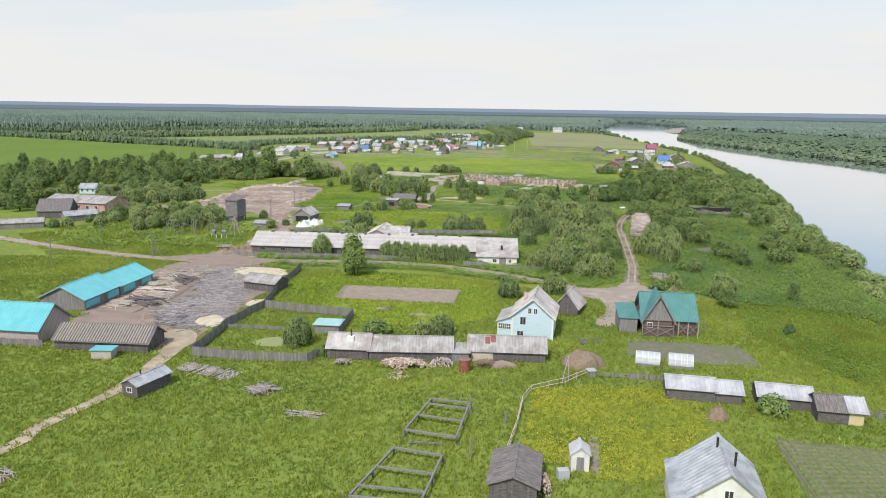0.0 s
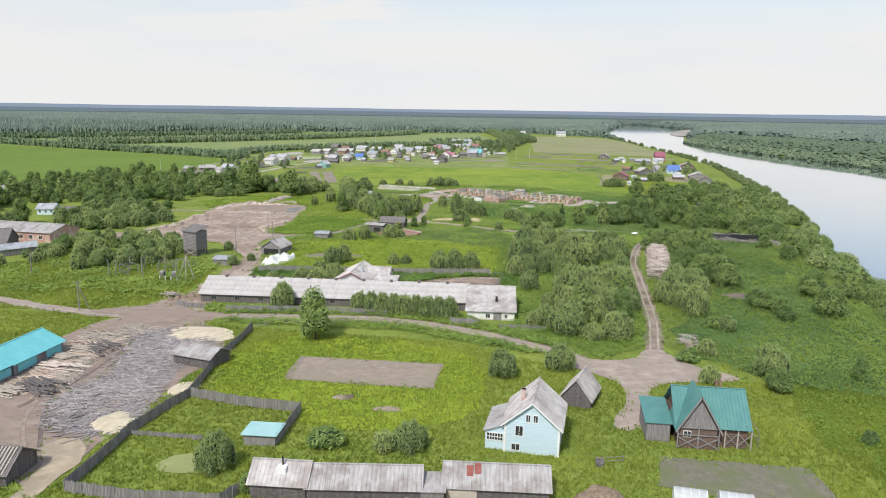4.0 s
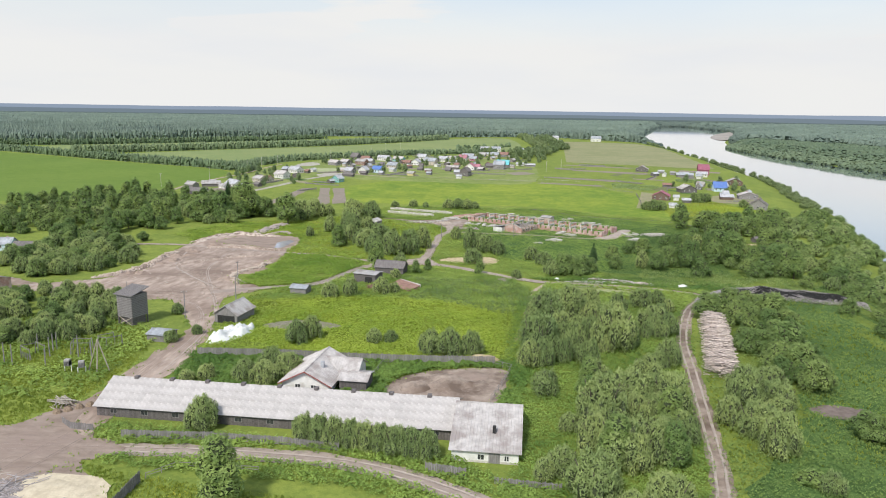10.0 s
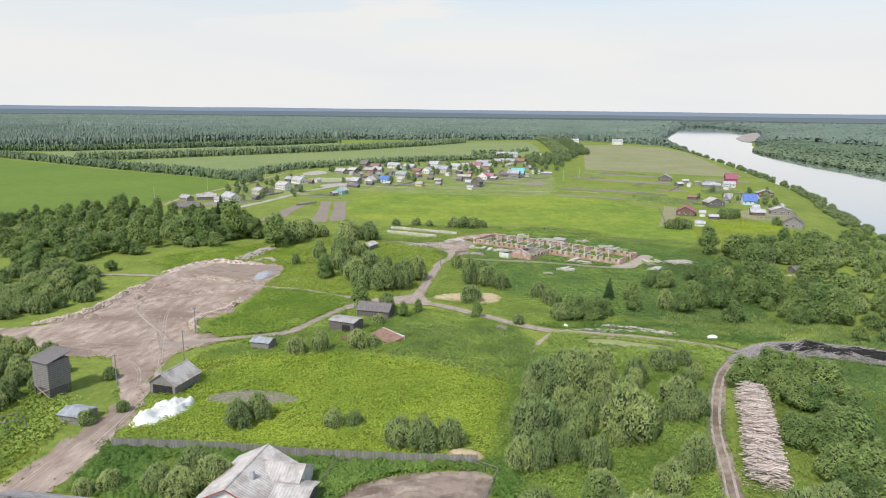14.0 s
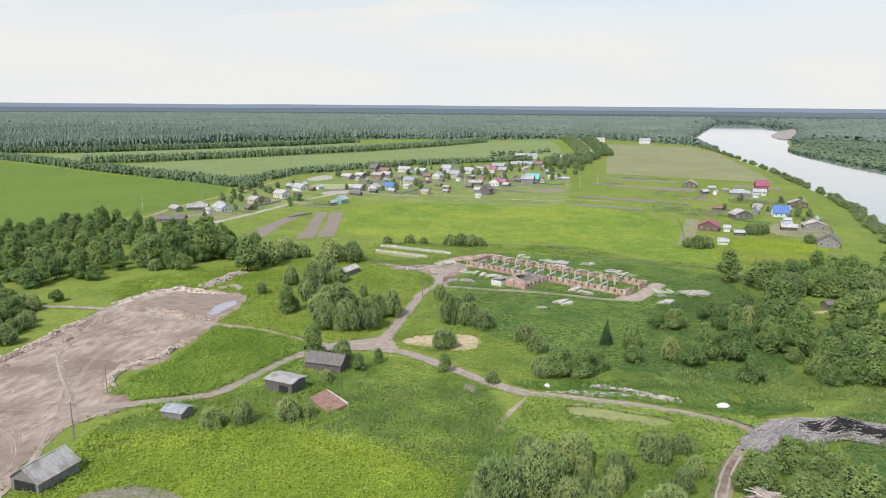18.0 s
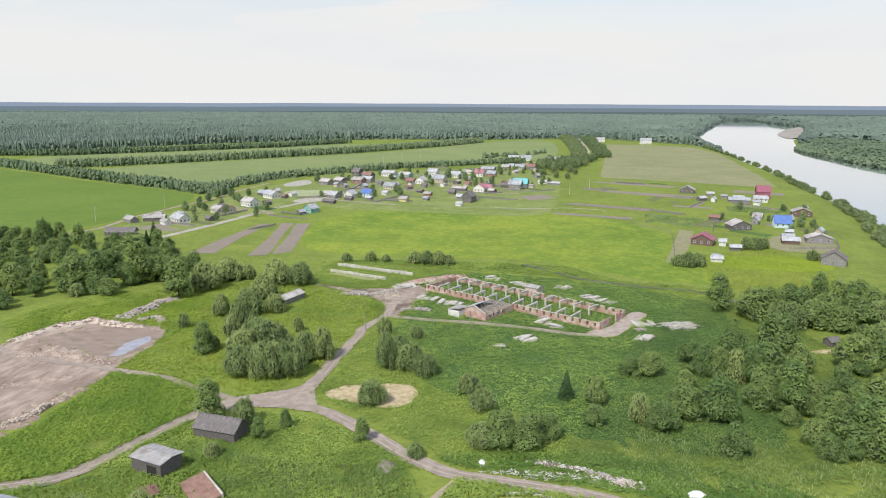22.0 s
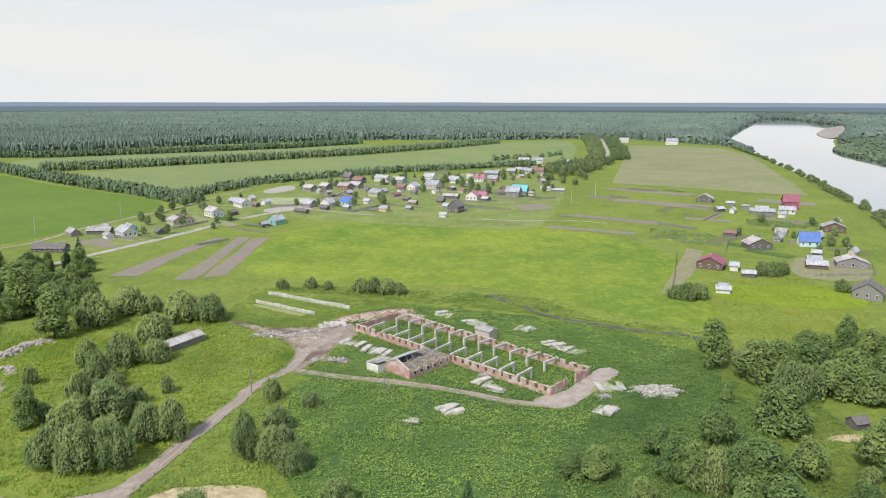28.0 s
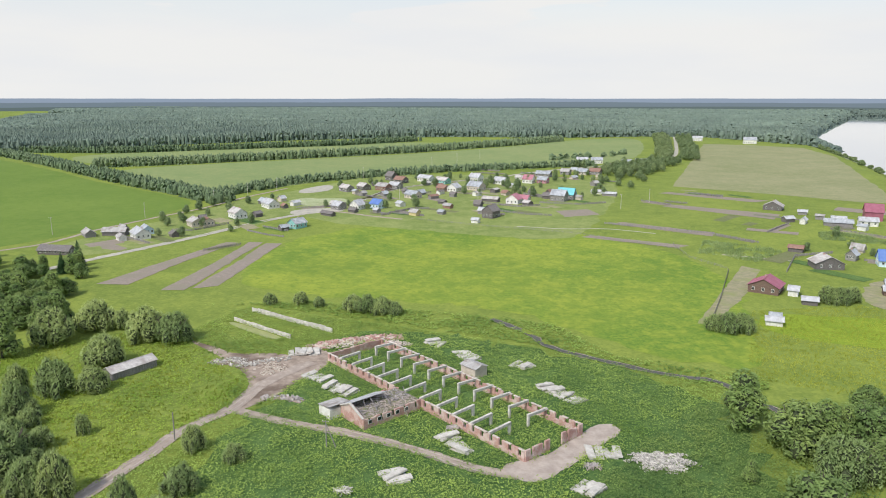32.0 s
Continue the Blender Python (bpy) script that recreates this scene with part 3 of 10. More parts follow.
patch("meadow_middle", [(-60, 480), (-20, 476), (30, 482), (60, 470), (95, 447), (118, 445), (120, 480), (118, 545), (95, 590), (30, 625), (-40, 622), (-80, 575), (-74, 520)], FIELD, "bright green mown meadow before the village", "meadow", 0.05, 5.0, 4)
patch("meadow_yellow_middle", [(-44, 222), (-38, 262), (-22, 268), (10, 262), (22, 245), (20, 222), (-10, 217)], BRIGHT, "bright yellow-green weed meadow", "meadow", 0.05, 4.0, 3)
patch("meadow_orchard", [(-33, 131), (-33, 163), (8, 157), (12, 140), (8, 122), (-14, 120), (-17, 128)], BRIGHT, "yellow-green fenced meadow", "meadow", 0.05, 2.0, 2)
patch("meadow_flowers", [(21.5, 95.5), (33, 91), (35, 86), (32.5, 80), (26, 70), (20, 66), (8.6, 73), (12, 88), (14, 92)], YELLOWFLOWERS, "meadow full of yellow flowers", "meadow", 0.05, 2.5, 2)
patch("meadow_red_house", [(120, 478), (150, 470), (175, 478), (165, 505), (140, 500), (122, 500)], BRIGHT, "bright green yard grass", "meadow", 0.05, 1.0, 4)
patch("weeds_ruin", [(8, 345), (70, 300), (110, 320), (112, 410), (90, 436), (60, 444), (20, 452), (2, 442), (5, 400)], LUSH, "dense green weed growth round a ruin", "weeds", 0.035, 6.0, 3)
patch("weeds_slope", [(60, 140), (74, 134), (90, 127), (106, 128), (118, 170), (140, 240), (150, 290), (110, 300), (84, 262), (75, 200), (56, 180), (47, 160)], LUSH, "lush weeds on the river slope", "weeds", 0.035, 6.0, 3)
patch("village_grass", [(-112, 578), (-119.7, 627.5), (-77.4, 606), (-50, 602), (-12, 599), (50, 592), (60, 640), (66, 742), (60, 830), (0, 850), (-62, 850), (-140, 820), (-157, 710), (-166, 670), (-172, 600), (-182, 545), (-172, 505), (-148, 500), (-132, 545), (-122, 590)], VILLAGEGRASS, "dry trampled grass among village houses", "grass", 0.06, 3.0, 6, round_off=1)
patch("pale_weeds", [(-137.4, 661), (-133.5, 679.5), (-120, 678), (-108.8, 685.6), (-95.1, 671), (-103.6, 650.5), (-123.9, 650.5)], PALEWEEDS, "patch of pale flowering weeds by a road fork", "weeds", 0.1, 1.5, 3, round_off=1)
patch("grey_lot", [(-152.2, 702.6), (-154.5, 733), (-145.4, 750), (-132, 720.6), (-140, 699.3)], CONCROAD, "grey gravel lot behind houses", "yard", 0.1, 1.0, 4, round_off=1)
patch("garden_bed", [(-160.6, 526.5), (-160.2, 532.1), (-142, 523.1), (-141.6, 518), (-152.3, 519)], SOIL, "bare garden bed before a white house", "garden plot", 0.11, 0.4, 3, round_off=0)
patch("road_fork", [(-112, 622), (-118, 632), (-110, 642), (-100, 645), (-92, 650), (-86, 640), (-96, 634), (-102, 626)], CONCROAD, "wide pale road fork in the village", "road", 0.125, 0.5, 3, round_off=1)
patch("garden_soil_one", [(-20.9, 149.4), (4.4, 146.5), (2.9, 135.3), (-21.6, 138.2)], SOIL, "bare ploughed garden plot", "garden plot", 0.09, 0.5, 2, round_off=0)
patch("garden_soil_two", [(32, 114.3), (50, 111.8), (49.5, 102), (39, 103.4), (29.8, 107)], GREYSOIL, "grey-green garden bed with low sprouts", "garden plot", 0.08, 0.4, 2, round_off=0)
patch("garden_soil_three", [(39.9, 78), (53, 75.2), (56, 65), (37, 63)], GREENPLOT, "furrowed vegetable plot", "garden plot", 0.08, 0.4, 2, round_off=0)
patch("garden_soil_four", [(-109, 467), (-108.5, 506), (-106.5, 548), (-100, 549), (-100.5, 506), (-97, 470)], SOIL, "long strip of ploughed soil", "garden plot", 0.1, 0.8, 4, round_off=0)
patch("garden_soil_five", [(-80.5, 467), (-87, 510), (-96, 551), (-89.5, 553), (-80.5, 510), (-72, 469.5)], SOIL, "long strip of ploughed soil", "garden plot", 0.1, 0.8, 4, round_off=0)
patch("garden_soil_six", [(-71, 472), (-78, 510), (-87, 551), (-79.5, 553), (-71, 512), (-64, 478)], SOIL, "long strip of ploughed soil", "garden plot", 0.1, 0.8, 4, round_off=0)
patch("garden_soil_seven", [(93.2, 708), (100, 717), (158, 695), (152, 676)], SOIL, "strip of ploughed soil", "garden plot", 0.1, 0.8, 4, round_off=0)
patch("garden_soil_eight", [(66.3, 640), (72.4, 647), (118.4, 631), (116.3, 622)], SOIL, "strip of ploughed soil", "garden plot", 0.1, 0.8, 4, round_off=0)
patch("garden_soil_nine", [(55, 605), (60, 610), (105, 599.5), (100, 593.5)], SOIL, "strip of ploughed soil", "garden plot", 0.1, 0.8, 4, round_off=0)
patch("garden_soil_ten", [(33.8, 672), (51, 683), (60, 666), (41.5, 653)], SOIL, "square of ploughed soil", "garden plot", 0.1, 0.8, 4, round_off=0)
patch("garden_soil_eleven", [(92, 770), (98, 778), (160, 752), (150, 742)], SOIL, "strip of ploughed soil", "garden plot", 0.1, 0.8, 4, round_off=0)
patch("garden_soil_twelve", [(190, 720), (196, 735), (228, 720), (222, 706)], SOIL, "strip of ploughed soil", "garden plot", 0.1, 0.8, 4, round_off=0)
patch("garden_grass_one", [(124, 566), (130.5, 561), (120.5, 520), (106.7, 482), (102.5, 481.5)], TRODDEN, "pale trodden garden strip", "garden plot", 0.09, 0.8, 4, round_off=0)
patch("garden_soil_thirteen", [(-168, 525), (-160, 545), (-152, 533), (-160, 520)], SOIL, "small garden bed", "garden plot", 0.09, 0.5, 4, round_off=0)
# bare yards
patch("dirt_yard_sawmill", [(-66, 122), (-69, 155), (-64, 173), (-49.6, 172.7), (-38, 163), (-35.2, 151), (-37.8, 132.6), (-39, 124.8), (-40, 108.9), (-41, 103), (-44.5, 104), (-46, 110), (-48.3, 113), (-56, 110.5), (-63, 110.5)], DARKDIRT, "muddy sawmill yard strewn with wood waste", "yard", 0.07, 1.2, 3)
patch("dirt_corner", [(-73, 175), (-63.8, 173.5), (-60.2, 166), (-63, 162), (-54, 158), (-46, 168.7), (-38.5, 171.5), (-44, 175.8), (-51, 177.5), (-53, 184), (-54, 192), (-58, 188), (-60, 181), (-65, 178)], DARKDIRT, "wide muddy corner between a yard and a road", "mud", 0.105, 1.6, 2)
patch("dirt_clearing", [(-113, 271), (-106, 275), (-100, 279), (-96, 293), (-99, 310), (-100, 324), (-102, 338), (-101, 352), (-97, 363), (-93, 372), (-79, 368), (-63, 367), (-59.5, 355), (-59.5, 344), (-60, 335), (-58, 327), (-61, 316), (-61.5, 302), (-65, 291), (-63, 283), (-57, 276), (-53, 276), (-49, 270), (-54.6, 262.7), (-55.6, 259), (-55, 249), (-51, 237), (-47.5, 226), (-48, 219), (-45.5, 210.6), (-46.3, 198), (-47.5, 186), (-48, 174), (-56, 174), (-56, 186), (-55.5, 199), (-55, 207.5), (-54, 218), (-53.5, 230.5), (-60, 243), (-67, 253.5), (-74, 256), (-85, 254.5), (-93, 255.6), (-103, 258), (-114, 262)], PINKDIRT, "large bare clearing of pinkish sandy earth", "clearing", 0.07, 1.6, 2, round_off=1)
patch("mud_clearing", [(-93, 352), (-88, 364), (-72, 365), (-60, 363), (-60, 341), (-68, 339), (-76, 345), (-86, 346)], DARKDIRT, "dark wet mud at a clearing's end", "mud", 0.122, 2.5, 2, round_off=1)
patch("puddle", [(-67, 345), (-68.5, 351), (-64, 359.5), (-62, 353), (-63, 344), (-65, 342)], MUDWATER, "shallow muddy puddle reflecting the sky", "puddle", 0.13, 1.6, 1.5)
patch("dirt_pen", [(-5, 200), (-2, 206), (4, 210), (12, 212.5), (20, 212), (18.5, 203), (16.5, 194), (8, 192), (-2, 194)], DIRT, "trampled brown cattle pen", "pen", 0.07, 0.8, 2)
patch("dirt_ruin", [(-38.7, 425.2), (-29.5, 422.4), (-18.5, 418.3), (-11.5, 421.4), (-2.2, 422.6), (2, 429.7), (7.1, 424.7), (9, 415.5), (6.2, 406.2), (5.9, 398.2), (3, 388.8), (-1, 385.2), (-1.8, 395), (-5, 403.8), (-13.1, 410.7), (-25.3, 417.6)], DIRT, "bare rubble-strewn dirt by the ruin", "yard", 0.07, 1.0, 3, round_off=1)
patch("sand_one", [(-2.5, 323.3), (0.5, 330.6), (8.5, 332.7), (14, 334), (20, 332.4), (19.8, 321), (14, 318.5), (8, 321)], SAND, "patch of bare pale sand", "sand", 0.08, 1.0, 2)
patch("sand_two", [(122, 371.5), (125, 374.5), (131, 376), (136, 376.5), (134, 373.5), (127.5, 371.5)], SAND, "strip of bare sand by a hut", "sand", 0.08, 0.4, 2)
patch("sand_bar", [(592, 1830), (627, 2020), (700, 2230), (800, 2480), (900, 2680), (910, 2660), (820, 2400), (735, 2150), (675, 1990), (625, 1870)], RIVERSAND, "sand bar on the far river bank", "sand", 2.0, 3.0, 15)
patch("sawdust_one", [(-50, 164), (-44, 166), (-36, 163.5), (-35.5, 157), (-41, 156), (-48, 159)], SAWDUST, "pale yellow sawdust heap", "sawdust", 0.12, 0.8, 2)
patch("sawdust_two", [(-37.8, 131), (-37.5, 137), (-33.2, 136), (-34.2, 131)], SAWDUST, "pale yellow sawdust heap", "sawdust", 0.12, 0.5, 2)
patch("sawdust_three", [(-44.2, 119.6), (-43.8, 124.6), (-40.4, 126.3), (-37.9, 122.9), (-39.3, 117.3)], SAWDUST, "pale yellow sawdust heap", "sawdust", 0.12, 0.5, 2)
patch("sawdust_four", [(-47.5, 115), (-43.4, 117.2), (-39.9, 112.5), (-40.3, 106.8), (-41.3, 98.3), (-41.6, 92), (-44.4, 92), (-43.7, 97), (-43.6, 105.2), (-44.2, 109.8)], TANTRACK, "pale yellow sawdust on a track", "sawdust", 0.12, 0.5, 2)
patch("pond_small", [(-31.2, 110.1), (-29.1, 113), (-25, 113), (-22, 111.5), (-23, 108.6), (-28.8, 107.7)], POND, "small pond covered in duckweed", "pond", 0.09, 0.5, 2)
patch("pond_long", [(40.7, 284), (46, 285.5), (63.5, 280), (62, 276.6), (52, 277.6), (42.1, 279.4)], POND, "long ditch of green duckweed", "pond", 0.09, 0.5, 2)
patch("pond_trench", [(-36, 440.5), (-35, 443), (-12, 434), (-15, 431)], POND, "flooded concrete trench", "pond", 0.09, 0.5, 2)
patch("mud_meadow", [(-40, 234), (-35, 240), (-26, 241), (-17, 237), (-26, 232.5)], MOSS, "bare trampled patch in a meadow", "mud", 0.08, 1.0, 2)
patch("mud_garden_one", [(-13, 131), (-11, 133), (-8.5, 132), (-10, 130)], DIRT, "brown dug spot in the grass", "mud", 0.1, 0.5, 1)
patch("mud_garden_two", [(-6.5, 127), (-4, 129), (-1, 127.6), (-3, 126)], DIRT, "brown dug spot in the grass", "mud", 0.1, 0.5, 1)
patch("mud_slope", [(70, 196), (76, 200), (84, 197), (78, 192)], DARKMUD, "bare brown soil on a slope", "mud", 0.08, 0.8, 2)
patch("wood_waste", [(-54, 161), (-48, 164), (-39, 160), (-36.5, 150), (-38, 136), (-38.5, 124), (-42, 117), (-49, 120), (-53, 128), (-50, 140), (-52, 150)], CHIPGROUND, "grey trampled wood waste in a sawmill yard", "wood waste", 0.1, 3.5, 2)
for _k, (_p, _q) in enumerate((((40.5, 284.6), (46.5, 286.2)), ((46.5, 286.2), (64.3, 280.6)), ((41.6, 278.9), (52, 277.0)), ((52, 277.0), (62.4, 276.0)))):
    _g = Geo()
    _g.beam((*_p, H(*_p) + 0.12), (*_q, H(*_q) + 0.12), 0.4, 0.4)
    tagged(part("pond_kerb", _g, CONCRETE), "pale concrete kerb of a flooded ditch", "kerb", kind="structure")
# roads
ribbon("road_village", [(-135, 203), (-104, 187), (-80, 177), (-63.9, 172.6), (-50, 172.5), (-27.8, 173.2), (-9.3, 172), (-0.1, 169.6), (8.8, 165.4), (16.9, 160), (26.3, 152.5), (31, 147), (40, 146)], 4.0, ROADM, "pale gravel village road", "road")
ribbon("road_lane", [(41, 147), (43.5, 155.8), (48, 172), (50.7, 185.3), (56.3, 215.1), (60, 234.5), (67.6, 257.8), (75.5, 273)], 3.3, DIRT, "narrow dirt lane along a slope", "road", 0.085)
patch("road_junction", [(24, 152), (31, 150), (38, 150), (42, 156), (45, 156), (47, 148), (55, 142), (50, 139.5), (42, 140), (37, 137), (35.4, 128), (31, 121), (27.5, 122.5), (32.5, 132), (33.4, 139), (29, 144), (24, 148)], ROADM, "wide gravel road junction", "road", 0.095, 0.4, 2, round_off=1)
ribbon("road_west_lane", [(-175, 282), (-150, 280), (-130, 275), (-118, 268.5), (-106, 266)], 5.0, PINKDIRT, "dirt road out of a clearing", "road", 0.09)
for _i, (_l, _w, _m) in enumerate((
        ([(-118, 265), (-95, 263), (-75, 262), (-60, 262), (-50, 268)], 0.6, RUT), ([(-118, 268), (-95, 266), (-76, 265), (-62, 266), (-54, 271)], 0.7, RUTPALE),
        ([(-51, 190), (-50.5, 215), (-52, 232), (-60, 250), (-76, 260), (-100, 264)], 0.7, RUTPALE), ([(-52.6, 190), (-52.2, 215), (-54, 234), (-62, 254), (-78, 264), (-96, 270)], 0.6, RUT),
        ([(-49, 185), (-48.5, 212), (-50, 232), (-55, 250), (-66, 275), (-76, 300), (-80, 335), (-76, 360)], 0.8, RUTPALE), ([(-50.4, 240), (-58, 258), (-70, 280), (-80, 305), (-84, 335), (-82, 362)], 0.6, RUT),
        ([(-60, 268), (-74, 285), (-86, 300), (-92, 325), (-90, 345)], 0.7, RUT), ([(-64, 272), (-78, 288), (-89, 304), (-96, 330)], 0.6, RUTPALE),
        ([(-96, 296), (-84, 312), (-72, 328), (-64, 334)], 0.6, RUT), ([(-94, 304), (-82, 320), (-72, 334)], 0.8, RUTPALE), ([(-98, 318), (-84, 332), (-72, 338)], 0.9, RUTPALE),
        ([(-100, 332), (-90, 336), (-76, 336), (-62, 332)], 1.0, RUTPALE), ([(-70, 262), (-72, 280), (-80, 296)], 0.5, RUT), ([(-54, 180), (-53.6, 200), (-52.8, 222)], 0.6, RUT))):
    ribbon("wheel_rut", _l, _w, _m, "shallow wheel rut in bare earth", "rut", 0.088 + 0.004 * (_i % 8), 0.5, 2.0)
ribbon("road_middle", [(-62, 265), (-55, 269), (-46, 273.5), (-36, 279), (-31.5, 290), (-26, 308), (-18, 318), (-8.6, 319), (3.3, 314), (15, 304.5), (24, 296.5), (33.8, 291), (52, 288), (64.3, 285), (74.3, 280.5), (79.5, 274)], 3.7, ROADM, "winding dirt road", "road", 0.125)
ribbon("road_west_path", [(-170, 336), (-144, 339), (-106.7, 343), (-88, 338), (-63.3, 333), (-43.8, 329), (-27, 321), (-16, 317)], 2.6, ROADM, "pale field track", "road", 0.13)
patch("road_crossing", [(-26, 315), (-20, 321), (-11, 326), (-5, 333), (-4, 324), (0, 317), (-2, 314.5), (-8, 316), (-18, 314.5), (-23, 309)], ROADM, "wide gravel crossing of field roads", "road", 0.136, 0.8, 2)
ribbon("road_ruin", [(-12, 317), (-8, 324), (-6, 335), (-5.5, 350), (-4.5, 365), (-4, 377), (-0.5, 388), (-1, 402), (4, 419)], 3.4, ROADM, "dirt road up to the ruin", "road", 0.145)
ribbon("road_ruin_front", [(0, 388), (13.6, 386), (27.2, 385), (40.3, 383.2), (52.8, 380), (60, 378.4), (66, 378.5)], 2.8, ROADM, "dirt track round a ruin", "road", 0.095)
patch("road_pad", [(62, 379.5), (68.5, 375.8), (74, 381.5), (77.5, 391), (84.5, 402), (79.5, 405.5), (75, 397.5), (70, 387), (64, 382.5)], RUTPALE, "broad pale trodden pad at a ruin's corner", "yard", 0.135, 0.8, 2, round_off=1)
ribbon("road_track", [(-60, 62), (-48.4, 72), (-47.7, 77.4), (-45.3, 84.6), (-43.7, 88.9), (-42.6, 96), (-42, 104)], 2.0, TANTRACK, "sandy footpath through grass", "path", 0.08)
ribbon("path_middle", [(21.5, 229), (24.4, 247), (28.4, 274.7), (33.7, 288.6)], 1.3, TANTRACK, "narrow trodden path", "path", 0.08)
ribbon("road_concrete", [(-150, 440), (-146.9, 469.5), (-141.7, 497), (-131.7, 539.4), (-120, 595), (-105, 628), (-95.5, 645), (-93, 670), (-93, 700), (-92, 732), (-78, 770), (-40, 830), (0, 905), (60, 985), (96, 1060), (111, 1114), (117, 1300), (121, 1700)], 4.6, CONCROAD, "pale concrete village road", "road", 0.1)
ribbon("road_field", [(-200, 490), (-187.5, 517), (-187, 535), (-189, 559), (-183.6, 594), (-174.1, 629.4), (-171.9, 665.2), (-168, 720)], 2.5, ROADM, "track beside a field", "road", 0.1)
ribbon("road_branch", [(-106, 632), (-95, 637), (-80, 634), (-67.9, 630), (-45, 625)], 2.5, ROADM, "village side lane", "road", 0.105)
ribbon("path_village", [(20, 622), (45, 622), (66, 627), (90, 622)], 1.2, CONCROAD, "pale footpath over grass", "path", 0.1)
ribbon("path_east", [(118, 585), (135, 583), (153, 578)], 1.4, CONCROAD, "pale footpath over grass", "path", 0.1)
STREAM = [(22, 487), (30, 472.5), (41, 468), (54, 458.2), (60.3, 449.8), (69.1, 444.8), (80.4, 440.9), (89.5, 437.7), (98, 436.3), (104, 436), (110, 430), (117, 421), (124, 414)]
def furrows(a, b, c, d, n, material, label):
    """Low parallel ridges of earth over a plot with corners a b c d, ridges along a to b."""
    g = Geo()
    rnd = random.Random(int(a[0] * 10))
    for k in range(n):
        t = (k + 0.5) / n
        p, q = Vector(a).lerp(Vector(d), t), Vector(b).lerp(Vector(c), t)
        w = (Vector(d) - Vector(a)) / n * 0.3
        m = 24
        i = len(g.v)
        for j in range(m + 1):
            e = p.lerp(q, j / m) + w * rnd.uniform(-0.25, 0.25)
            z = H(e.x, e.y) + 0.1
            g.v += [(e.x - w.x, e.y - w.y, z - 0.04), (e.x, e.y, z + rnd.uniform(0.1, 0.17)), (e.x + w.x, e.y + w.y, z - 0.04)]
        for j in range(m):
            o = i + 3 * j
            g.f += [(o, o + 3, o + 4, o + 1), (o + 1, o + 4, o + 5, o + 2)]
            g.m += [0, 0]
    return tagged(part("furrows", g, material), label, "furrows", kind="stuff")


furrows((-20.3, 138.6), (2.6, 135.8), (4.0, 146.1), (-19.8, 149), 15, SOIL, "ridges of a ploughed garden plot")
furrows((38.5, 64.5), (54.5, 66), (52, 74.6), (40.5, 77), 12, GREENPLOT, "ridges of a vegetable plot")
ribbon("stream_bank", STREAM[2:], 3.2, LUSH, "dark grassy stream bank", "bank", 0.13, 0.5)
ribbon("stream_bank", STREAM[2:], 2.3, RUT, "bare earth edge of a stream", "bank", 0.15, 0.9)
ribbon("stream", STREAM[2:], 1.7, mat("dark_stream_water", (0.07, 0.07, 0.065), (0.11, 0.11, 0.105), 1.0, 0.55, spec=0.3), "narrow dark stream in a meadow", "stream", 0.17, 0.9)
ribbon("ditch_water", [(40, 274.5), (50, 272.5), (62, 271), (70, 270)], 1.3, DARKDIRT, "muddy ditch", "ditch", 0.08)

# wheel tracks worn into the dirt roads
RUT_LINES = (([(-104, 187), (-80, 177), (-63.9, 172.6), (-50, 172.5), (-27.8, 173.2), (-9.3, 172), (-0.1, 169.6), (8.8, 165.4), (16.9, 160), (26.3, 152.5)], 0.11),
             ([(43.5, 155.8), (48, 172), (50.7, 185.3), (56.3, 215.1), (60, 234.5), (67.6, 257.8), (74, 270)], 0.12),
             ([(-46, 273.5), (-36, 279), (-31.5, 290), (-26, 308)], 0.13), ([(3.3, 314), (15, 304.5), (24, 296.5), (33.8, 291), (52, 288), (64.3, 285), (74.3, 280.5)], 0.13),
             ([(-6, 335), (-5.5, 350), (-4.5, 365), (-4, 377), (-0.5, 388), (-1, 402)], 0.15), ([(13.6, 386), (27.2, 385), (40.3, 383.2), (52.8, 380), (60, 378.4)], 0.125))
for _l, _z in RUT_LINES:
    for _o in (-0.75, 0.75):
        ribbon("wheel_rut", _l, 0.45, RUTPALE, "pale wheel track worn into a dirt road", "rut", _z, 0.5, 2.0, _o)

# ---- kinds of things ----


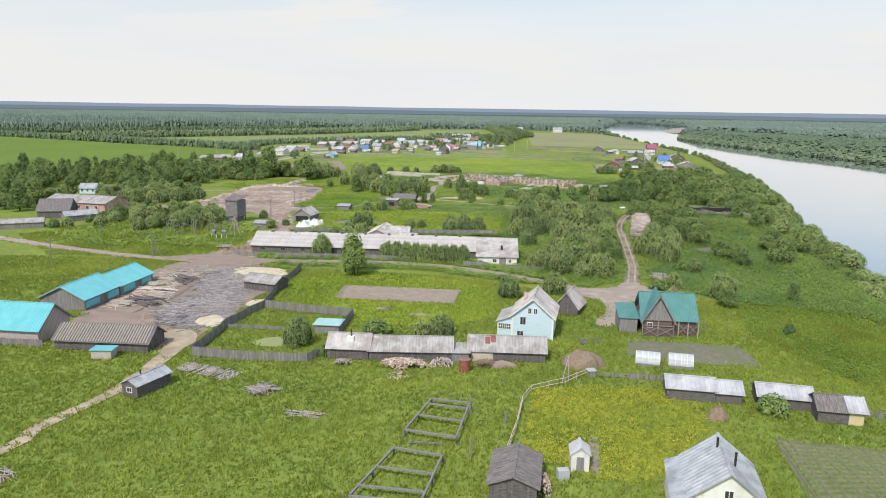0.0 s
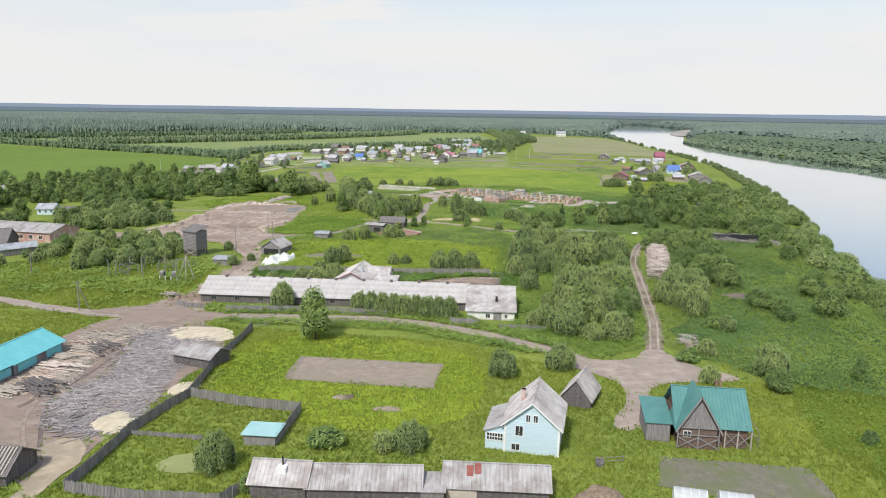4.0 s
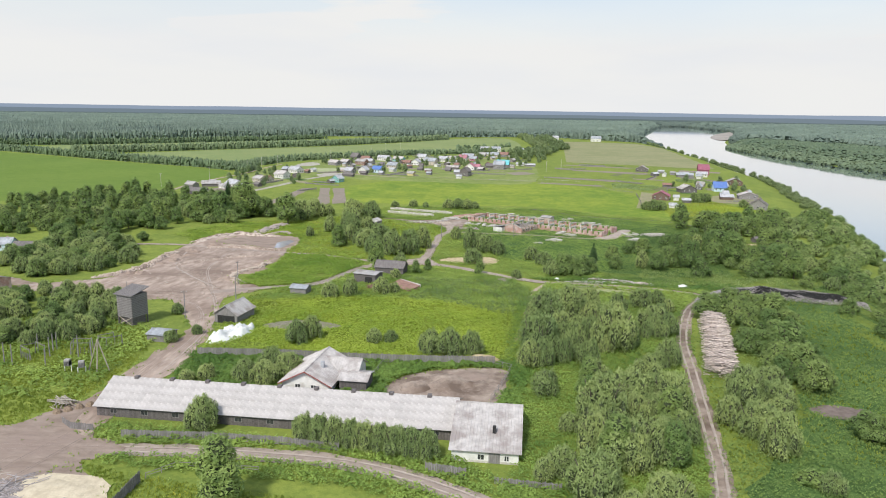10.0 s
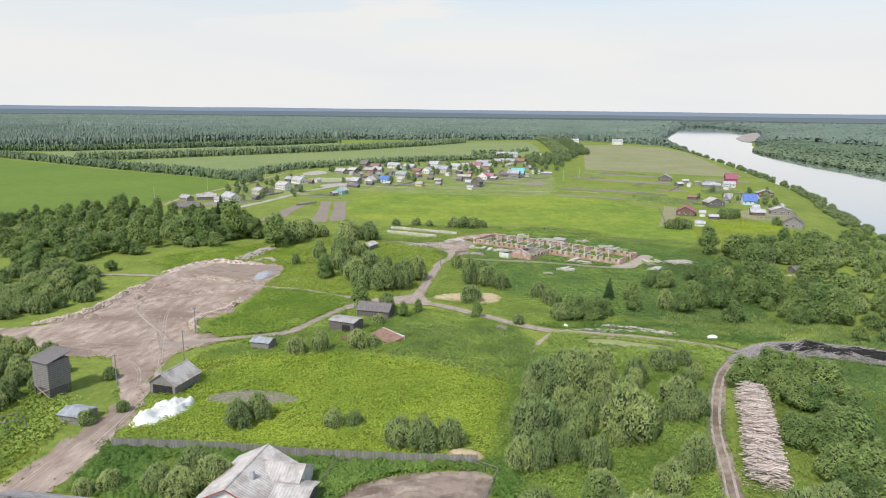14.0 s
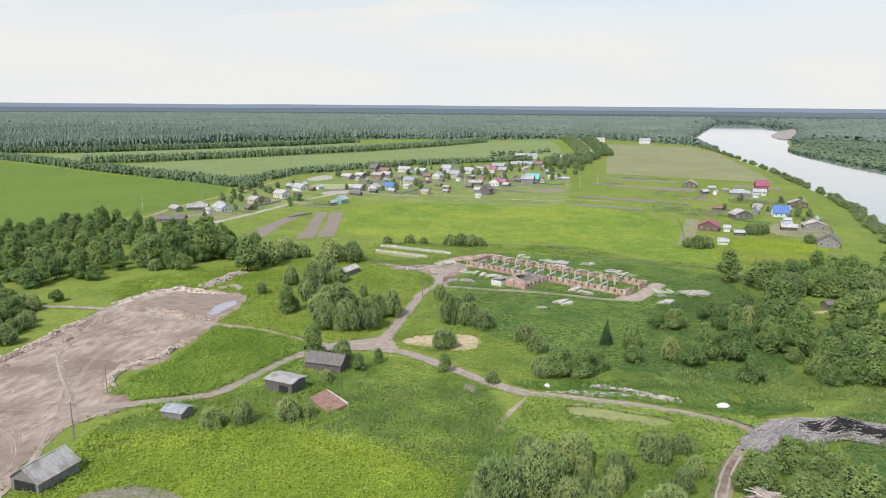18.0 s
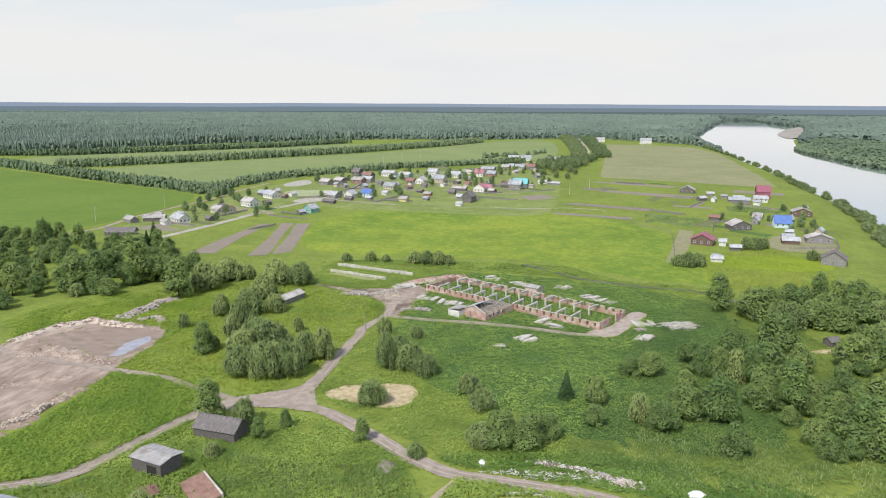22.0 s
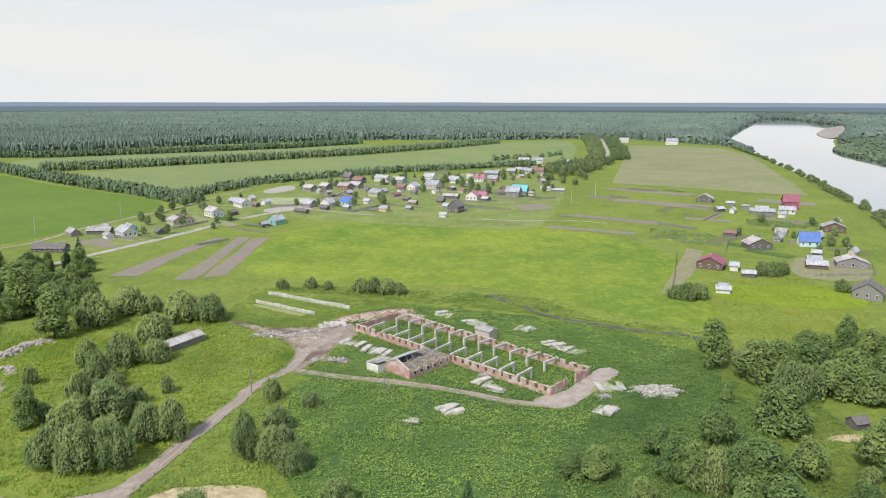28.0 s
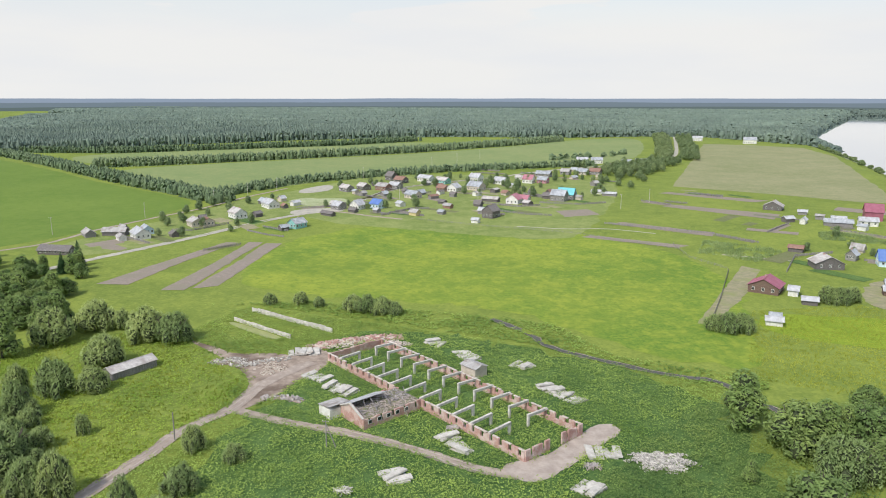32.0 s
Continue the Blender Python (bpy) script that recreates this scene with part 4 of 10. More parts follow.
def wall_shell(L, W, eave, ridge, boards=0.0, brd=0.025, logs=0.0, ry=0.0):
    """Four walls with gables; boards or logs stand proud of them."""
    g = Geo()
    x, y = L / 2, W / 2
    low = [(-x, -y, -0.4), (-x, y, -0.4), (-x, y, eave), (-x, ry, ridge), (-x, -y, eave)]
    g.solid(low, [(x, b, c) for _, b, c in low])
    if boards:
        n = max(2, int(L / boards))
        for k in range(n):
            a = -x + L * k / n
            for s in (-1, 1):
                g.box(a + 0.01, s * y - (brd if s < 0 else 0), 0.02 + 0.05 * random.random(), a + L / n * 0.8, s * y + (brd if s > 0 else 0), eave - 0.02)
        n = max(2, int(W / boards))
        for k in range(n):
            b0, b1 = -y + W * k / n + 0.01, -y + W * (k + 0.8) / n
            for s in (-1, 1):
                top = lambda b: eave + (ridge - eave) * (1 - abs(b) / y) - 0.04
                q = [(b0, 0.03), (b1, 0.03), (b1, top(b1)), (b0, top(b0))]
                xa, xb = (s * x, s * (x + brd))
                g.solid([(min(xa, xb), b, c) for b, c in q], [(max(xa, xb), b, c) for b, c in q])
    if logs:
        z = logs / 2
        while z < eave - logs * 0.4:
            for s in (-1, 1):
                g.tube((-x - 0.2, s * y, z), (x + 0.2, s * y, z), logs * 0.55, logs * 0.55, 6)
                g.tube((s * x, -y - 0.2, z + logs / 2), (s * x, y + 0.2, z + logs / 2), logs * 0.55, logs * 0.55, 6)
            z += logs
    return g


def slope_sheet(L, x0, y0, z0, y1, z1, thick=0.07, rib=0.0, wav=0.03):
    """One roof slope from the eave (y0, z0) up to the ridge (y1, z1): a single folded sheet with raised ribs."""
    g = Geo()
    n = Vector((0, -(z1 - z0), y1 - y0)).normalized()
    if n.z < 0:
        n = -n
    p, q = Vector((x0, y0, z0)), Vector((x0, y1, z1))
    prof = [(0.0, thick)]
    if rib:
        m = max(2, int(L / rib))
        for i in range(m):
            a = L * (i + 0.5) / m
            prof += [(a - 2 * wav, thick), (a - wav, thick + 1.6 * wav), (a + wav, thick + 1.6 * wav), (a + 2 * wav, thick)]
    prof += [(L, thick), (L, 0.0), (0.0, 0.0)]
    low = [p + Vector((a, 0, 0)) + n * o for a, o in prof]
    top = [q + Vector((a, 0, 0)) + n * o for a, o in prof]
    k, i = len(prof), 0
    g.v = [tuple(v) for v in low + top]
    g.f = [tuple(range(k)), tuple(range(2 * k - 1, k - 1, -1))] + [(j, k + j, k + (j + 1) % k, (j + 1) % k) for j in range(k)]
    if y1 < y0:
        g.f = [f[::-1] for f in g.f]
    g.m = [0] * len(g.f)
    return g


def window_at(parent, side, pos, z, w, h, L, W, framemat=WHITE, cross=True):
    """A framed window on a wall: side f, b, l or r."""
    fr, pn = Geo(), Geo()
    t = 0.07

    def P(a, c, out):
        if side == "f":
            return (a, -W / 2 - out, c)
        if side == "b":
            return (-a, W / 2 + out, c)
        if side == "l":
            return (-L / 2 - out, -a, c)
        return (L / 2 + out, a, c)

    def bar(a0, c0, a1, c1, o0, o1):
        q = ((a0, c0), (a1, c0), (a1, c1), (a0, c1))
        fr.solid([P(a, c, o0) for a, c in q], [P(a, c, o1) for a, c in q])

    a0, a1, z1 = pos - w / 2, pos + w / 2, z + h
    bar(a0 - t, z - t, a0, z1 + t, 0, 0.07)
    bar(a1, z - t, a1 + t, z1 + t, 0, 0.07)
    bar(a0, z - t, a1, z, 0, 0.07)
    bar(a0, z1, a1, z1 + t, 0, 0.07)
    if cross:
        bar(pos - 0.025, z, pos + 0.025, z1, 0, 0.06)
    pn.face([P(a0, z, 0.035), P(a1, z, 0.035), P(a1, z1, 0.035), P(a0, z1, 0.035)])
    f = part("window", fr, framemat, parent)
    part("pane", pn, GLASS, f, "dark glass pane")
    return f


def house(name, x, y, rz, L, W, eave, ridge, wallm, roofm, label, category="house", over=0.35, boards=0.0, logs=0.0, rib=0.6, windows=(), door=None, chimney=None,
          roof_label="", shift=0.0, group="", trim=None, split=False):
    """A building with a ridge along its own x axis. windows: side, place, sill, width, height."""
    e = thing(name, x, y, rz, label, category, group)
    if split:
        part("wall", wall_shell(L, W, eave, ridge - 0.06, ry=shift), wallm, e)
        for s in (-1, 1):
            n = int(L / boards)
            for k in range(n):
                bg = Geo()
                a = -L / 2 + L * k / n
                bg.box(a + 0.01, min(s * W / 2, s * (W / 2 + 0.03)), 0.02, a + L / n * 0.86, max(s * W / 2, s * (W / 2 + 0.03)), eave - 0.02)
                part("board", bg, wallm, e)
            n = int(W / boards)
            for k in range(n):
                b0, b1 = -W / 2 + W * k / n + 0.01, -W / 2 + W * (k + 0.86) / n
                tops = [eave + (ridge - eave) * (1 - abs(b) / (W / 2)) - 0.1 for b in (b0, b1)]
                q = [(b0, 0.03), (b1, 0.03), (b1, tops[1]), (b0, tops[0])]
                bg = Geo()
                xa, xb = sorted((s * L / 2, s * (L / 2 + 0.03)))
                bg.solid([(xa, b, c) for b, c in q], [(xb, b, c) for b, c in q])
                part("board", bg, wallm, e)
    else:
        part("wall", wall_shell(L, W, eave, ridge - 0.06, boards, logs=logs, ry=shift), wallm, e)
    rise = (ridge - eave) / (W / 2)
    o = over
    for s in (-1, 1):
        rs1 = (ridge - eave) / (W / 2 - s * shift)
        part("roof", slope_sheet(L + 2 * o, -L / 2 - o, s * (W / 2 + o), eave - o * rs1, shift, ridge, rib=rib), roofm, e, roof_label)
    rc = Geo()
    rc.beam((-L / 2 - o, shift, ridge + 0.1), (L / 2 + o, shift, ridge + 0.1), 0.28, 0.08)
    part("ridge_cap", rc, roofm, e)
    if trim:
        for s in (-1, 1):
            tg = Geo()
            for q in (-1, 1):
                tg.beam((s * (L / 2 + o + 0.02), q * (W / 2 + o), eave - o * rise - 0.08), (s * (L / 2 + o + 0.02), 0, ridge - 0.08), 0.05, 0.18)
            part("barge_board", tg, trim, e)
    for wv in windows:
        window_at(e, *wv, L, W)
    if door:
        side, pos, w, h, dm = door
        dg = Geo()
        if side in "fb":
            s = -1 if side == "f" else 1
            dg.box(pos - w / 2, min(s * W / 2, s * (W / 2 + 0.06)), 0, pos + w / 2, max(s * W / 2, s * (W / 2 + 0.06)), h)
        else:
            s = -1 if side == "l" else 1
            dg.box(min(s * L / 2, s * (L / 2 + 0.06)), pos - w / 2, 0, max(s * L / 2, s * (L / 2 + 0.06)), pos + w / 2, h)
        part("door", dg, dm, e)
    if chimney:
        cx, cy, ch = chimney
        cg = Geo()
        top = ridge + ch
        cg.box(cx - 0.28, cy - 0.28, ridge - abs(cy) * rise - 0.6, cx + 0.28, cy + 0.28, top)
        cg.box(cx - 0.36, cy - 0.36, top - 0.15, cx + 0.36, cy + 0.36, top)
        c = part("chimney", cg, BRICK, e, "brick chimney")
    return e


def span(a, b, depth):
    """Centre, turn and length for a building whose front runs from a to b and which reaches depth behind."""
    a, b = Vector(a), Vector(b)
    d = b - a
    n = Vector((-d.y, d.x)).normalized()
    c = (a + b) / 2 + n * depth / 2
    return c.x, c.y, math.degrees(math.atan2(d.y, d.x)), d.length


def lean_to(e, x0, y0, x1, y1, zlow, zhigh, wallm, roofm, low="f", boards=0.2, over=0.25):
    """A single-pitch annex as parts of a thing, low on the given side."""
    g = Geo()
    z = {"f": (zlow, zlow, zhigh, zhigh), "b": (zhigh, zhigh, zlow, zlow), "l": (zlow, zhigh, zhigh, zlow), "r": (zhigh, zlow, zlow, zhigh)}[low]
    q = ((x0, y0), (x1, y0), (x1, y1), (x0, y1))
    g.solid([(a, b, -0.4) for a, b in q], [(a, b, c) for (a, b), c in zip(q, z)])
    wall = part("annex_wall", g, wallm, e)
    if boards:
        n = max(2, int((x1 - x0) / boards))
        for k in range(n):
            a, g = x0 + (x1 - x0) * k / n, Geo()
            g.box(a + 0.01, y0 - 0.025, 0, a + (x1 - x0) / n * 0.8, y0, min(z[0], z[1]) - 0.03)
            part("board", g, wallm, wall)
    r = Geo()
    o = over
    q2 = ((x0 - o, y0 - o), (x1 + o, y0 - o), (x1 + o, y1 + o), (x0 - o, y1 + o))
    low_c = [(a, b, c + 0.02) for (a, b), c in zip(q2, z)]
    r.solid(low_c, [(a, b, c + 0.09) for a, b, c in low_c])
    roof = part("annex_roof", r, roofm, e)
    n = max(2, int((x1 - x0) / 0.6))
    for k in range(n + 1):
        a = x0 - o + (x1 - x0 + 2 * o) * k / n
        if low in "fb":
            r = Geo()
            r.beam((a, y0 - o, z[0] + 0.1), (a, y1 + o, z[2] + 0.1), 0.05, 0.04)
            part("seam", r, roofm, roof)


def fence(line, height=1.4, label="grey weathered board fence", material=GREYWOOD, gap=False, group="", name="board_fence", miss=0.0, rnd=None):
    """A board fence on posts: panels of boards between posts."""
    rnd = rnd or random.Random(int(sum(p[0] * 7 + p[1] * 13 for p in line)))
    e = thing(name, line[0][0], line[0][1], 0, label, "fence", group)
    ox, oy, oz = e.matrix_basis.translation
    kinds = []
    for v in range(3):
        g = Geo()
        n = 12
        for k in range(n):
            if rnd.random() < miss:
                continue
            h = height * (0.93 + 0.14 * rnd.random())
            a = 2.4 * k / n
            t = 0.03 * (rnd.random() - 0.5)
            g.solid([(a + 0.01, -0.02, 0.02), (a + 0.175, -0.02, 0.02), (a + 0.175, 0.02, 0.02), (a + 0.01, 0.02, 0.02)],
                    [(a + 0.01 + t, -0.02, h), (a + 0.175 + t, -0.02, h), (a + 0.175 + t, 0.02, h), (a + 0.01 + t, 0.02, h)])
        for z in (0.3, height - 0.25):
            g.beam((0, 0.05, z), (2.4, 0.05, z), 0.05, 0.09)
        kinds.append(g.mesh("panel", material))
    pg = Geo()
    pg.tube((0, 0, -0.3), (0, 0, height + 0.1), 0.07, 0.06, 6)
    pm = pg.mesh("post", material)
    for (x0, y0), (x1, y1) in zip(line, line[1:]):
        d = Vector((x1 - x0, y1 - y0))
        n = max(1, round(d.length / 2.4))
        a = math.degrees(math.atan2(d.y, d.x))
        for k in range(n):
            x, y = x0 + d.x * k / n, y0 + d.y * k / n
            m = pose(x - ox, y - oy, H(x, y) - oz, rnd.uniform(-3, 3), 0, a)
            o = part("panel", kinds[rnd.randrange(3)], None, e, at=m @ Matrix.Diagonal((d.length / n / 2.4, 1, 1, 1)))
            o["kind"] = "stuff"
            part("post", pm, None, e, at=pose(x - ox, y - oy, H(x, y) - oz, rnd.uniform(-4, 4), rnd.uniform(-4, 4), 0))
    part("post", pm, None, e, at=pose(x1 - ox, y1 - oy, H(x1, y1) - oz))
    return e


def far_fence(line, height, label, miss):
    """A low board fence far off, all in one piece."""
    rnd = random.Random(int(sum(p[0] * 7 + p[1] * 13 for p in line)))
    g = Geo()
    for (x0, y0), (x1, y1) in zip(line, line[1:]):
        d = Vector((x1 - x0, y1 - y0))
        n = max(1, int(d.length / 0.4))
        u = d / n
        for k in range(n):
            x, y = x0 + u.x * k, y0 + u.y * k
            if k % 6 == 0:
                g.tube((x, y, H(x, y) - 0.2), (x, y, H(x, y) + height + 0.1), 0.08, 0.07, 5)
            if rnd.random() > miss:
                g.beam((x, y, H(x, y) + 0.1), (x + rnd.uniform(-0.03, 0.03), y, H(x, y) + height * rnd.uniform(0.85, 1.05)), 0.28, 0.04)
        for z in (0.3, height - 0.2):
            g.beam((x0, y0, H(x0, y0) + z), (x1, y1, H(x1, y1) + z), 0.05, 0.1)
    return tagged(part("board_fence", g, GREYWOOD), label, "fence")


def rail_fence(line, label="pole fence with two rails", height=1.1, material=GREYWOOD, step=2.6):
    e = thing("rail_fence", line[0][0], line[0][1], 0, label, "fence")
    ox, oy, oz = e.matrix_basis.translation
    pg = Geo()
    pg.tube((0, 0, -0.3), (0, 0, height + 0.12), 0.06, 0.05, 6)
    pm = pg.mesh("post", material)
    for (x0, y0), (x1, y1) in zip(line, line[1:]):
        d = Vector((x1 - x0, y1 - y0))
        n = max(1, round(d.length / step))
        for k in range(n):
            p = (x0 + d.x * k / n, y0 + d.y * k / n)
            q = (x0 + d.x * (k + 1) / n, y0 + d.y * (k + 1) / n)
            part("post", pm, None, e, at=pose(p[0] - ox, p[1] - oy, H(*p) - oz, random.uniform(-5, 5), random.uniform(-5, 5)))
            for z in (height * 0.5, height):
                g = Geo()
                g.tube((p[0] - ox, p[1] - oy, H(*p) - oz + z + random.uniform(-0.06, 0.06)), (q[0] - ox, q[1] - oy, H(*q) - oz + z + random.uniform(-0.06, 0.06)), 0.05, 0.045, 5)
                part("rail", g, material, e)
    part("post", pm, None, e, at=pose(x1 - ox, y1 - oy, H(x1, y1) - oz))
    return e


def pole(x, y, h, label="wooden power pole with a cross arm", arm=True, brace=False, wood=GREYWOOD):
    e = thing("power_pole", x, y, random.uniform(0, 40), label, "pole", "power poles")
    g = Geo()
    g.tube((0, 0, -0.4), (0, 0, h), 0.14, 0.1, 8)
    part("shaft", g, wood, e)
    if arm:
        g = Geo()
        g.beam((-0.7, 0, h - 0.35), (0.7, 0, h - 0.35), 0.1, 0.1)
        part("cross_arm", g, GREYWOOD, e)
        for a in (-0.6, 0, 0.6):
            g = Geo()
            g.tube((a, 0, h - 0.3), (a, 0, h - 0.1), 0.05, 0.04, 6)
            part("insulator", g, WHITE, e, "white insulator")
    if brace:
        g = Geo()
        g.tube((2.0, 0.3, -0.3), (0.05, 0, h - 0.8), 0.12, 0.09, 6)
        part("brace", g, GREYWOOD, e)
    return e


def heap(name, x, y, rx, ry, h, material, label, category, rz=0.0, seed=0, rough=0.25, flat=2.2):
    """A mound with a lumpy skin."""
    n = 22

    def fn(u, v):
        a, b = 2 * u - 1, 2 * v - 1
        # square to disc
        px, py = a * math.sqrt(1 - b * b / 2), b * math.sqrt(1 - a * a / 2)
        r = math.hypot(px, py)
        k = max(0.0, 1 - r ** flat)
        w = noise.noise((px * 2.5 + seed, py * 2.5, seed * 1.7))
        w2 = noise.noise((px * 8 + seed, py * 8, seed * 2.7))
        return (px * rx * (1 + 0.18 * w), py * ry * (1 + 0.18 * w), h * k * (1 + rough * w + rough * 0.8 * w2) - 0.08)

    ob = new(name, rough_mesh(n, n, fn, material, name))
    ob.matrix_basis = pose(x, y, H(x, y), 0, 0, rz)
    return tagged(ob, label, category)


def stick_pile(name, x, y, rz, lx, ly, h, n, length, r, material, label, category, seed=1, tidy=6.0, kind="", square=False, piece=""):
    """A pile of logs or boards lying across one another on a mound."""
    rnd = random.Random(seed)
    g = Geo()
    if piece:
        e = thing(name, x, y, rz, label, category)
    for k in range(n):
        if piece:
            g = Geo()
        a, b = rnd.uniform(-1, 1), rnd.uniform(-1, 1)
        while tidy > 28 and math.hypot(a, b) > 0.75 + 0.45 * noise.noise((2.2 * math.atan2(b, a), seed, 0.5)) + rnd.gauss(0, 0.1):
            a, b = rnd.uniform(-1.15, 1.15), rnd.uniform(-1.15, 1.15)
        top = h * max(0.0, 1 - (a * a) ** 1.5) * max(0.1, 1 - (b * b) ** 2)
        z = 0.05 + top * (1 - rnd.random() ** 2 * 0.6)
        ang = radians(rnd.gauss(0, tidy))
        l = length * rnd.uniform(0.6, 1.1) / 2
        c = Vector((a * lx / 2, b * ly / 2, z))
        d = Vector((math.sin(ang), math.cos(ang), rnd.gauss(0, 0.04)))
        p, q = c - d * l, c + d * l
        p.z, q.z = max(0.03, p.z), max(0.03, q.z)
        if square:
            g.beam(p, q, r * 2.4, r)
        else:
            g.tube(p, q, r * rnd.uniform(0.7, 1.2), r * rnd.uniform(0.6, 1.0), 5)
        if piece:
            part(piece, g, material, e)
    if piece:
        return e
    ob = part(name, g, material)
    ob.matrix_basis = pose(x, y, H(x, y), 0, 0, rz)
    return tagged(ob, label, category, kind=kind)


def slab_stack(x, y, rz, n, label="stack of pale concrete slabs", L=4.4, W=1.5, lay=3, spread=1.7, seed=3):
    """Concrete slabs in low stacks, each a part."""
    rnd = random.Random(seed)
    e = thing("concrete_slab_stack", x, y, rz, label, "concrete slabs", "slab stacks by the ruin")
    g = Geo()
    g.box(-W / 2, -L / 2, 0, W / 2, L / 2, 0.3)
    me = g.mesh("slab", CONCRETE)
    for k in range(n):
        for z in range(rnd.randint(1, lay)):
            part("slab", me, None, e, at=pose((k - (n - 1) / 2) * spread + rnd.uniform(-0.2, 0.2), rnd.uniform(-0.3, 0.3), 0.02 + z * 0.34 + rnd.uniform(0, 0.03), rnd.uniform(-6, 6), rnd.uniform(-9, 9), rnd.uniform(-17, 17)))
    return e

# ---- sawmill yard ----
for _a, _b, _d, _e, _r in (((-66.3, 126.7), (-64.7, 137.5), 9.0, 2.3, 4.5), ((-64.5, 137.7), (-62.8, 149.5), 8.2, 2.2, 4.1)):
    cx, cy, rz, L = span(_a, _b, _d)
    saw = house("sawmill_shed", cx, cy, rz, L, _d, _e, _r, GREYWOOD, TURQ, "grey timber sawmill shed under a turquoise metal roof", "shed", 0.4, boards=0.25, rib=0.5, trim=GREYWOOD)
    for a, b in ((-3.0, 4.2), (3.4, 3.6)):
        g = Geo()
        g.box(a - b / 2, -_d / 2 - 0.12, 0.5, a + b / 2, -_d / 2 - 0.03, 1.8)
        part("wall_panel", g, TURQ, saw, "turquoise metal cladding panel")
house("workshop_shed", -69.8, 112.6, -7, 12.0, 8.0, 2.5, 5.6, PINKWALL, TURQ, "pale plank workshop under a steep turquoise roof", "shed", 0.5, boards=0.3, rib=0.5, trim=GREYWOOD)
cx, cy, rz, L = span((-60.5, 105.6), (-45.4, 104.5), 5.6)
ls = house("cattle_shed", cx, cy, rz, L, 5.6, 1.7, 3.5, DARKWOOD, DARKSLATE, "long low dark board shed with a slatted old roof", "shed", 0.4, boards=0.3, rib=0.55)
for k in range(34):
    g = Geo()
    a = -L / 2 + L * (k + 0.5) / 34
    g.beam((a, -3.15, 1.68), (a + 0.05, -0.1, 3.64), 0.17, 0.06)
    part("batten", g, PLANKWOOD, ls, "grey roof batten")
e = thing("storage_box", -51.2, 102.4, 0, "small shed with a flat turquoise lid", "shed")
g = Geo(); g.box(-1.5, -1, 0, 1.5, 1, 1.4); part("body", g, PINKWALL, e)
g = Geo(); g.box(-1.75, -1.2, 1.4, 1.75, 1.2, 1.5); part("lid", g, TURQ, e, "turquoise sheet lid")
cx, cy, rz, L = span((-39.6, 87.0), (-37.2, 92.4), 2.7)
wg2 = house("hut_on_skids", cx, cy, rz, 5.9, 2.7, 1.75, 2.4, DARKWOOD, TINGREY, "dark grey board hut on skids with a tin roof", "hut", 0.25, boards=0.22, rib=0.5, windows=[("l", 0.0, 0.7, 0.8, 0.6)], split=True)
g = Geo(); g.tube((-1.0, 0, 2.3), (-1.0, 0, 3.2), 0.09, 0.09, 8); part("stove_pipe", g, BLACK, wg2, "black stove pipe")
for s in (-1, 1):
    g = Geo(); g.beam((-3.1, s * 1.1, 0.1), (3.1, s * 1.1, 0.1), 0.2, 0.2); part("skid", g, DARKWOOD, wg2)
cx, cy, rz, L = span((-41.6, 144.7), (-34.6, 142.0), 5.4)
house("yard_shed", cx, cy, rz, L, 5.2, 1.9, 3.0, DARKWOOD, OLDSLATE, "low plank shed with a weathered slab roof", "shed", 0.4, boards=0.25, rib=0.4)
fence([(-38.2, 103.6), (-37.6, 111), (-37.3, 118), (-35.6, 125), (-33.8, 130.8), (-34.2, 140), (-34.3, 148.6), (-33.6, 157), (-33.3, 164)], 1.6, "grey board fence along the sawmill yard")
fence([(-33.8, 130.8), (-24.7, 127.6), (-16.1, 126), (-17.2, 115.6)], 1.6, "grey board fence round a paddock")
fence([(-38.2, 103.6), (-29.9, 101.9), (-20, 101.4), (-18.2, 104.6)], 1.5, "grey board fence before a pond paddock")
fence([(-36.9, 118), (-27.2, 116.8)], 0.7, "low half-fallen board fence")
fence([(-74, 107.6), (-63, 106.6)], 1.2, "grey board fence by a workshop")
e = thing("pump_house", -19.2, 117.2, -5, "low hut with a flat turquoise roof", "hut")
g = Geo(); g.box(-2.1, -1.7, 0, 2.1, 1.7, 1.5); part("body", g, GREYWOOD, e)
g = Geo(); g.box(-2.4, -2, 1.5, 2.4, 2, 1.62); part("roof", g, PALETURQ, e, "flat faded turquoise sheet roof")


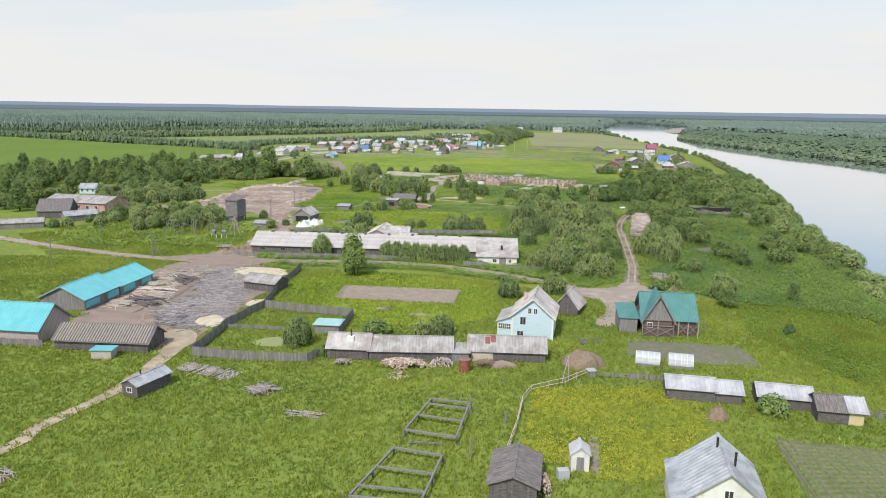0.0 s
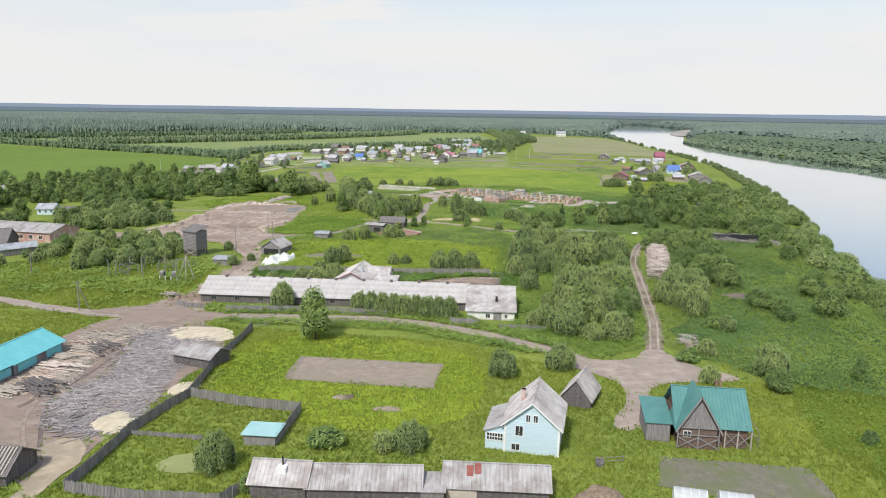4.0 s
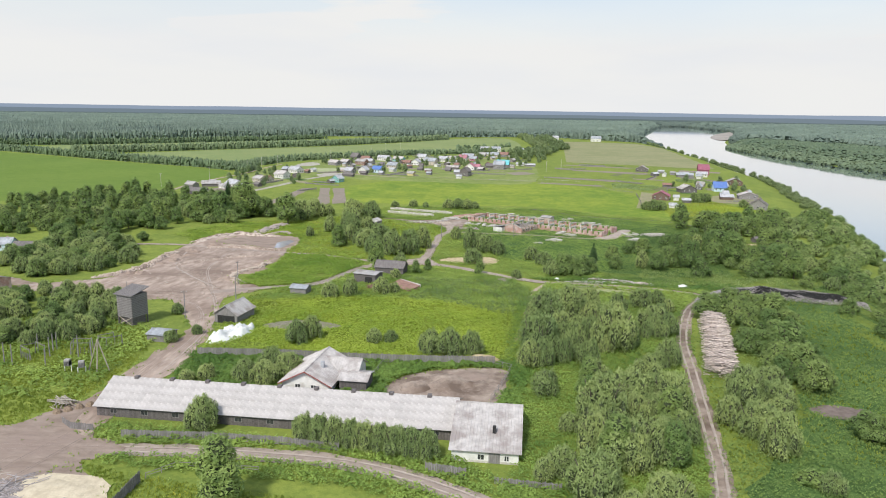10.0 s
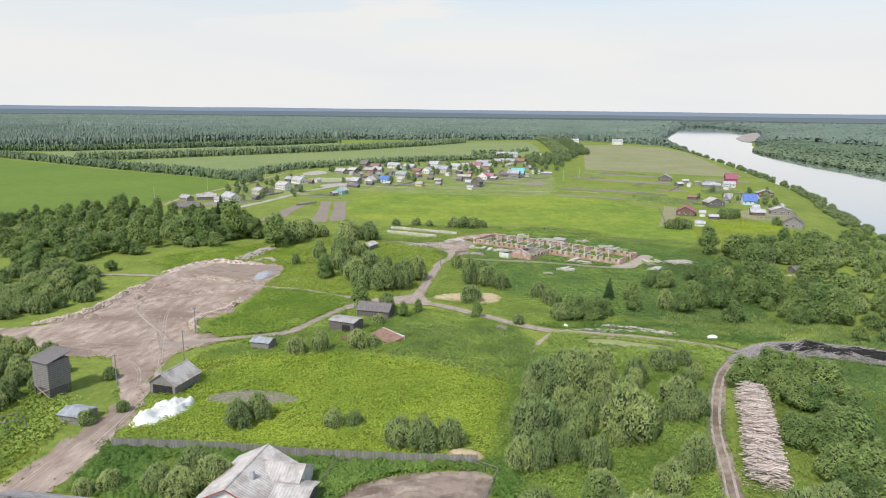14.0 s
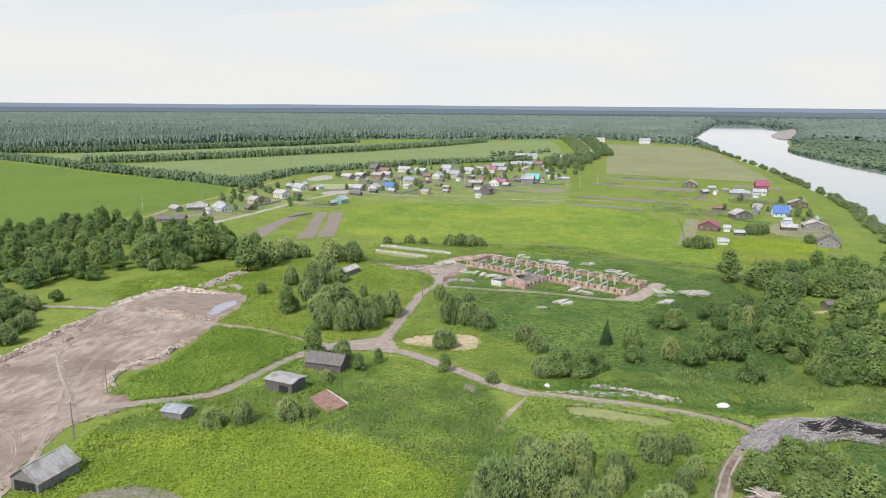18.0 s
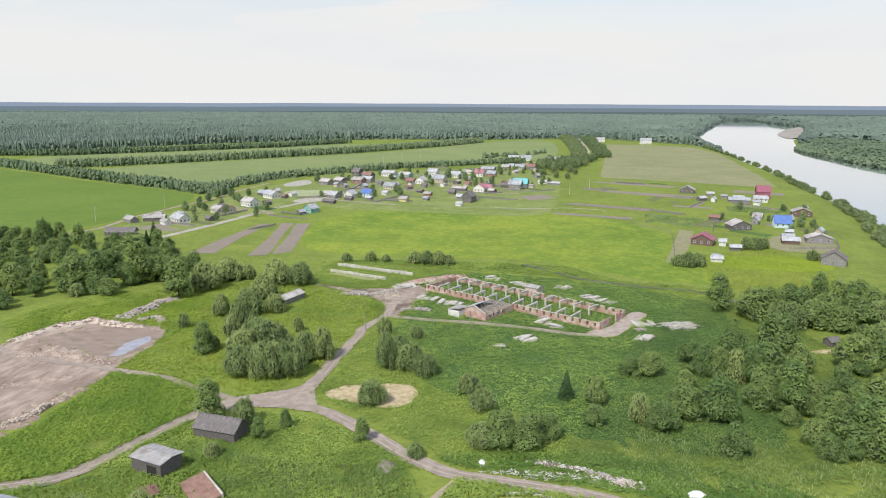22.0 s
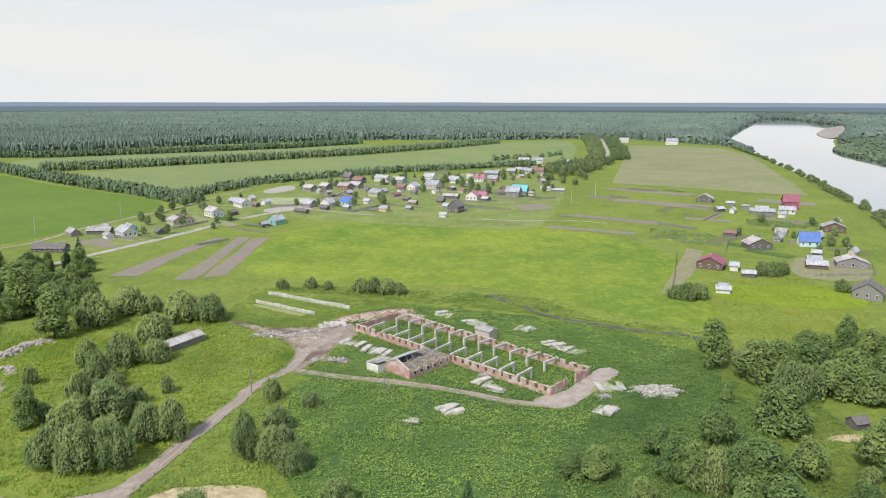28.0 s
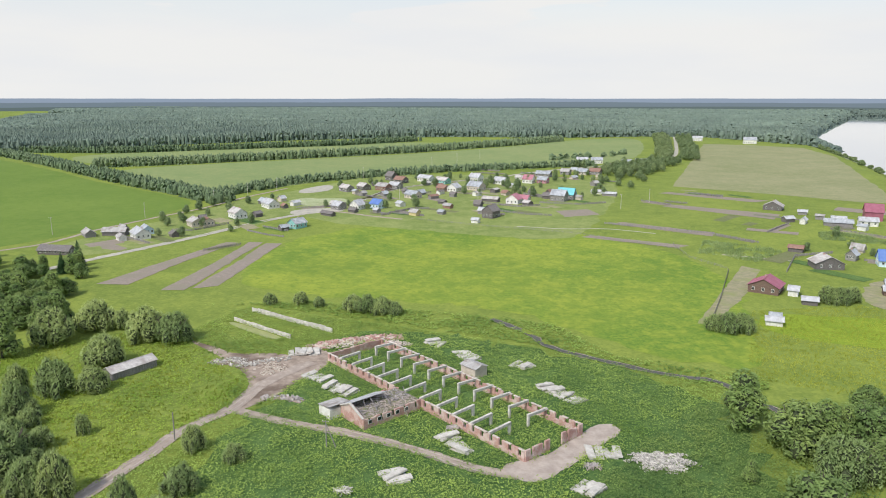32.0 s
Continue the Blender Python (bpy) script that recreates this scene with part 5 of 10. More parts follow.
def offcut_field(poly, n, material, label, seed, lengths=(1.2, 3.8), heading=10.0, loose=38.0):
    """A wide trampled spread of sawmill offcuts, thick in drifts that share a direction."""
    rnd = random.Random(seed)
    x0, x1, y0, y1 = min(p[0] for p in poly), max(p[0] for p in poly), min(p[1] for p in poly), max(p[1] for p in poly)
    g, k = Geo(), 0
    while k < n:
        x, y = rnd.uniform(x0, x1), rnd.uniform(y0, y1)
        d = noise.noise((x * 0.22, y * 0.22, seed))
        if not inside(poly, x, y) or d < rnd.uniform(-0.75, 0.3):
            continue
        k += 1
        x, y = x + rnd.gauss(0, 1.1), y + rnd.gauss(0, 1.1)
        a = radians(heading + 70 * noise.noise((x * 0.15, y * 0.15, seed + 4.0)) + rnd.gauss(0, loose))
        l, z = rnd.uniform(*lengths) / 2, H(x, y) + 0.13 + max(0.0, d) * 0.5 * rnd.random()
        dx, dy, dz = math.cos(a) * l, math.sin(a) * l, rnd.gauss(0, 0.05)
        g.beam((x - dx, y - dy, max(0.13, z - dz)), (x + dx, y + dy, max(0.13, z + dz)), rnd.uniform(0.09, 0.2), 0.06)
    return tagged(part("offcut_pile", g, material), label, "offcuts", kind="stuff")


offcut_field([(-54, 161), (-49, 164), (-40, 157), (-41, 146), (-42.5, 139), (-39, 131), (-38, 121), (-42, 117), (-49, 120), (-53, 128), (-50, 139), (-52, 150)], 1750, SLABS, "wide trampled spread of silver-grey sawmill offcuts", 11)
offcut_field([(-55, 160), (-49, 163), (-41, 155), (-43, 139), (-39, 128), (-39, 119), (-48, 119), (-53, 129), (-51, 142)], 500, CHIPS, "pale split offcuts on a sawmill yard", 12, (0.8, 2.4), 40.0, 50.0)
offcut_field([(-96, 268), (-56, 250), (-50, 212), (-48, 212), (-48, 250), (-64, 290), (-84, 300)], 70, PLANKWOOD, "pale board scraps strewn over bare earth", 14, (0.6, 2.0), 60.0, 60.0)
offcut_field([(-64, 128), (-58, 131), (-58, 147), (-55, 158), (-63, 156), (-62.5, 140)], 420, FRESHWOOD, "fresh slabs and bark beside a sawmill shed", 13, (1.5, 4.5), -15.0, 22.0)
for _k, _l in enumerate(([(-51, 178), (-54, 166), (-56, 150), (-55.5, 136), (-52, 124), (-47, 114)], [(-53, 178), (-56, 166), (-57.6, 150), (-57, 136), (-54, 123), (-48.5, 113)], [(-48, 176), (-51, 164), (-53, 150), (-53.5, 138), (-57, 126)], [(-60, 172), (-57, 160), (-54.6, 148), (-54, 132)])):
    ribbon("wheel_rut", _l, 0.6, RUT if _k % 2 else DARKMUD, "wet wheel rut in a muddy yard", "rut", 0.115 + 0.004 * _k, 0.7, 2.0)
stick_pile("log_stack", -57.5, 133.5, 60, 5, 6, 0.9, 46, 5.0, 0.14, DARKWOOD, "stack of dark sawlogs in a muddy yard", "logs", 14, 8, piece="log")
stick_pile("log_stack", -59.5, 141.5, 75, 5, 6, 0.6, 30, 5.0, 0.13, LOGWOOD, "loose stack of peeled logs", "logs", 15, 10, piece="log")
stick_pile("log_stack", -57.5, 152, 50, 6, 6, 0.5, 30, 5.5, 0.14, DARKWOOD, "loose stack of dark logs", "logs", 16, 12, piece="log")
stick_pile("board_stack", -60, 158, 65, 5, 7, 0.4, 60, 5.0, 0.06, PLANKWOOD, "stack of pale sawn boards", "boards", 17, 12, square=True, piece="board")
stick_pile("plank_rows", -33.8, 97.1, -24, 10.0, 0.5, 0.14, 120, 3.3, 0.085, CHIPS, "row of weathered slabs laid side by side on the grass", "planks", 18, 4, square=True, piece="plank")
stick_pile("board_scatter", -57.5, 143, 14, 8, 30, 0.15, 420, 2.2, 0.05, PLANKWOOD, "scatter of pale boards and bark in a muddy yard", "boards", 22, 50, "stuff", True)
stick_pile("board_scatter", -56, 162, 30, 8, 10, 0.2, 160, 2.6, 0.05, PLANKWOOD, "scatter of pale boards in a muddy yard", "boards", 23, 50, "stuff", True)
for x, y, rz, n in ((-61.5, 146.5, 72, 40), (-60.5, 150.5, 80, 34), (-61.6, 131.5, 70, 40)):
    stick_pile("log_stack", x, y, rz, 3.4, 2.0, 0.7, n, 4.4, 0.11, PLANKWOOD, "low stack of pale peeled logs in a yard", "logs", int(n + y), 9, piece="log")
stick_pile("brush_pile", -24, 90, 30, 4.6, 3.2, 0.6, 90, 2.8, 0.05, CHIPS, "heap of grey sticks on the grass", "sticks", 19, 40)
stick_pile("plank_heap", -17, 82.8, 85, 1.6, 3.4, 0.25, 30, 3.0, 0.05, CHIPS, "small heap of planks in the grass", "planks", 20, 10, square=True, piece="plank")
stick_pile("plank_heap", -45, 67, 50, 1.6, 2.4, 0.25, 22, 2.4, 0.05, CHIPS, "small heap of planks in the grass", "planks", 21, 20, square=True, piece="plank")
heap("sawdust_heap", -43.5, 160.6, 6.4, 3.8, 0.5, SAWDUST, "low heap of pale sawdust", "sawdust", 10, 3)
heap("sawdust_heap", -35.8, 133.6, 2.3, 2.6, 0.45, SAWDUST, "low heap of pale sawdust", "sawdust", 10, 4)
heap("sawdust_heap", -41.0, 121.6, 3.4, 3.9, 0.6, SAWDUST, "low heap of pale sawdust", "sawdust", 10, 5)
pole(-73.5, 175.7, 6.5, "leaning wooden power pole", True, True)
pole(-101.5, 206.6, 6.0)
pole(-92.9, 164.3, 6.5)

# ---- sheds and blue house ----
cx, cy, rz, L = span((-17.2, 103.2), (-10.9, 102.7), 4.6)
s1 = house("woodshed", cx, cy, rz, L, 4.6, 1.9, 3.5, DARKWOOD, SLATE, "board shed under pale corrugated sheets", "shed", 0.35, boards=0.22, rib=0.5)
g = Geo(); g.tube((0.2, -0.6, 3.0), (0.2, -0.6, 4.4), 0.1, 0.1, 8); part("stove_pipe", g, BLACK, s1, "black stove pipe")
g = Geo(); g.box(-0.35, -1.5, 2.55, 0.75, -0.2, 3.3); part("roof_patch", g, WHITE, s1, "white patch on the roof")
cx, cy, rz, L = span((-10.7, 102.7), (1.9, 102.6), 4.8)
house("long_woodshed", cx, cy, rz, L, 4.8, 1.7, 3.2, DARKWOOD, OLDSLATE, "long old board woodshed under stained corrugated sheets", "shed", 0.35, boards=0.22, rib=0.5)
e = thing("shed_link", 3.3, 104.0, -2, "low lean-to between two sheds", "shed")
lean_to(e, -1.3, -1.6, 1.3, 1.6, 1.5, 2.0, GREYWOOD, OLDSLATE)
cx, cy, rz, L = span((4.6, 103.4), (16.3, 102.7), 5.0)
s2 = house("barn_shed", cx, cy, rz, L, 5.0, 1.7, 3.3, DARKWOOD, OLDSLATE, "board barn under stained corrugated sheets with red patches", "shed", 0.35, boards=0.22, rib=0.5)
for a, c in ((-3.4, 1.0), (-2.5, 0.75)):
    g = Geo()
    q = [(a, -c - 0.5), (a + 0.75, -c - 0.5), (a + 0.75, -c + 0.6), (a, -c + 0.6)]
    zz = lambda yy: 3.3 + yy * (3.3 - 1.7) / 2.5 + 0.13
    g.solid([(p, r, zz(r)) for p, r in q], [(p, r, zz(r) + 0.04) for p, r in q])
    part("roof_patch", g, RED, s2, "rust-red sheet patch")
g = Geo(); g.box(-5.6, -2.62, 0, -2.2, -2.54, 1.55); part("wall_panel", g, BEIGEWALL, s2, "pale plastered wall panel")
stick_pile("firewood_heap", -5.5, 100.4, 0, 8.5, 3.6, 1.0, 640, 0.55, 0.1, FRESHWOOD, "big loose heap of split firewood before a shed", "firewood", 31, 60)
stick_pile("firewood_heap", 0.4, 101.2, 0, 3.4, 1.8, 1.1, 200, 0.5, 0.09, LOGWOOD, "stacked split firewood before a shed", "firewood", 32, 14)
stick_pile("firewood_crate", -14.6, 100.7, 0, 3.0, 1.6, 0.8, 120, 0.5, 0.09, PLANKWOOD, "low crate of firewood beside a shed", "firewood", 33, 30)
stick_pile("wood_scraps", -6.0, 96.5, 0, 3.0, 4.0, 0.1, 60, 0.5, 0.07, FRESHWOOD, "trail of wood chips in the grass", "wood chips", 34, 60)
stick_pile("brush_pile", 7.0, 100.9, 20, 3.5, 1.8, 0.9, 110, 1.6, 0.05, HAY, "heap of brown scrap boards and brush", "scrap", 35, 40)
heap("sand_heap", 9.6, 101.0, 2.4, 1.2, 0.9, DIRT, "heap of pale sand against a shed", "sand heap", 0, 7)
e = thing("rusty_tank", 3.8, 98.8, 0, "rusty red upright metal tank", "tank")
g = Geo(); g.tube((0, 0, 0), (0, 0, 1.8), 0.8, 0.85, 14); part("drum", g, RED, e)
g = Geo(); g.tube((0, 0, 1.8), (0, 0, 1.88), 0.88, 0.88, 14); part("rim", g, RUSTROOF, e)

bh = house("blue_house", 16.6, 118.4, 77, 8.2, 7.0, 4.1, 7.1, BLUEWALL, SLATE, "pale blue two-storey wooden house with a grey sheet roof", "house", 0.45, boards=0.0, rib=0.7,
           windows=[("l", 0.45, 4.4, 0.5, 0.9), ("l", -0.5, 4.4, 0.5, 0.9), ("l", -1.6, 2.4, 0.9, 1.3), ("l", -2.0, 0.4, 1.0, 0.8), ("f", -2.4, 1.6, 0.9, 1.1), ("f", 0.4, 1.6, 0.9, 1.1), ("f", 2.6, 1.6, 0.9, 1.1)],
           chimney=(-0.5, 1.6, 0.2), trim=WHITE)
for q in (-3.42, 3.42):
    g = Geo(); g.box(-4.2, q - 0.14, 0, -4.08, q + 0.14, 4.1); part("corner_board", g, WHITE, bh, "white corner board")
for k in range(12):
    g = Geo(); z = 0.3 + k * 0.34; g.box(-4.13, -3.28, z, -4.105, 3.28, z + 0.31); part("board", g, BLUEWALL, bh)
g = Geo()
g.solid([(-3.9, 3.5, -0.3), (3.2, 3.5, -0.3), (3.2, 6.0, -0.3), (-3.9, 6.0, -0.3)], [(-3.9, 3.5, 3.5), (3.2, 3.5, 3.5), (3.2, 6.0, 2.5), (-3.9, 6.0, 2.5)])
part("veranda", g, BLUEWALL, bh, "pale blue glazed veranda")
g = Geo()
g.solid([(-4.2, 3.4, 3.62), (3.5, 3.4, 3.62), (3.5, 6.3, 2.48), (-4.2, 6.3, 2.48)], [(-4.2, 3.4, 3.7), (3.5, 3.4, 3.7), (3.5, 6.3, 2.56), (-4.2, 6.3, 2.56)])
part("veranda_roof", g, OLDSLATE, bh, "stained grey veranda roof")
vf = Geo(); vp = Geo()
vp.box(-3.94, 3.7, 1.35, -3.91, 5.8, 2.25)
for k in range(7):
    vf.box(-3.98, 3.65 + k * 0.35, 1.3, -3.92, 3.72 + k * 0.35, 2.3)
for z in (1.25, 1.75, 2.25):
    vf.box(-3.98, 3.65, z, -3.92, 5.82, z + 0.07)
f = part("window", vf, WHITE, bh, "wide white-barred veranda window"); part("pane", vp, GLASS, f)
cx, cy, rz, L = span((24.8, 128.2), (27.8, 133.0), 4.2)
house("grey_shed", 25.3, 132.2, 66, 6.2, 4.4, 1.5, 4.2, DARKWOOD, SLATE, "small dark board shed with a steep pale roof", "shed", 0.3, boards=0.2, rib=0.5)
e = thing("lumber_box", 24.0, 112.0, 80, "small open lumber crate in the grass", "crate")
g = Geo(); g.box(-0.7, -0.45, 0, 0.7, 0.45, 0.5); part("body", g, DARKWOOD, e)
rail_fence([(23.5, 112), (27, 112.5)], "short pole rail beside a house", 0.9)

# green-roofed cabin: main ridge across, front gable
gc = house("log_cabin", 40.3, 121.4, -7, 8.6, 8.0, 3.2, 6.6, BROWNWALL, GREENROOF, "unfinished brown log cabin with a green metal roof", "house", 0.6, logs=0.28, rib=0.45)
g = Geo()
lowp = [(-2.35, -5.2, 3.0), (2.35, -5.2, 3.0), (0, -5.2, 7.0)]
g.solid([(a, b + 0.05, c) for a, b, c in lowp], [(a, 0, c) for a, b, c in lowp])
part("gable_wall", g, GREYWOOD, gc, "grey board gable", at=pose(-2, 0, 0))
g = Geo(); g.box(-2.35, -5.1, -0.3, 2.35, -4.0, 3.0); part("porch_wall", g, BROWNWALL, gc, at=pose(-2, 0, 0))
for s in (-1, 1):
    g = Geo()
    g.solid([(s * 2.95, -5.6, 2.45), (s * 2.95, 0.2, 2.45), (0, 0.2, 7.45), (0, -5.6, 7.45)][::s], [(s * 2.95, -5.6, 2.55), (s * 2.95, 0.2, 2.55), (0, 0.2, 7.57), (0, -5.6, 7.57)][::s])
    slope = part("gable_roof", g, GREENROOF, gc, "green metal tile slope", at=pose(-2, 0, 0))
    for k in range(12):
        b = -5.5 + k * 0.5
        g = Geo(); g.beam((s * 2.95, b, 2.58), (0, b, 7.59), 0.05, 0.05); part("seam", g, GREENROOF, slope)
    g = Geo(); g.beam((s * 2.95, -5.62, 2.4), (0, -5.62, 7.4), 0.06, 0.2); part("barge_board", g, GREYWOOD, gc, at=pose(-2, 0, 0))
for a, b, c, d in ((-2.6, 2.0, 2.6, 2.0), (-2.6, 3.0, 2.6, 3.0), (-2.6, 0.2, 0, 1.7), (2.6, 0.2, 0, 1.7), (-2.6, 1.7, 0, 0.2), (2.6, 1.7, 0, 0.2)):
    g = Geo(); g.beam((a, -5.3, b), (c, -5.3, d), 0.08, 0.14); part("balcony_rail", g, GREYWOOD, gc, "grey board railing", at=pose(-2, 0, 0))
for a in (-2.6, 0, 2.6):
    g = Geo(); g.beam((a, -5.3, -0.3), (a, -5.3, 3.0), 0.14, 0.14); part("balcony_post", g, GREYWOOD, gc, at=pose(-2, 0, 0))
g = Geo()
g.box(-1.9, -5.16, 1.6, -0.9, -5.1, 2.5); f = part("window", g, WHITE, gc, "white window frame", at=pose(-2, 0, 0))
g = Geo(); g.box(-1.82, -5.19, 1.68, -1.43, -5.17, 2.42); g.box(-1.37, -5.19, 1.68, -0.98, -5.17, 2.42); part("pane", g, GLASS, f)
lean_to(gc, -8.3, -3.6, -5.25, 2.6, 2.6, 3.6, GREYWOOD, GREENROOF, "f")
for a, b in ((3.6, -4.4), (6.9, -4.4), (6.9, 0), (5.2, -4.4)):
    g = Geo(); g.tube((a, b, -0.3), (a, b, 2.9), 0.11, 0.1, 6); part("post", g, PLANKWOOD, gc, at=pose(-2, 0, 0))
for a, c in ((3.6, 5.2), (5.2, 3.6), (5.2, 6.9), (6.9, 5.2)):
    g = Geo(); g.beam((a, -4.4, 0.4), (c, -4.4, 2.2), 0.06, 0.12); part("brace", g, GREYWOOD, gc, at=pose(-2, 0, 0))
for k in range(2):
    g = Geo(); g.tube((1.5 + k * 0.5, 1.5, 6.0), (1.5 + k * 0.5, 1.5, 7.3), 0.14, 0.14, 8); part("flue", g, RUSTROOF, gc, "rusty metal flue")
rail_fence([(45.8, 117), (46.5, 125)], "bare pole frame beside a cabin", 2.4)


def greenhouse(x, y, rz, L=3.5, W=2.6, h=2.0):
    e = thing("greenhouse", x, y, rz, "small arched polycarbonate greenhouse by a garden bed", "greenhouse", "garden greenhouses")
    n = 10
    arc = [(-math.cos(math.pi * k / n) * W / 2, max(0.0, math.sin(math.pi * k / n)) ** 0.8 * h) for k in range(n + 1)]
    g = Geo()
    for (a, c), (b, d) in zip(arc, arc[1:]):
        g.face([(-L / 2, a, c), (L / 2, a, c), (L / 2, b, d), (-L / 2, b, d)][::-1])
    part("skin", g, POLY, e, smooth=True)
    for s in (-1, 1):
        g = Geo(); g.face([(s * L / 2, a, c) for a, c in (arc if s > 0 else arc[::-1])]); part("end_wall", g, POLY, e)
        g = Geo(); g.box(s * L / 2 - 0.03, -0.4, 0, s * L / 2 + 0.03, 0.4, 1.7); part("door", g, WHITE, e, "white framed door")
    for k in range(5):
        g = Geo()
        x0 = -L / 2 + L * k / 4
        for (a, c), (b, d) in zip(arc, arc[1:]):
            g.beam((x0, a * 1.01, c + 0.01), (x0, b * 1.01, d + 0.01), 0.05, 0.03)
        part("hoop", g, WHITE, e)
    g = Geo(); g.box(-L / 2 - 0.03, -W / 2 - 0.03, 0, L / 2 + 0.03, -W / 2 + 0.03, 0.45); part("base_board", g, GREYWOOD, e)


greenhouse(32.1, 103.0, -13)
greenhouse(36.9, 102.2, -13)
cx, cy, rz, L = span((30.9, 89.6), (37.0, 88.5), 4.0)
house("garden_shed", cx, cy, rz, L, 4.2, 1.7, 2.7, DARKWOOD, TINWHITE, "board shed under a pale tin roof", "shed", 0.3, boards=0.22, rib=0.6, split=True)
cx, cy, rz, L = span((37.1, 88.3), (40.3, 87.7), 4.0)
house("garden_shed", cx, cy, rz, L, 3.9, 1.55, 2.55, DARKWOOD, TINWHITE, "board shed under a pale tin roof", "shed", 0.3, boards=0.22, rib=0.6, split=True)
cx, cy, rz, L = span((42.3, 87.4), (48.8, 85.9), 4.2)
house("garden_shed", cx, cy, rz, L, 4.2, 1.6, 2.6, DARKWOOD, TINWHITE, "long board shed under a pale tin roof", "shed", 0.3, boards=0.22, rib=0.6, split=True)
cx, cy, rz, L = span((47.9, 82.9), (53.0, 81.8), 4.6)
gs = house("garden_shed", cx, cy, rz, L, 4.6, 1.7, 2.9, DARKWOOD, DARKSLATE, "old shed with a dark and a pale roof half", "shed", 0.3, boards=0.22, rib=0.6, split=True)
g = Geo(); g.box(0.9, -2.34, 0.0, 2.6, -2.3, 1.5); part("wall_panel", g, YELLOWWALL, gs, "yellowish new boards")
g = slope_sheet(2.4, 0.7, -2.62, 1.66, 0, 3.0, thick=0.05, rib=0.4); part("roof_patch", g, TINWHITE, gs, "pale tin sheet")
heap("hay_heap", 22.0, 102.4, 3.3, 2.6, 1.9, HAY, "brown rotting hay heap on the grass", "hay heap", 0, 9, 0.18, 5.0)
fur = Geo()
for k in range(11):
    a0, b0 = Vector((40.2 + k * 1.25, 77.6 - k * 0.27)), Vector((38.0 + k * 1.7, 63.4 + k * 0.15))
    fur.solid([(a0.x - 0.16, a0.y, 0.08), (a0.x + 0.16, a0.y, 0.08), (b0.x + 0.16, b0.y, 0.08), (b0.x - 0.16, b0.y, 0.08)], [(a0.x - 0.05, a0.y, 0.24), (a0.x + 0.05, a0.y, 0.24), (b0.x + 0.05, b0.y, 0.24), (b0.x - 0.05, b0.y, 0.24)])
tagged(part("furrow_ridges", fur, GREYSOIL), "raised soil ridges of a vegetable plot", "furrows", kind="stuff")
heap("hay_heap", 35.6, 83.8, 1.4, 1.3, 1.5, HAY, "small haystack in a meadow", "hay heap", 0, 10, 0.12)
wh = house("white_house", 27.05, 61.4, 77, 7.8, 6.2, 4.05, 6.5, WHITEWALL, TINGREY, "white house under a galvanised sheet roof", "house", 0.4, rib=0.6,
           windows=[("l", 0.0, 3.9, 0.7, 0.9), ("l", -1.6, 1.4, 1.0, 1.3), ("l", 1.6, 1.4, 1.0, 1.3), ("f", -2, 1.4, 0.9, 1.2), ("f", 2, 1.4, 0.9, 1.2), ("b", 0, 1.4, 0.9, 1.2)])
lean_to(wh, -3.9, 3.1, 3.9, 4.7, 3.0, 3.9, WHITEWALL, TINGREY, "b", 0)
for a, b in ((-1.2, -0.8), (1.6, 0.4)):
    g = Geo(); g.tube((a, b, 5.4), (a, b, 7.3), 0.1, 0.12, 8); part("flue", g, BLACK, wh, "dark metal flue")
oh = house("privy", 15.4, 70.6, 84, 2.3, 1.9, 2.0, 2.7, WHITEWALL, TINWHITE, "small white outhouse with a tin roof", "outhouse", 0.15, rib=0.5, door=("l", 0, 0.8, 1.7, GREYWOOD))
ds = house("log_store", 8.0, 66.4, 80, 6.8, 4.6, 2.0, 2.9, DARKWOOD, DARKSLATE, "old shed with a dark slatted roof", "shed", 0.35, boards=0.22, rib=0.3)
stick_pile("firewood_stack", 10.9, 66.0, 0, 1.4, 3.4, 1.3, 170, 0.5, 0.09, FRESHWOOD, "stack of split firewood beside a shed", "firewood", 41, 12)
e = thing("white_crate", 13.2, 68.0, 10, "white metal cabinet standing on the grass", "cabinet")
g = Geo(); g.box(-0.6, -0.4, 0, 0.6, 0.4, 1.1); part("body", g, TINWHITE, e)
patch("garden_bed_narrow", [(18, 77.6), (19, 77.6), (17.3, 69), (16.4, 69)], SOIL, "narrow dug bed of brown soil", "garden plot", 0.08, 0.1, 1, round_off=0)
rail_fence([(7.8, 73.1), (9.6, 80), (11.1, 87.2), (12.7, 91), (17.9, 93.9), (21.8, 97.7)], "pale pole fence round a flowery meadow", 1.1, LOGWOOD)
fence([(23.4, 97.1), (32.1, 95.9), (42, 94)], 0.9, "low picket fence in the grass", miss=0.3)
fence([(54, 84.5), (66, 83)], 0.9, "low picket fence in the grass", miss=0.2)
e = thing("well_box", 22.3, 97.6, 10, "small wooden well box", "well")
g = Geo(); g.box(-0.5, -0.5, 0, 0.5, 0.5, 0.9); part("body", g, GREYWOOD, e)
g = Geo(); g.box(-0.65, -0.65, 0.9, 0.65, 0.65, 1.0); part("lid", g, TINWHITE, e)
e = thing("clothes_pole", 18.0, 94.5, 0, "two thin pale poles tied at the top", "pole")
for a, b in ((-0.8, -1.0), (0.5, 0.3)):
    g = Geo(); g.tube((a, b, -0.2), (0.6, 1.6, 3.6), 0.06, 0.05, 6); part("pole_leg", g, PLANKWOOD, e)


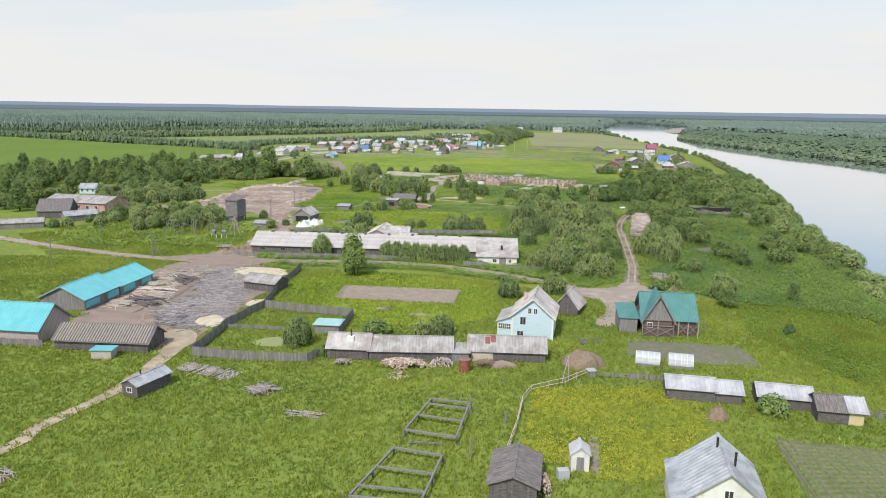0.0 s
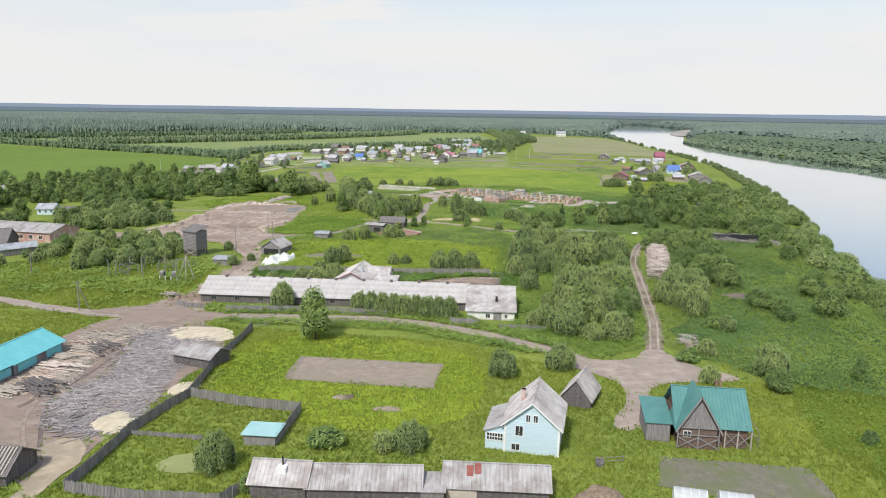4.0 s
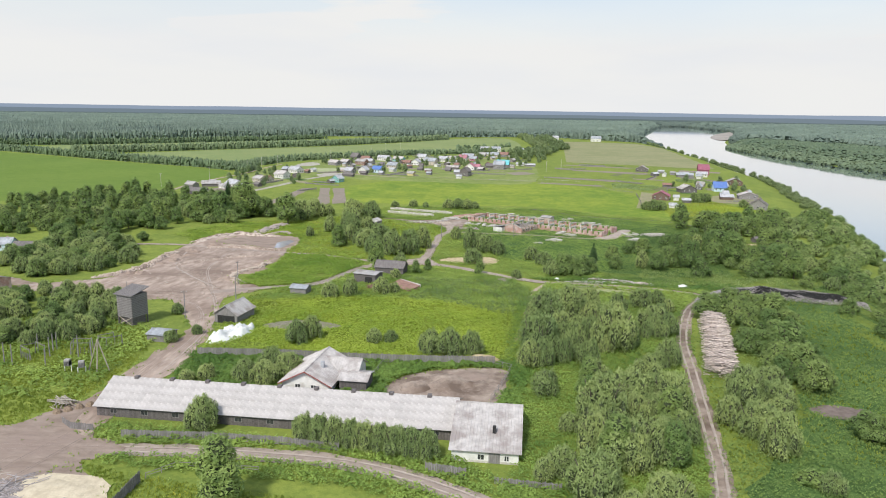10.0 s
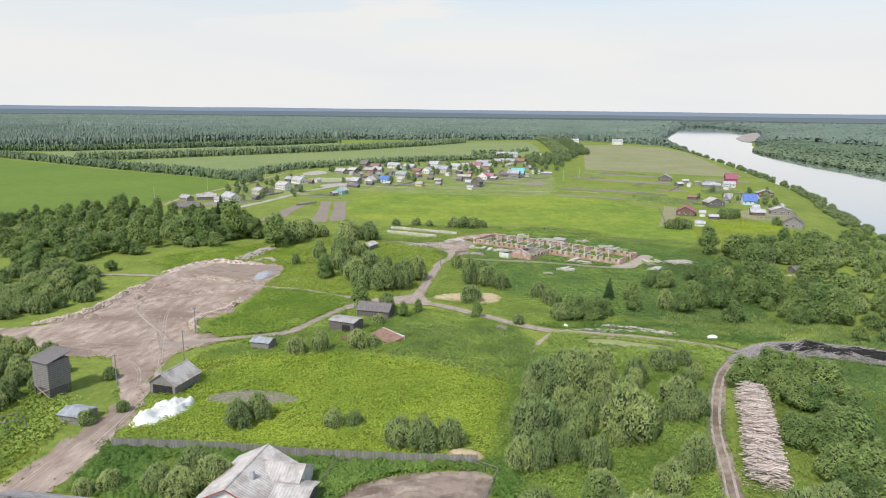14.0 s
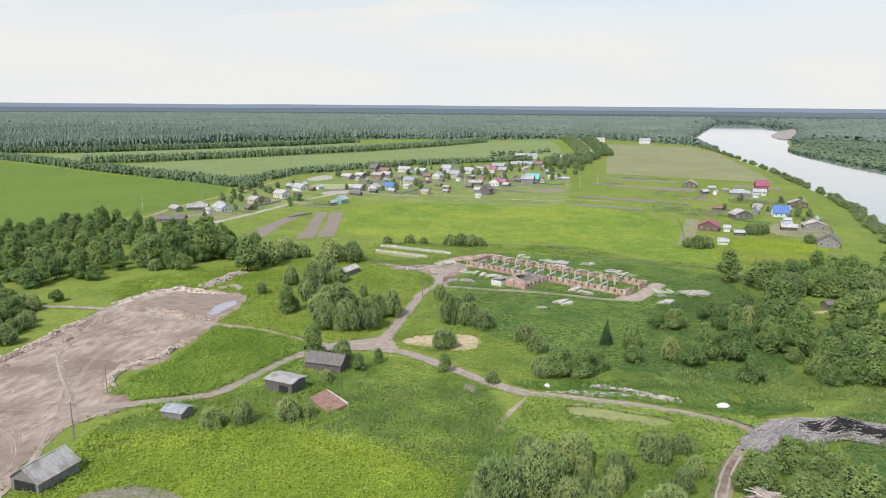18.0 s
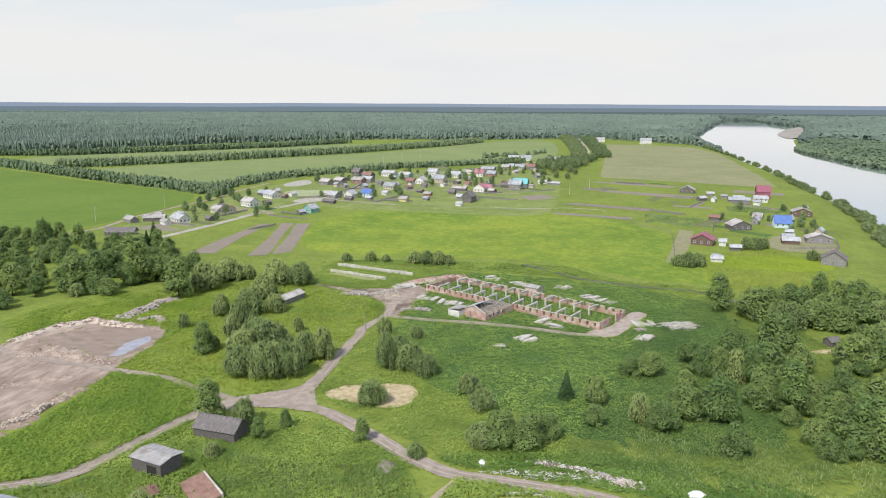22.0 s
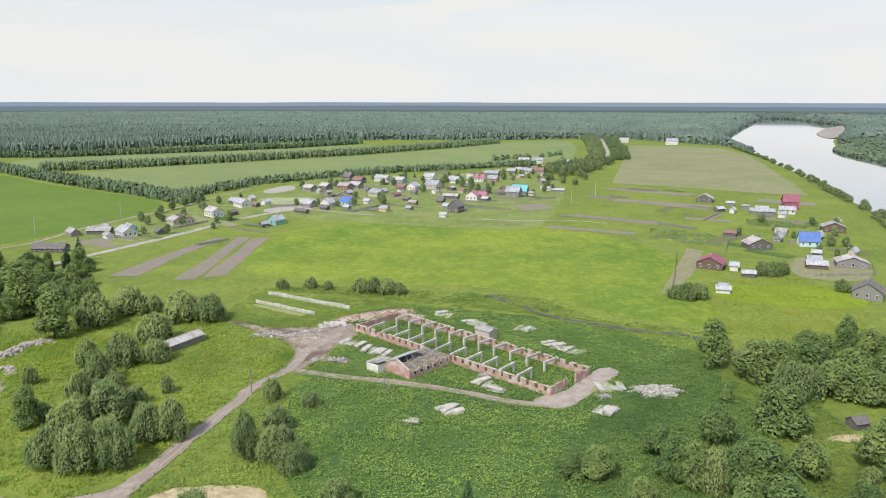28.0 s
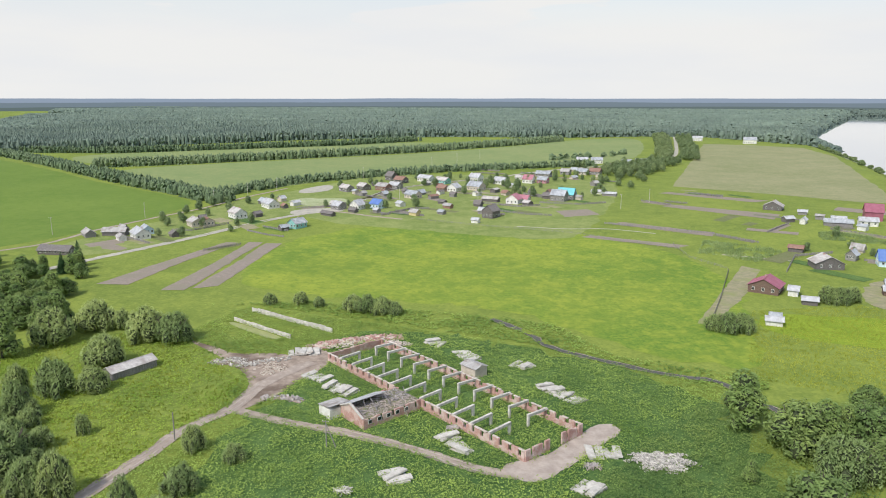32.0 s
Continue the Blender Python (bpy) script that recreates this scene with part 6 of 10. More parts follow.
def timber_crib(a, b, c, d, cross, label):
    """A low rectangle of old timbers on short posts, standing open in the grass."""
    e = thing("timber_crib", a[0], a[1], 0, label, "timber frame", "frames in the meadow")
    ox, oy = a
    A, B, C, D = (Vector((p[0] - ox, p[1] - oy, 0.9)) for p in (a, b, c, d))
    for p, q in ((A, B), (B, C), (C, D), (D, A)):
        g = Geo(); g.beam(p, q, 0.22, 0.22); part("timber", g, GREYWOOD, e)
    for t in cross:
        g = Geo(); g.beam(A.lerp(D, t), B.lerp(C, t), 0.2, 0.2); part("cross_timber", g, GREYWOOD, e)
    for t in (0, 0.5, 1):
        for p, q in ((A, D), (B, C)):
            r = p.lerp(q, t)
            g = Geo(); g.tube((r.x, r.y, -0.3), (r.x, r.y, 0.95), 0.12, 0.12, 6); part("post", g, DARKWOOD, e)


timber_crib((-0.9, 86.4), (4.0, 85.1), (2.1, 75.4), (-3.9, 77.2), (0.17, 0.55), "open rectangle of grey timbers on posts in the grass")
timber_crib((-4.9, 72.6), (0.5, 71.0), (-1.6, 61.5), (-8.6, 62.5), (0.42, 0.8), "open rectangle of grey timbers sinking in the grass")
rail_fence([(-3.4, 75.2), (0.4, 74.8)], "single low grey rail on posts", 0.5)
pole(4.0, 83.5, 2.6, "thin grey stake in the grass", False)
pole(3.6, 72.0, 2.4, "thin grey stake in the grass", False)
pole(8.3, 81.0, 1.6, "dark stake beside a pole fence", False)

# ---- long barn and its surroundings ----
BARN_A, BARN_B = Vector((-50.4, 184.2)), Vector((9.2, 180.0))
BW, BE, BR = 12.0, 2.0, 4.6
bx, by, brz, bl = span(BARN_A, BARN_B, BW)
barn = thing("cattle_barn", bx, by, brz, "very long old timber barn under pale corrugated sheets", "barn")
part("wall", wall_shell(bl, BW, BE, BR - 0.14, 0.24), DARKWOOD, barn)
for k in range(11):
    window_at(barn, "f", -bl / 2 + 3 + k * 5.4, 0.7, 1.1, 0.7, bl, BW, GREYWOOD)
for k in range(9):
    g = Geo(); a = -bl / 2 + 4 + k * 6.4
    g.box(a - 0.35, -0.4, BR - 0.1, a + 0.35, 0.4, BR + 0.35); part("ridge_vent", g, DARKWOOD, barn, "dark ridge vent box")
rise = (BR - BE) / (BW / 2)
part("roof", slope_sheet(bl + 1, -bl / 2 - 0.5, BW / 2 + 0.5, BE - 0.5 * rise, 0, BR, rib=0.4), SLATE, barn)
part("roof", slope_sheet(bl + 0.8, -bl / 2 - 0.4, -BW / 2 - 0.4, BE - 0.4 * rise - 0.1, 0, BR - 0.1, rib=0), GREYWOOD, barn, "board underlay of a roof")
rb = random.Random(8)
sw, rows_n = (bl + 1.0) / 54, 4
slen = math.hypot(BW / 2 + 0.5, (BW / 2 + 0.5) * rise) / rows_n
sg = Geo()
prof = [(sw * 1.03 * k / 12, 0.025 * (k % 2)) for k in range(13)]
sg.v = [(a, 0, o) for a, o in prof] + [(a, slen * 1.06, o) for a, o in prof]
sg.f = [(k, k + 1, 14 + k, 13 + k) for k in range(12)]
sg.m = [0] * 12
sheet_m = sg.mesh("roof_sheet", SLATE)
pitch = math.degrees(math.atan(rise))
for i in range(54):
    for j in range(rows_n):
        yy = -BW / 2 - 0.5 + j * (BW / 2 + 0.5) / rows_n
        zz = BE - 0.5 * rise + j * (BW / 2 + 0.5) * rise / rows_n
        part("roof_sheet", sheet_m, None, barn, at=pose(-bl / 2 - 0.5 + i * sw, yy, zz + 0.05 + 0.02 * ((i + j) % 2), pitch - 0.6 + rb.uniform(-0.4, 0.4), rb.uniform(-0.3, 0.3), rb.uniform(-0.4, 0.4)))
# white end block, its roof drawn down towards the road
end = house("milk_house", 14.75, 181.3, -4, 9.9, 16.0, 1.95, 4.75, WHITEWALL, SLATE, "white plastered end block of a barn", "building", 0.45, rib=0.5, shift=2.6,
            windows=[("f", -0.6, 0.5, 0.9, 0.8), ("f", 3.2, 0.5, 0.6, 0.8), ("r", -4, 0.9, 0.9, 0.9), ("r", 0, 0.9, 0.9, 0.9)], door=("f", 1.4, 1.7, 1.6, GREYWOOD))
g = Geo(); g.box(0.9, -4.4, 2.6, 1.4, -3.9, 4.1); part("chimney", g, BLACK, end, "short dark chimney")
g = Geo(); g.box(-4.5, -8.05, -0.2, 4.95, -8.0, 0.3); part("plinth", g, CONCRETE, end)
fence([(-42.5, 176.8), (-28, 177.2), (-18, 176.6), (-7.9, 175.2)], 1.3, "grey board fence before a long barn")
fence([(5.7, 170.2), (11.5, 168.9)], 1.4, "short grey board fence by the road")
fence([(15.6, 167.4), (24.7, 166.4)], 1.0, "short grey picket fence in weeds", miss=0.35)
fence([(-54.5, 181), (-52, 179), (-48, 178.6)], 1.2, "curved board fence at a sandy corner")
rail_fence([(-33, 165), (-30, 168.5), (-18, 168)], "low rail fence along a meadow", 0.8)
h2 = house("farm_house", -17.3, 202.2, 83, 12.6, 9.0, 2.3, 4.6, WHITEWALL, SLATE, "white farm house with a pale roof and red gable trim", "house", 0.6, rib=0.5, trim=RED,
           windows=[("l", 1.5, 0.9, 0.9, 1.0), ("l", -1.5, 0.9, 0.9, 1.0)])
g = Geo(); g.box(-2.2, -2.0, 3.0, -1.6, -1.4, 4.9); part("chimney", g, TINGREY, h2, "metal-capped chimney")
house("farm_annex", -9.6, 200.2, -5, 5.0, 5.0, 2.3, 2.9, DARKWOOD, SLATE, "low dark annex with a pale roof", "shed", 0.4, rib=0.5, boards=0.22)
house("farm_wing", -12.8, 204.4, -6, 7.0, 7.0, 2.3, 4.2, WHITEWALL, SLATE, "rear wing of a farm house with a pale roof", "building", 0.4, rib=0.5)
fence([(-45.3, 214), (-28, 214.6), (-9.6, 213.6), (4, 213.8), (16.4, 214.5)], 1.8, "long grey board fence behind a cattle pen")
rail_fence([(16.2, 214), (19.8, 211.6), (17.6, 203), (15.4, 195.5)], "pole rails at the side of a pen", 1.2)
rail_fence([(-9, 201.5), (-7, 206), (-6, 213)], "pole rails at the side of a pen", 1.2)
heap("manure_heap", 11.0, 207.5, 4.5, 3.2, 0.6, DARKDIRT, "low brown heap in a cattle pen", "manure heap", 12, 21)
heap("clay_heap", 14.2, 217.0, 3.4, 2.6, 1.0, SAND, "pale dug-earth heap by a fence", "earth heap", 0, 22)

# wooden tower
tw = thing("timber_tower", -69.2, 234.8, -22, "tall square tower of grey timber on open legs", "tower")
g = Geo(); g.box(-2.3, -2.3, 2.0, 2.3, 2.3, 7.4); part("cabin", g, DARKWOOD, tw)
for k in range(13):
    z = 2.05 + k * 0.41
    for s in (-1, 1):
        g = Geo(); g.box(-2.36, s * 2.33 - 0.04, z, 2.36, s * 2.33 + 0.05, z + 0.29); part("board", g, GREYWOOD, tw)
        g = Geo(); g.box(s * 2.37 - 0.04, -2.28, z + 0.02, s * 2.37 + 0.05, 2.28, z + 0.31); part("board", g, GREYWOOD, tw)
g = Geo(); g.solid([(-2.8, -2.8, 7.3), (2.8, -2.8, 7.3), (2.8, 2.8, 8.6), (-2.8, 2.8, 8.6)], [(-2.8, -2.8, 7.42), (2.8, -2.8, 7.42), (2.8, 2.8, 8.72), (-2.8, 2.8, 8.72)])
part("roof", g, DARKSLATE, tw)
for k in range(12):
    g = Geo(); a = -2.75 + 0.5 * k
    g.beam((a, -2.8, 7.45), (a, 2.8, 8.75), 0.22, 0.05); part("roof_board", g, GREYWOOD, tw)
for a in (-2.2, 2.2):
    for b in (-2.2, 2.2):
        g = Geo(); g.beam((a, b, -0.4), (a, b, 2.1), 0.28, 0.28); part("leg", g, DARKWOOD, tw)
for a in (-1, 1):
    g = Geo(); g.beam((-2.2 * a, -2.3, 0.1), (2.2 * a, -2.3, 2.1), 0.1, 0.14); part("brace", g, PLANKWOOD, tw)
g = Geo(); g.box(-1.9, -1.9, 0, 1.9, 1.9, 2.0); part("base_wall", g, DARKWOOD, tw)
g = Geo(); g.tube((-1.5, 0, 8), (-1.5, 0, 10), 0.05, 0.05, 5); part("mast", g, GREYWOOD, tw)
sd = house("open_shed", -46.6, 240.5, 78, 8.0, 6.0, 2.3, 4.3, GREYWOOD, OLDSLATE, "grey plank shed with an open front", "shed", 0.4, boards=0.22, rib=0.4, split=True)
# black panel on the solid gable imitates the dark inside of an open front
g = Geo(); g.box(-4.06, -2.4, 0, -4.03, 2.2, 1.9); part("opening_shade", g, BLACK, sd, "black panel painting the shade of an open front")
se = house("small_hut", -57.3, 224.0, -10, 4.6, 4.4, 1.6, 2.2, GREYWOOD, TINGREY, "small grey hut with a nearly flat roof", "hut", 0.3, boards=0.22, split=True)
heap("white_sheeting", -43.0, 228.0, 3.2, 7.4, 1.3, PLASTIC, "long low heap covered with crumpled white plastic sheeting", "heap", -24, 30, 1.6, 3.5)
pole(-58.6, 239.5, 7.0)
pole(-51.2, 254.6, 7.5)
e = thing("pole_tripod", -60.6, 203.5, 0, "A-frame of three pale wooden poles", "pole")
for a, b in ((-2.2, 0), (1.8, 0.6), (0.1, -1.0)):
    g = Geo(); g.tube((a, b, -0.2), (0.1, 0, 6.6), 0.13, 0.09, 6); part("pole_leg", g, PLANKWOOD, e)
for k, (x, y) in enumerate(((-66.5, 203.0), (-63.4, 202.4))):
    e = thing("transformer_tank", x, y, 20 * k, "grey transformer on a stand of posts", "transformer")
    g = Geo(); g.box(-0.5, -0.4, 1.2, 0.5, 0.4, 2.5); part("tank", g, OLDSLATE, e)
    g = Geo()
    for q in range(5):
        g.box(-0.46 + q * 0.22, -0.55, 1.3, -0.38 + q * 0.22, 0.55, 2.2)
    part("fins", g, GREYWOOD, e)
    for a in (-0.7, 0.7):
        g = Geo(); g.tube((a, 0, -0.2), (a, 0, 1.3), 0.1, 0.1, 6); part("post", g, WHITE, e)
for k in range(9):
    rr = random.Random(90 + k)
    pole(-74 + rr.uniform(-9, 10), 208 + rr.uniform(-4, 8), rr.uniform(3.0, 5.0), "thin grey post of a derelict yard", False)
for x, y, rz in ((-70, 214, 20), (-78, 210, -30), (-66, 218, 60)):
    e = thing("derelict_frame", x, y, rz, "leaning grey timber frame of a collapsed shed", "timber frame")
    for a, b in ((-2, -1.4), (2, -1.4), (-2, 1.4), (2, 1.4)):
        g = Geo(); g.beam((a, b, -0.2), (a * 0.85, b * 1.1, 2.6), 0.12, 0.12); part("post", g, GREYWOOD, e)
    for a, b, c, d in ((-2, -1.4, 2, -1.4), (-2, 1.4, 2, 1.4), (-2, -1.4, -2, 1.4)):
        g = Geo(); g.beam((a * 0.85, b * 1.1, 2.6), (c * 0.85, d * 1.1, 2.3), 0.1, 0.12); part("rail", g, GREYWOOD, e)
    for k in range(5):
        g = Geo(); g.beam((-1.7 + k * 0.8, -1.5, 0), (-1.5 + k * 0.8, -1.6, 1.5), 0.2, 0.03); part("board", g, GREYWOOD, e)
stick_pile("scrap_pile", -58.5, 188, 60, 4, 5, 0.9, 40, 3.0, 0.07, PLANKWOOD, "leaning heap of grey boards", "scrap boards", 51, 30, square=True)
for k in range(6):
    rr = random.Random(120 + k)
    heap("earth_clod", -57.5 + k * 1.3, 184.5 + k * 1.1, 0.9, 0.8, 0.9, HAY, "brown clod of rotten hay by a track", "hay heap", 0, 40 + k)
for k in range(11):
    t = (k + 0.5) / 11
    stick_pile("log_stack", 61.3 + 10.2 * t, 211.5 + 38 * t, 75 + random.Random(k).uniform(-9, 9), 4.2, 3.6, 3.0, 170, 4.0, 0.085, LOGWOOD, "stack of peeled pale logs beside a lane", "logs", 61 + k * 100, 27, "stuff")
stick_pile("rubble_heap", 51.5, 161, -20, 4.5, 9, 0.6, 150, 1.4, 0.12, CHIPS, "heap of grey rubble and boards", "rubble", 62, 80, "stuff")


def slab_ridge(line, half, h, n, seed, label):
    """A long crescent heap of sawmill slabs that lie down both its sides; burnt black along the low front."""
    rnd = random.Random(seed)
    e = thing("slab_heap", line[0][0], line[0][1], 0, label, "sawmill waste")
    ox, oy, oz = e.matrix_basis.translation
    P = [Vector(q) for q in line]

    def at(t):
        k = min(len(P) - 2, int(t * (len(P) - 1)))
        u = t * (len(P) - 1) - k
        d = (P[k + 1] - P[k]).normalized()
        return P[k].lerp(P[k + 1], u), Vector((d.y, -d.x))

    def height(t, s):
        lump = 0.8 + 0.45 * noise.noise((t * 7 + seed, s * 1.2, 2.0))
        return h * lump * max(0.0, 1 - abs(s) ** 1.35) * min(1.0, 0.35 + 4 * min(t, 1 - t))

    def spot(t, s, up=0.0):
        c, nn = at(min(0.999, max(0.0, t)))
        w = half * (0.75 + 0.3 * noise.noise((t * 5, seed, 1.0)))
        q = c + nn * s * w
        return (q.x - ox, q.y - oy, H(q.x, q.y) - oz + height(t, max(-1, min(1, s))) + up)

    gs, gd, gc = Geo(), Geo(), Geo()
    for k in range(n):
        t, s = rnd.random(), rnd.uniform(-1, 1.05)
        d = 2.2 / half * rnd.uniform(0.5, 1.0)
        sk = rnd.gauss(0, 0.035)
        p, q = spot(t - sk, s + d / 2, 0.1 + rnd.random() * 0.3), spot(t + sk, s - d / 2, 0.1 + rnd.random() * 0.35)
        burnt = 0.0 < s < 0.7 and t > 0.33 and noise.noise((t * 9, s * 1.5, 5)) > -0.12
        (gd if burnt else gs).beam(p, q, rnd.uniform(0.12, 0.26), 0.05)
    m = 30
    for i in range(m):
        for j in range(12):
            gc.face([spot(a, -1 + b / 6) for a, b in ((i / m, j), (i / m, j + 1), ((i + 1) / m, j + 1), ((i + 1) / m, j))])
    part("slab_layer", gs, SLABS, e, "silver-grey weathered slabs")["kind"] = "stuff"
    part("burnt_layer", gd, BLACK, e, "charred black slabs")["kind"] = "stuff"
    part("core", gc, DARKWOOD, e)
    return e


slab_ridge([(77, 266), (81, 274), (87, 279), (95, 280.5), (104, 278), (113, 274.5), (121, 272)], 6.4, 2.5, 3200, 71, "huge crescent heap of grey sawmill slabs, charred along its foot")
stick_pile("trash_strip", 52, 293, 0, 34, 3.0, 0.25, 260, 1.0, 0.1, CONCRETE, "strip of rubbish beside a dirt road", "rubbish", 81, 80, "stuff")
stick_pile("plank_heap", 63.5, 291.6, 0, 5, 2.4, 0.6, 60, 2.0, 0.06, LOGWOOD, "heap of pale planks beside a road", "planks", 82, 60, piece="plank")
heap("white_bag", 75.4, 289.8, 1.9, 1.4, 0.8, PLASTIC, "white torn sheeting by the road", "sheeting", 0, 83)
heap("white_bag", 37.8, 296.0, 0.9, 1.2, 0.8, PLASTIC, "white torn sheeting by the road", "sheeting", 0, 84)
heap("brush_heap", 20.5, 291.5, 2.2, 3.4, 0.8, MOSS, "grey brown brush heap by a path", "brush", 20, 85)

heap("earth_mound", 7.0, 203.0, 8.5, 5.6, 1.0, DIRT, "broad low mound of dug brown earth in a pen", "earth heap", 15, 61, 0.8, 1.6)
heap("earth_mound", 1.5, 201, 3.6, 3.0, 0.8, DIRT, "small mound of dug earth in a pen", "earth heap", 40, 62, 0.4)

# ---- sheds at the crossroads ----
sb = house("flat_shed", -20.7, 285.0, -18, 7.2, 5.0, 2.9, 3.3, DARKWOOD, OLDSLATE, "dark shed with a flat board roof and an open door", "shed", 0.35, boards=0.25, split=True)
# no hole in the wall: a black panel paints the doorway's shade
g = Geo(); g.box(0.2, -2.56, 0, 2.6, -2.53, 2.1); part("opening_shade", g, BLACK, sb, "black panel painting the shade of an open doorway")
house("slate_shed", -15.6, 300.6, -10, 9.4, 5.2, 2.3, 4.0, DARKWOOD, DARKSLATE, "old shed under a patchy slate roof", "shed", 0.35, boards=0.25, rib=0.5, split=True)
house("small_hut", -37.0, 267.0, -10, 4.6, 3.8, 1.9, 2.5, GREYWOOD, TINGREY, "small grey hut with a tin roof", "hut", 0.3, boards=0.22, split=True)
e = thing("brick_ruin_low", -8.8, 277.6, -45, "sunken brick slab ruin in weeds", "ruin")
g = Geo(); g.solid([(-4.5, -2.2, -0.3), (4.5, -2.2, -0.3), (4.5, 2.2, -0.3), (-4.5, 2.2, -0.3)], [(-4.5, -2.2, 0.6), (4.5, -2.2, 0.4), (4.5, 2.2, 1.3), (-4.5, 2.2, 1.5)]); part("brick_slab", g, RUSTROOF, e, "rust-brown brick slab")
g = Geo(); g.box(-4.6, 2.1, 0, 4.6, 2.4, 1.55); part("coping", g, CONCRETE, e)
stick_pile("scrap_pile", -17.5, 276, 20, 5, 5, 0.8, 60, 2.0, 0.1, RUSTROOF, "heap of rusty scrap in bushes", "scrap", 91, 60)
pole(-58, 276, 7.0)
for k in range(34):
    rr = random.Random(200 + k)
    t = rr.random()
    x, y = ((-96 + rr.uniform(-3, 3) + 4 * t, 282 + 70 * t) if k % 2 else (-60 + rr.uniform(-3, 3) - 3 * (1 - t), 282 + 40 * t))
    heap("earth_ridge", x, y, rr.uniform(1.2, 3.0), rr.uniform(1.5, 3.5), rr.uniform(0.3, 0.9), PINKDIRT, "ridge of bulldozed earth and roots", "earth heap", rr.uniform(0, 180), 200 + k, 0.5)


def berm(name, line, width, h, n, size, materials, label, category, seed):
    """A low uneven bank of earth along a line, strewn with lumps and stones."""
    rnd = random.Random(seed)
    P = [Vector(q) for q in line]
    ox, oy = line[0]
    e = thing(name, ox, oy, 0, label, category)
    oz = H(ox, oy)

    def at(t, s):
        k = min(len(P) - 2, int(t * (len(P) - 1)))
        u = t * (len(P) - 1) - k
        d = (P[k + 1] - P[k]).normalized()
        q = P[k].lerp(P[k + 1], u) + Vector((-d.y, d.x)) * s * width / 2 * (0.8 + 0.5 * noise.noise((t * 9 + seed, 1, 0)))
        lump = max(0.0, 0.75 + 0.7 * noise.noise((q.x * 0.35, q.y * 0.35, seed)))
        return Vector((q.x - ox, q.y - oy, H(q.x, q.y) - oz + 0.06 + h * lump * max(0, 1 - s * s) * min(1, 6 * t, 6 * (1 - t))))

    nl = max(8, int(sum((b - a).length for a, b in zip(P, P[1:])) / 1.2))
    g = Geo()
    g.v = [at(min(0.999, i / nl), j / 3 - 1) for i in range(nl + 1) for j in range(7)]
    g.v = [tuple(q) for q in g.v]
    g.f = [(i * 7 + j, i * 7 + j + 1, i * 7 + 8 + j, i * 7 + 7 + j) for i in range(nl) for j in range(6)]
    g.m = [0] * len(g.f)
    part("bank", g, materials[0], e)
    g = Geo()
    for k in range(n):
        c = at(rnd.uniform(0, 0.999), rnd.uniform(-1, 1)) + Vector((0, 0, 0.05))
        z = size * rnd.uniform(0.4, 1.5)
        r1, r2 = Vector((rnd.gauss(0, 1), rnd.gauss(0, 1), rnd.gauss(0, 0.5))).normalized(), Vector((rnd.gauss(0, 1), rnd.gauss(0, 1), rnd.gauss(0, 0.5))).normalized()
        g.beam(c - r1 * z, c + r1 * z, z * rnd.uniform(0.7, 1.4), z * rnd.uniform(0.5, 1.0))
    part("loose_earth", g, materials[1], e)["kind"] = "stuff"
    return e


berm("earth_bank", [(-57, 277), (-63, 284), (-64, 291), (-60, 302), (-60, 316)], 3.0, 0.9, 420, 0.28, (PINKDIRT, PALEDIRT), "low bank of pale earth lumps and rubble", "earth bank", 21)
berm("earth_bank", [(-104, 279), (-98, 286), (-97, 300), (-99, 316), (-100, 330)], 4.0, 1.1, 420, 0.28, (PINKDIRT, PALEDIRT), "low bank of pale earth lumps and rubble", "earth bank", 22)
berm("earth_bank", [(-101, 348), (-97, 362), (-90, 369), (-80, 367), (-70, 366)], 5.0, 1.3, 260, 0.26, (PALEDIRT, PINKDIRT), "bulldozed bank of pale sandy earth", "earth bank", 23)
berm("earth_bank", [(-92, 337), (-82, 341), (-72, 339), (-62, 336)], 3.4, 0.7, 160, 0.22, (PINKDIRT, PALEDIRT), "low bulldozed ridge of sandy earth", "earth bank", 24)
berm("earth_bank", [(-90, 300), (-84, 312), (-74, 322), (-66, 326)], 3.0, 0.4, 80, 0.2, (PINKDIRT, PALEDIRT), "low bulldozed ridge of sandy earth", "earth bank", 25)
berm("rubble_bank", [(-83, 372), (-80, 382), (-80, 392), (-75, 396)], 6.0, 1.0, 330, 0.4, (LUSH, PINKWALL), "heap of reddish brick rubble and earth in the grass", "rubble", 26)
berm("rubble_bank", [(-76, 372), (-72, 376), (-68, 372)], 3.0, 0.6, 140, 0.35, (LUSH, PINKWALL), "heap of pale rubble in the grass", "rubble", 27)
berm("roadside_litter", [(46, 298.5), (54, 296.5), (60, 294), (67, 291)], 2.6, 0.5, 200, 0.24, (DIRT, RUBBLE), "strip of rubble and rubbish along a road", "rubbish", 28)
house("long_low_shed", -37.2, 400.0, 71, 12, 4.4, 2.0, 3.0, GREYWOOD, SLATE, "long low shed with a pale roof in bushes", "shed", 0.3, boards=0.25, rib=0.6)
house("small_hut", 131.2, 379.4, 25, 3.4, 3.0, 1.6, 2.5, DARKWOOD, DARKSLATE, "small dark hut among trees", "hut", 0.3, boards=0.22)

# ---- brick ruin ----
RL, RW, RH = 69.7, 17.2, 2.3
MORTAR = mat("crumbling_mortar", (0.48, 0.4, 0.36), (0.66, 0.58, 0.54), 2.0, 0.95, 0.4)
ruin = thing("brick_barn_ruin", 41.6, 409.6, -32.5, "roofless brick cattle barn in ruins with bare concrete frames", "ruin")


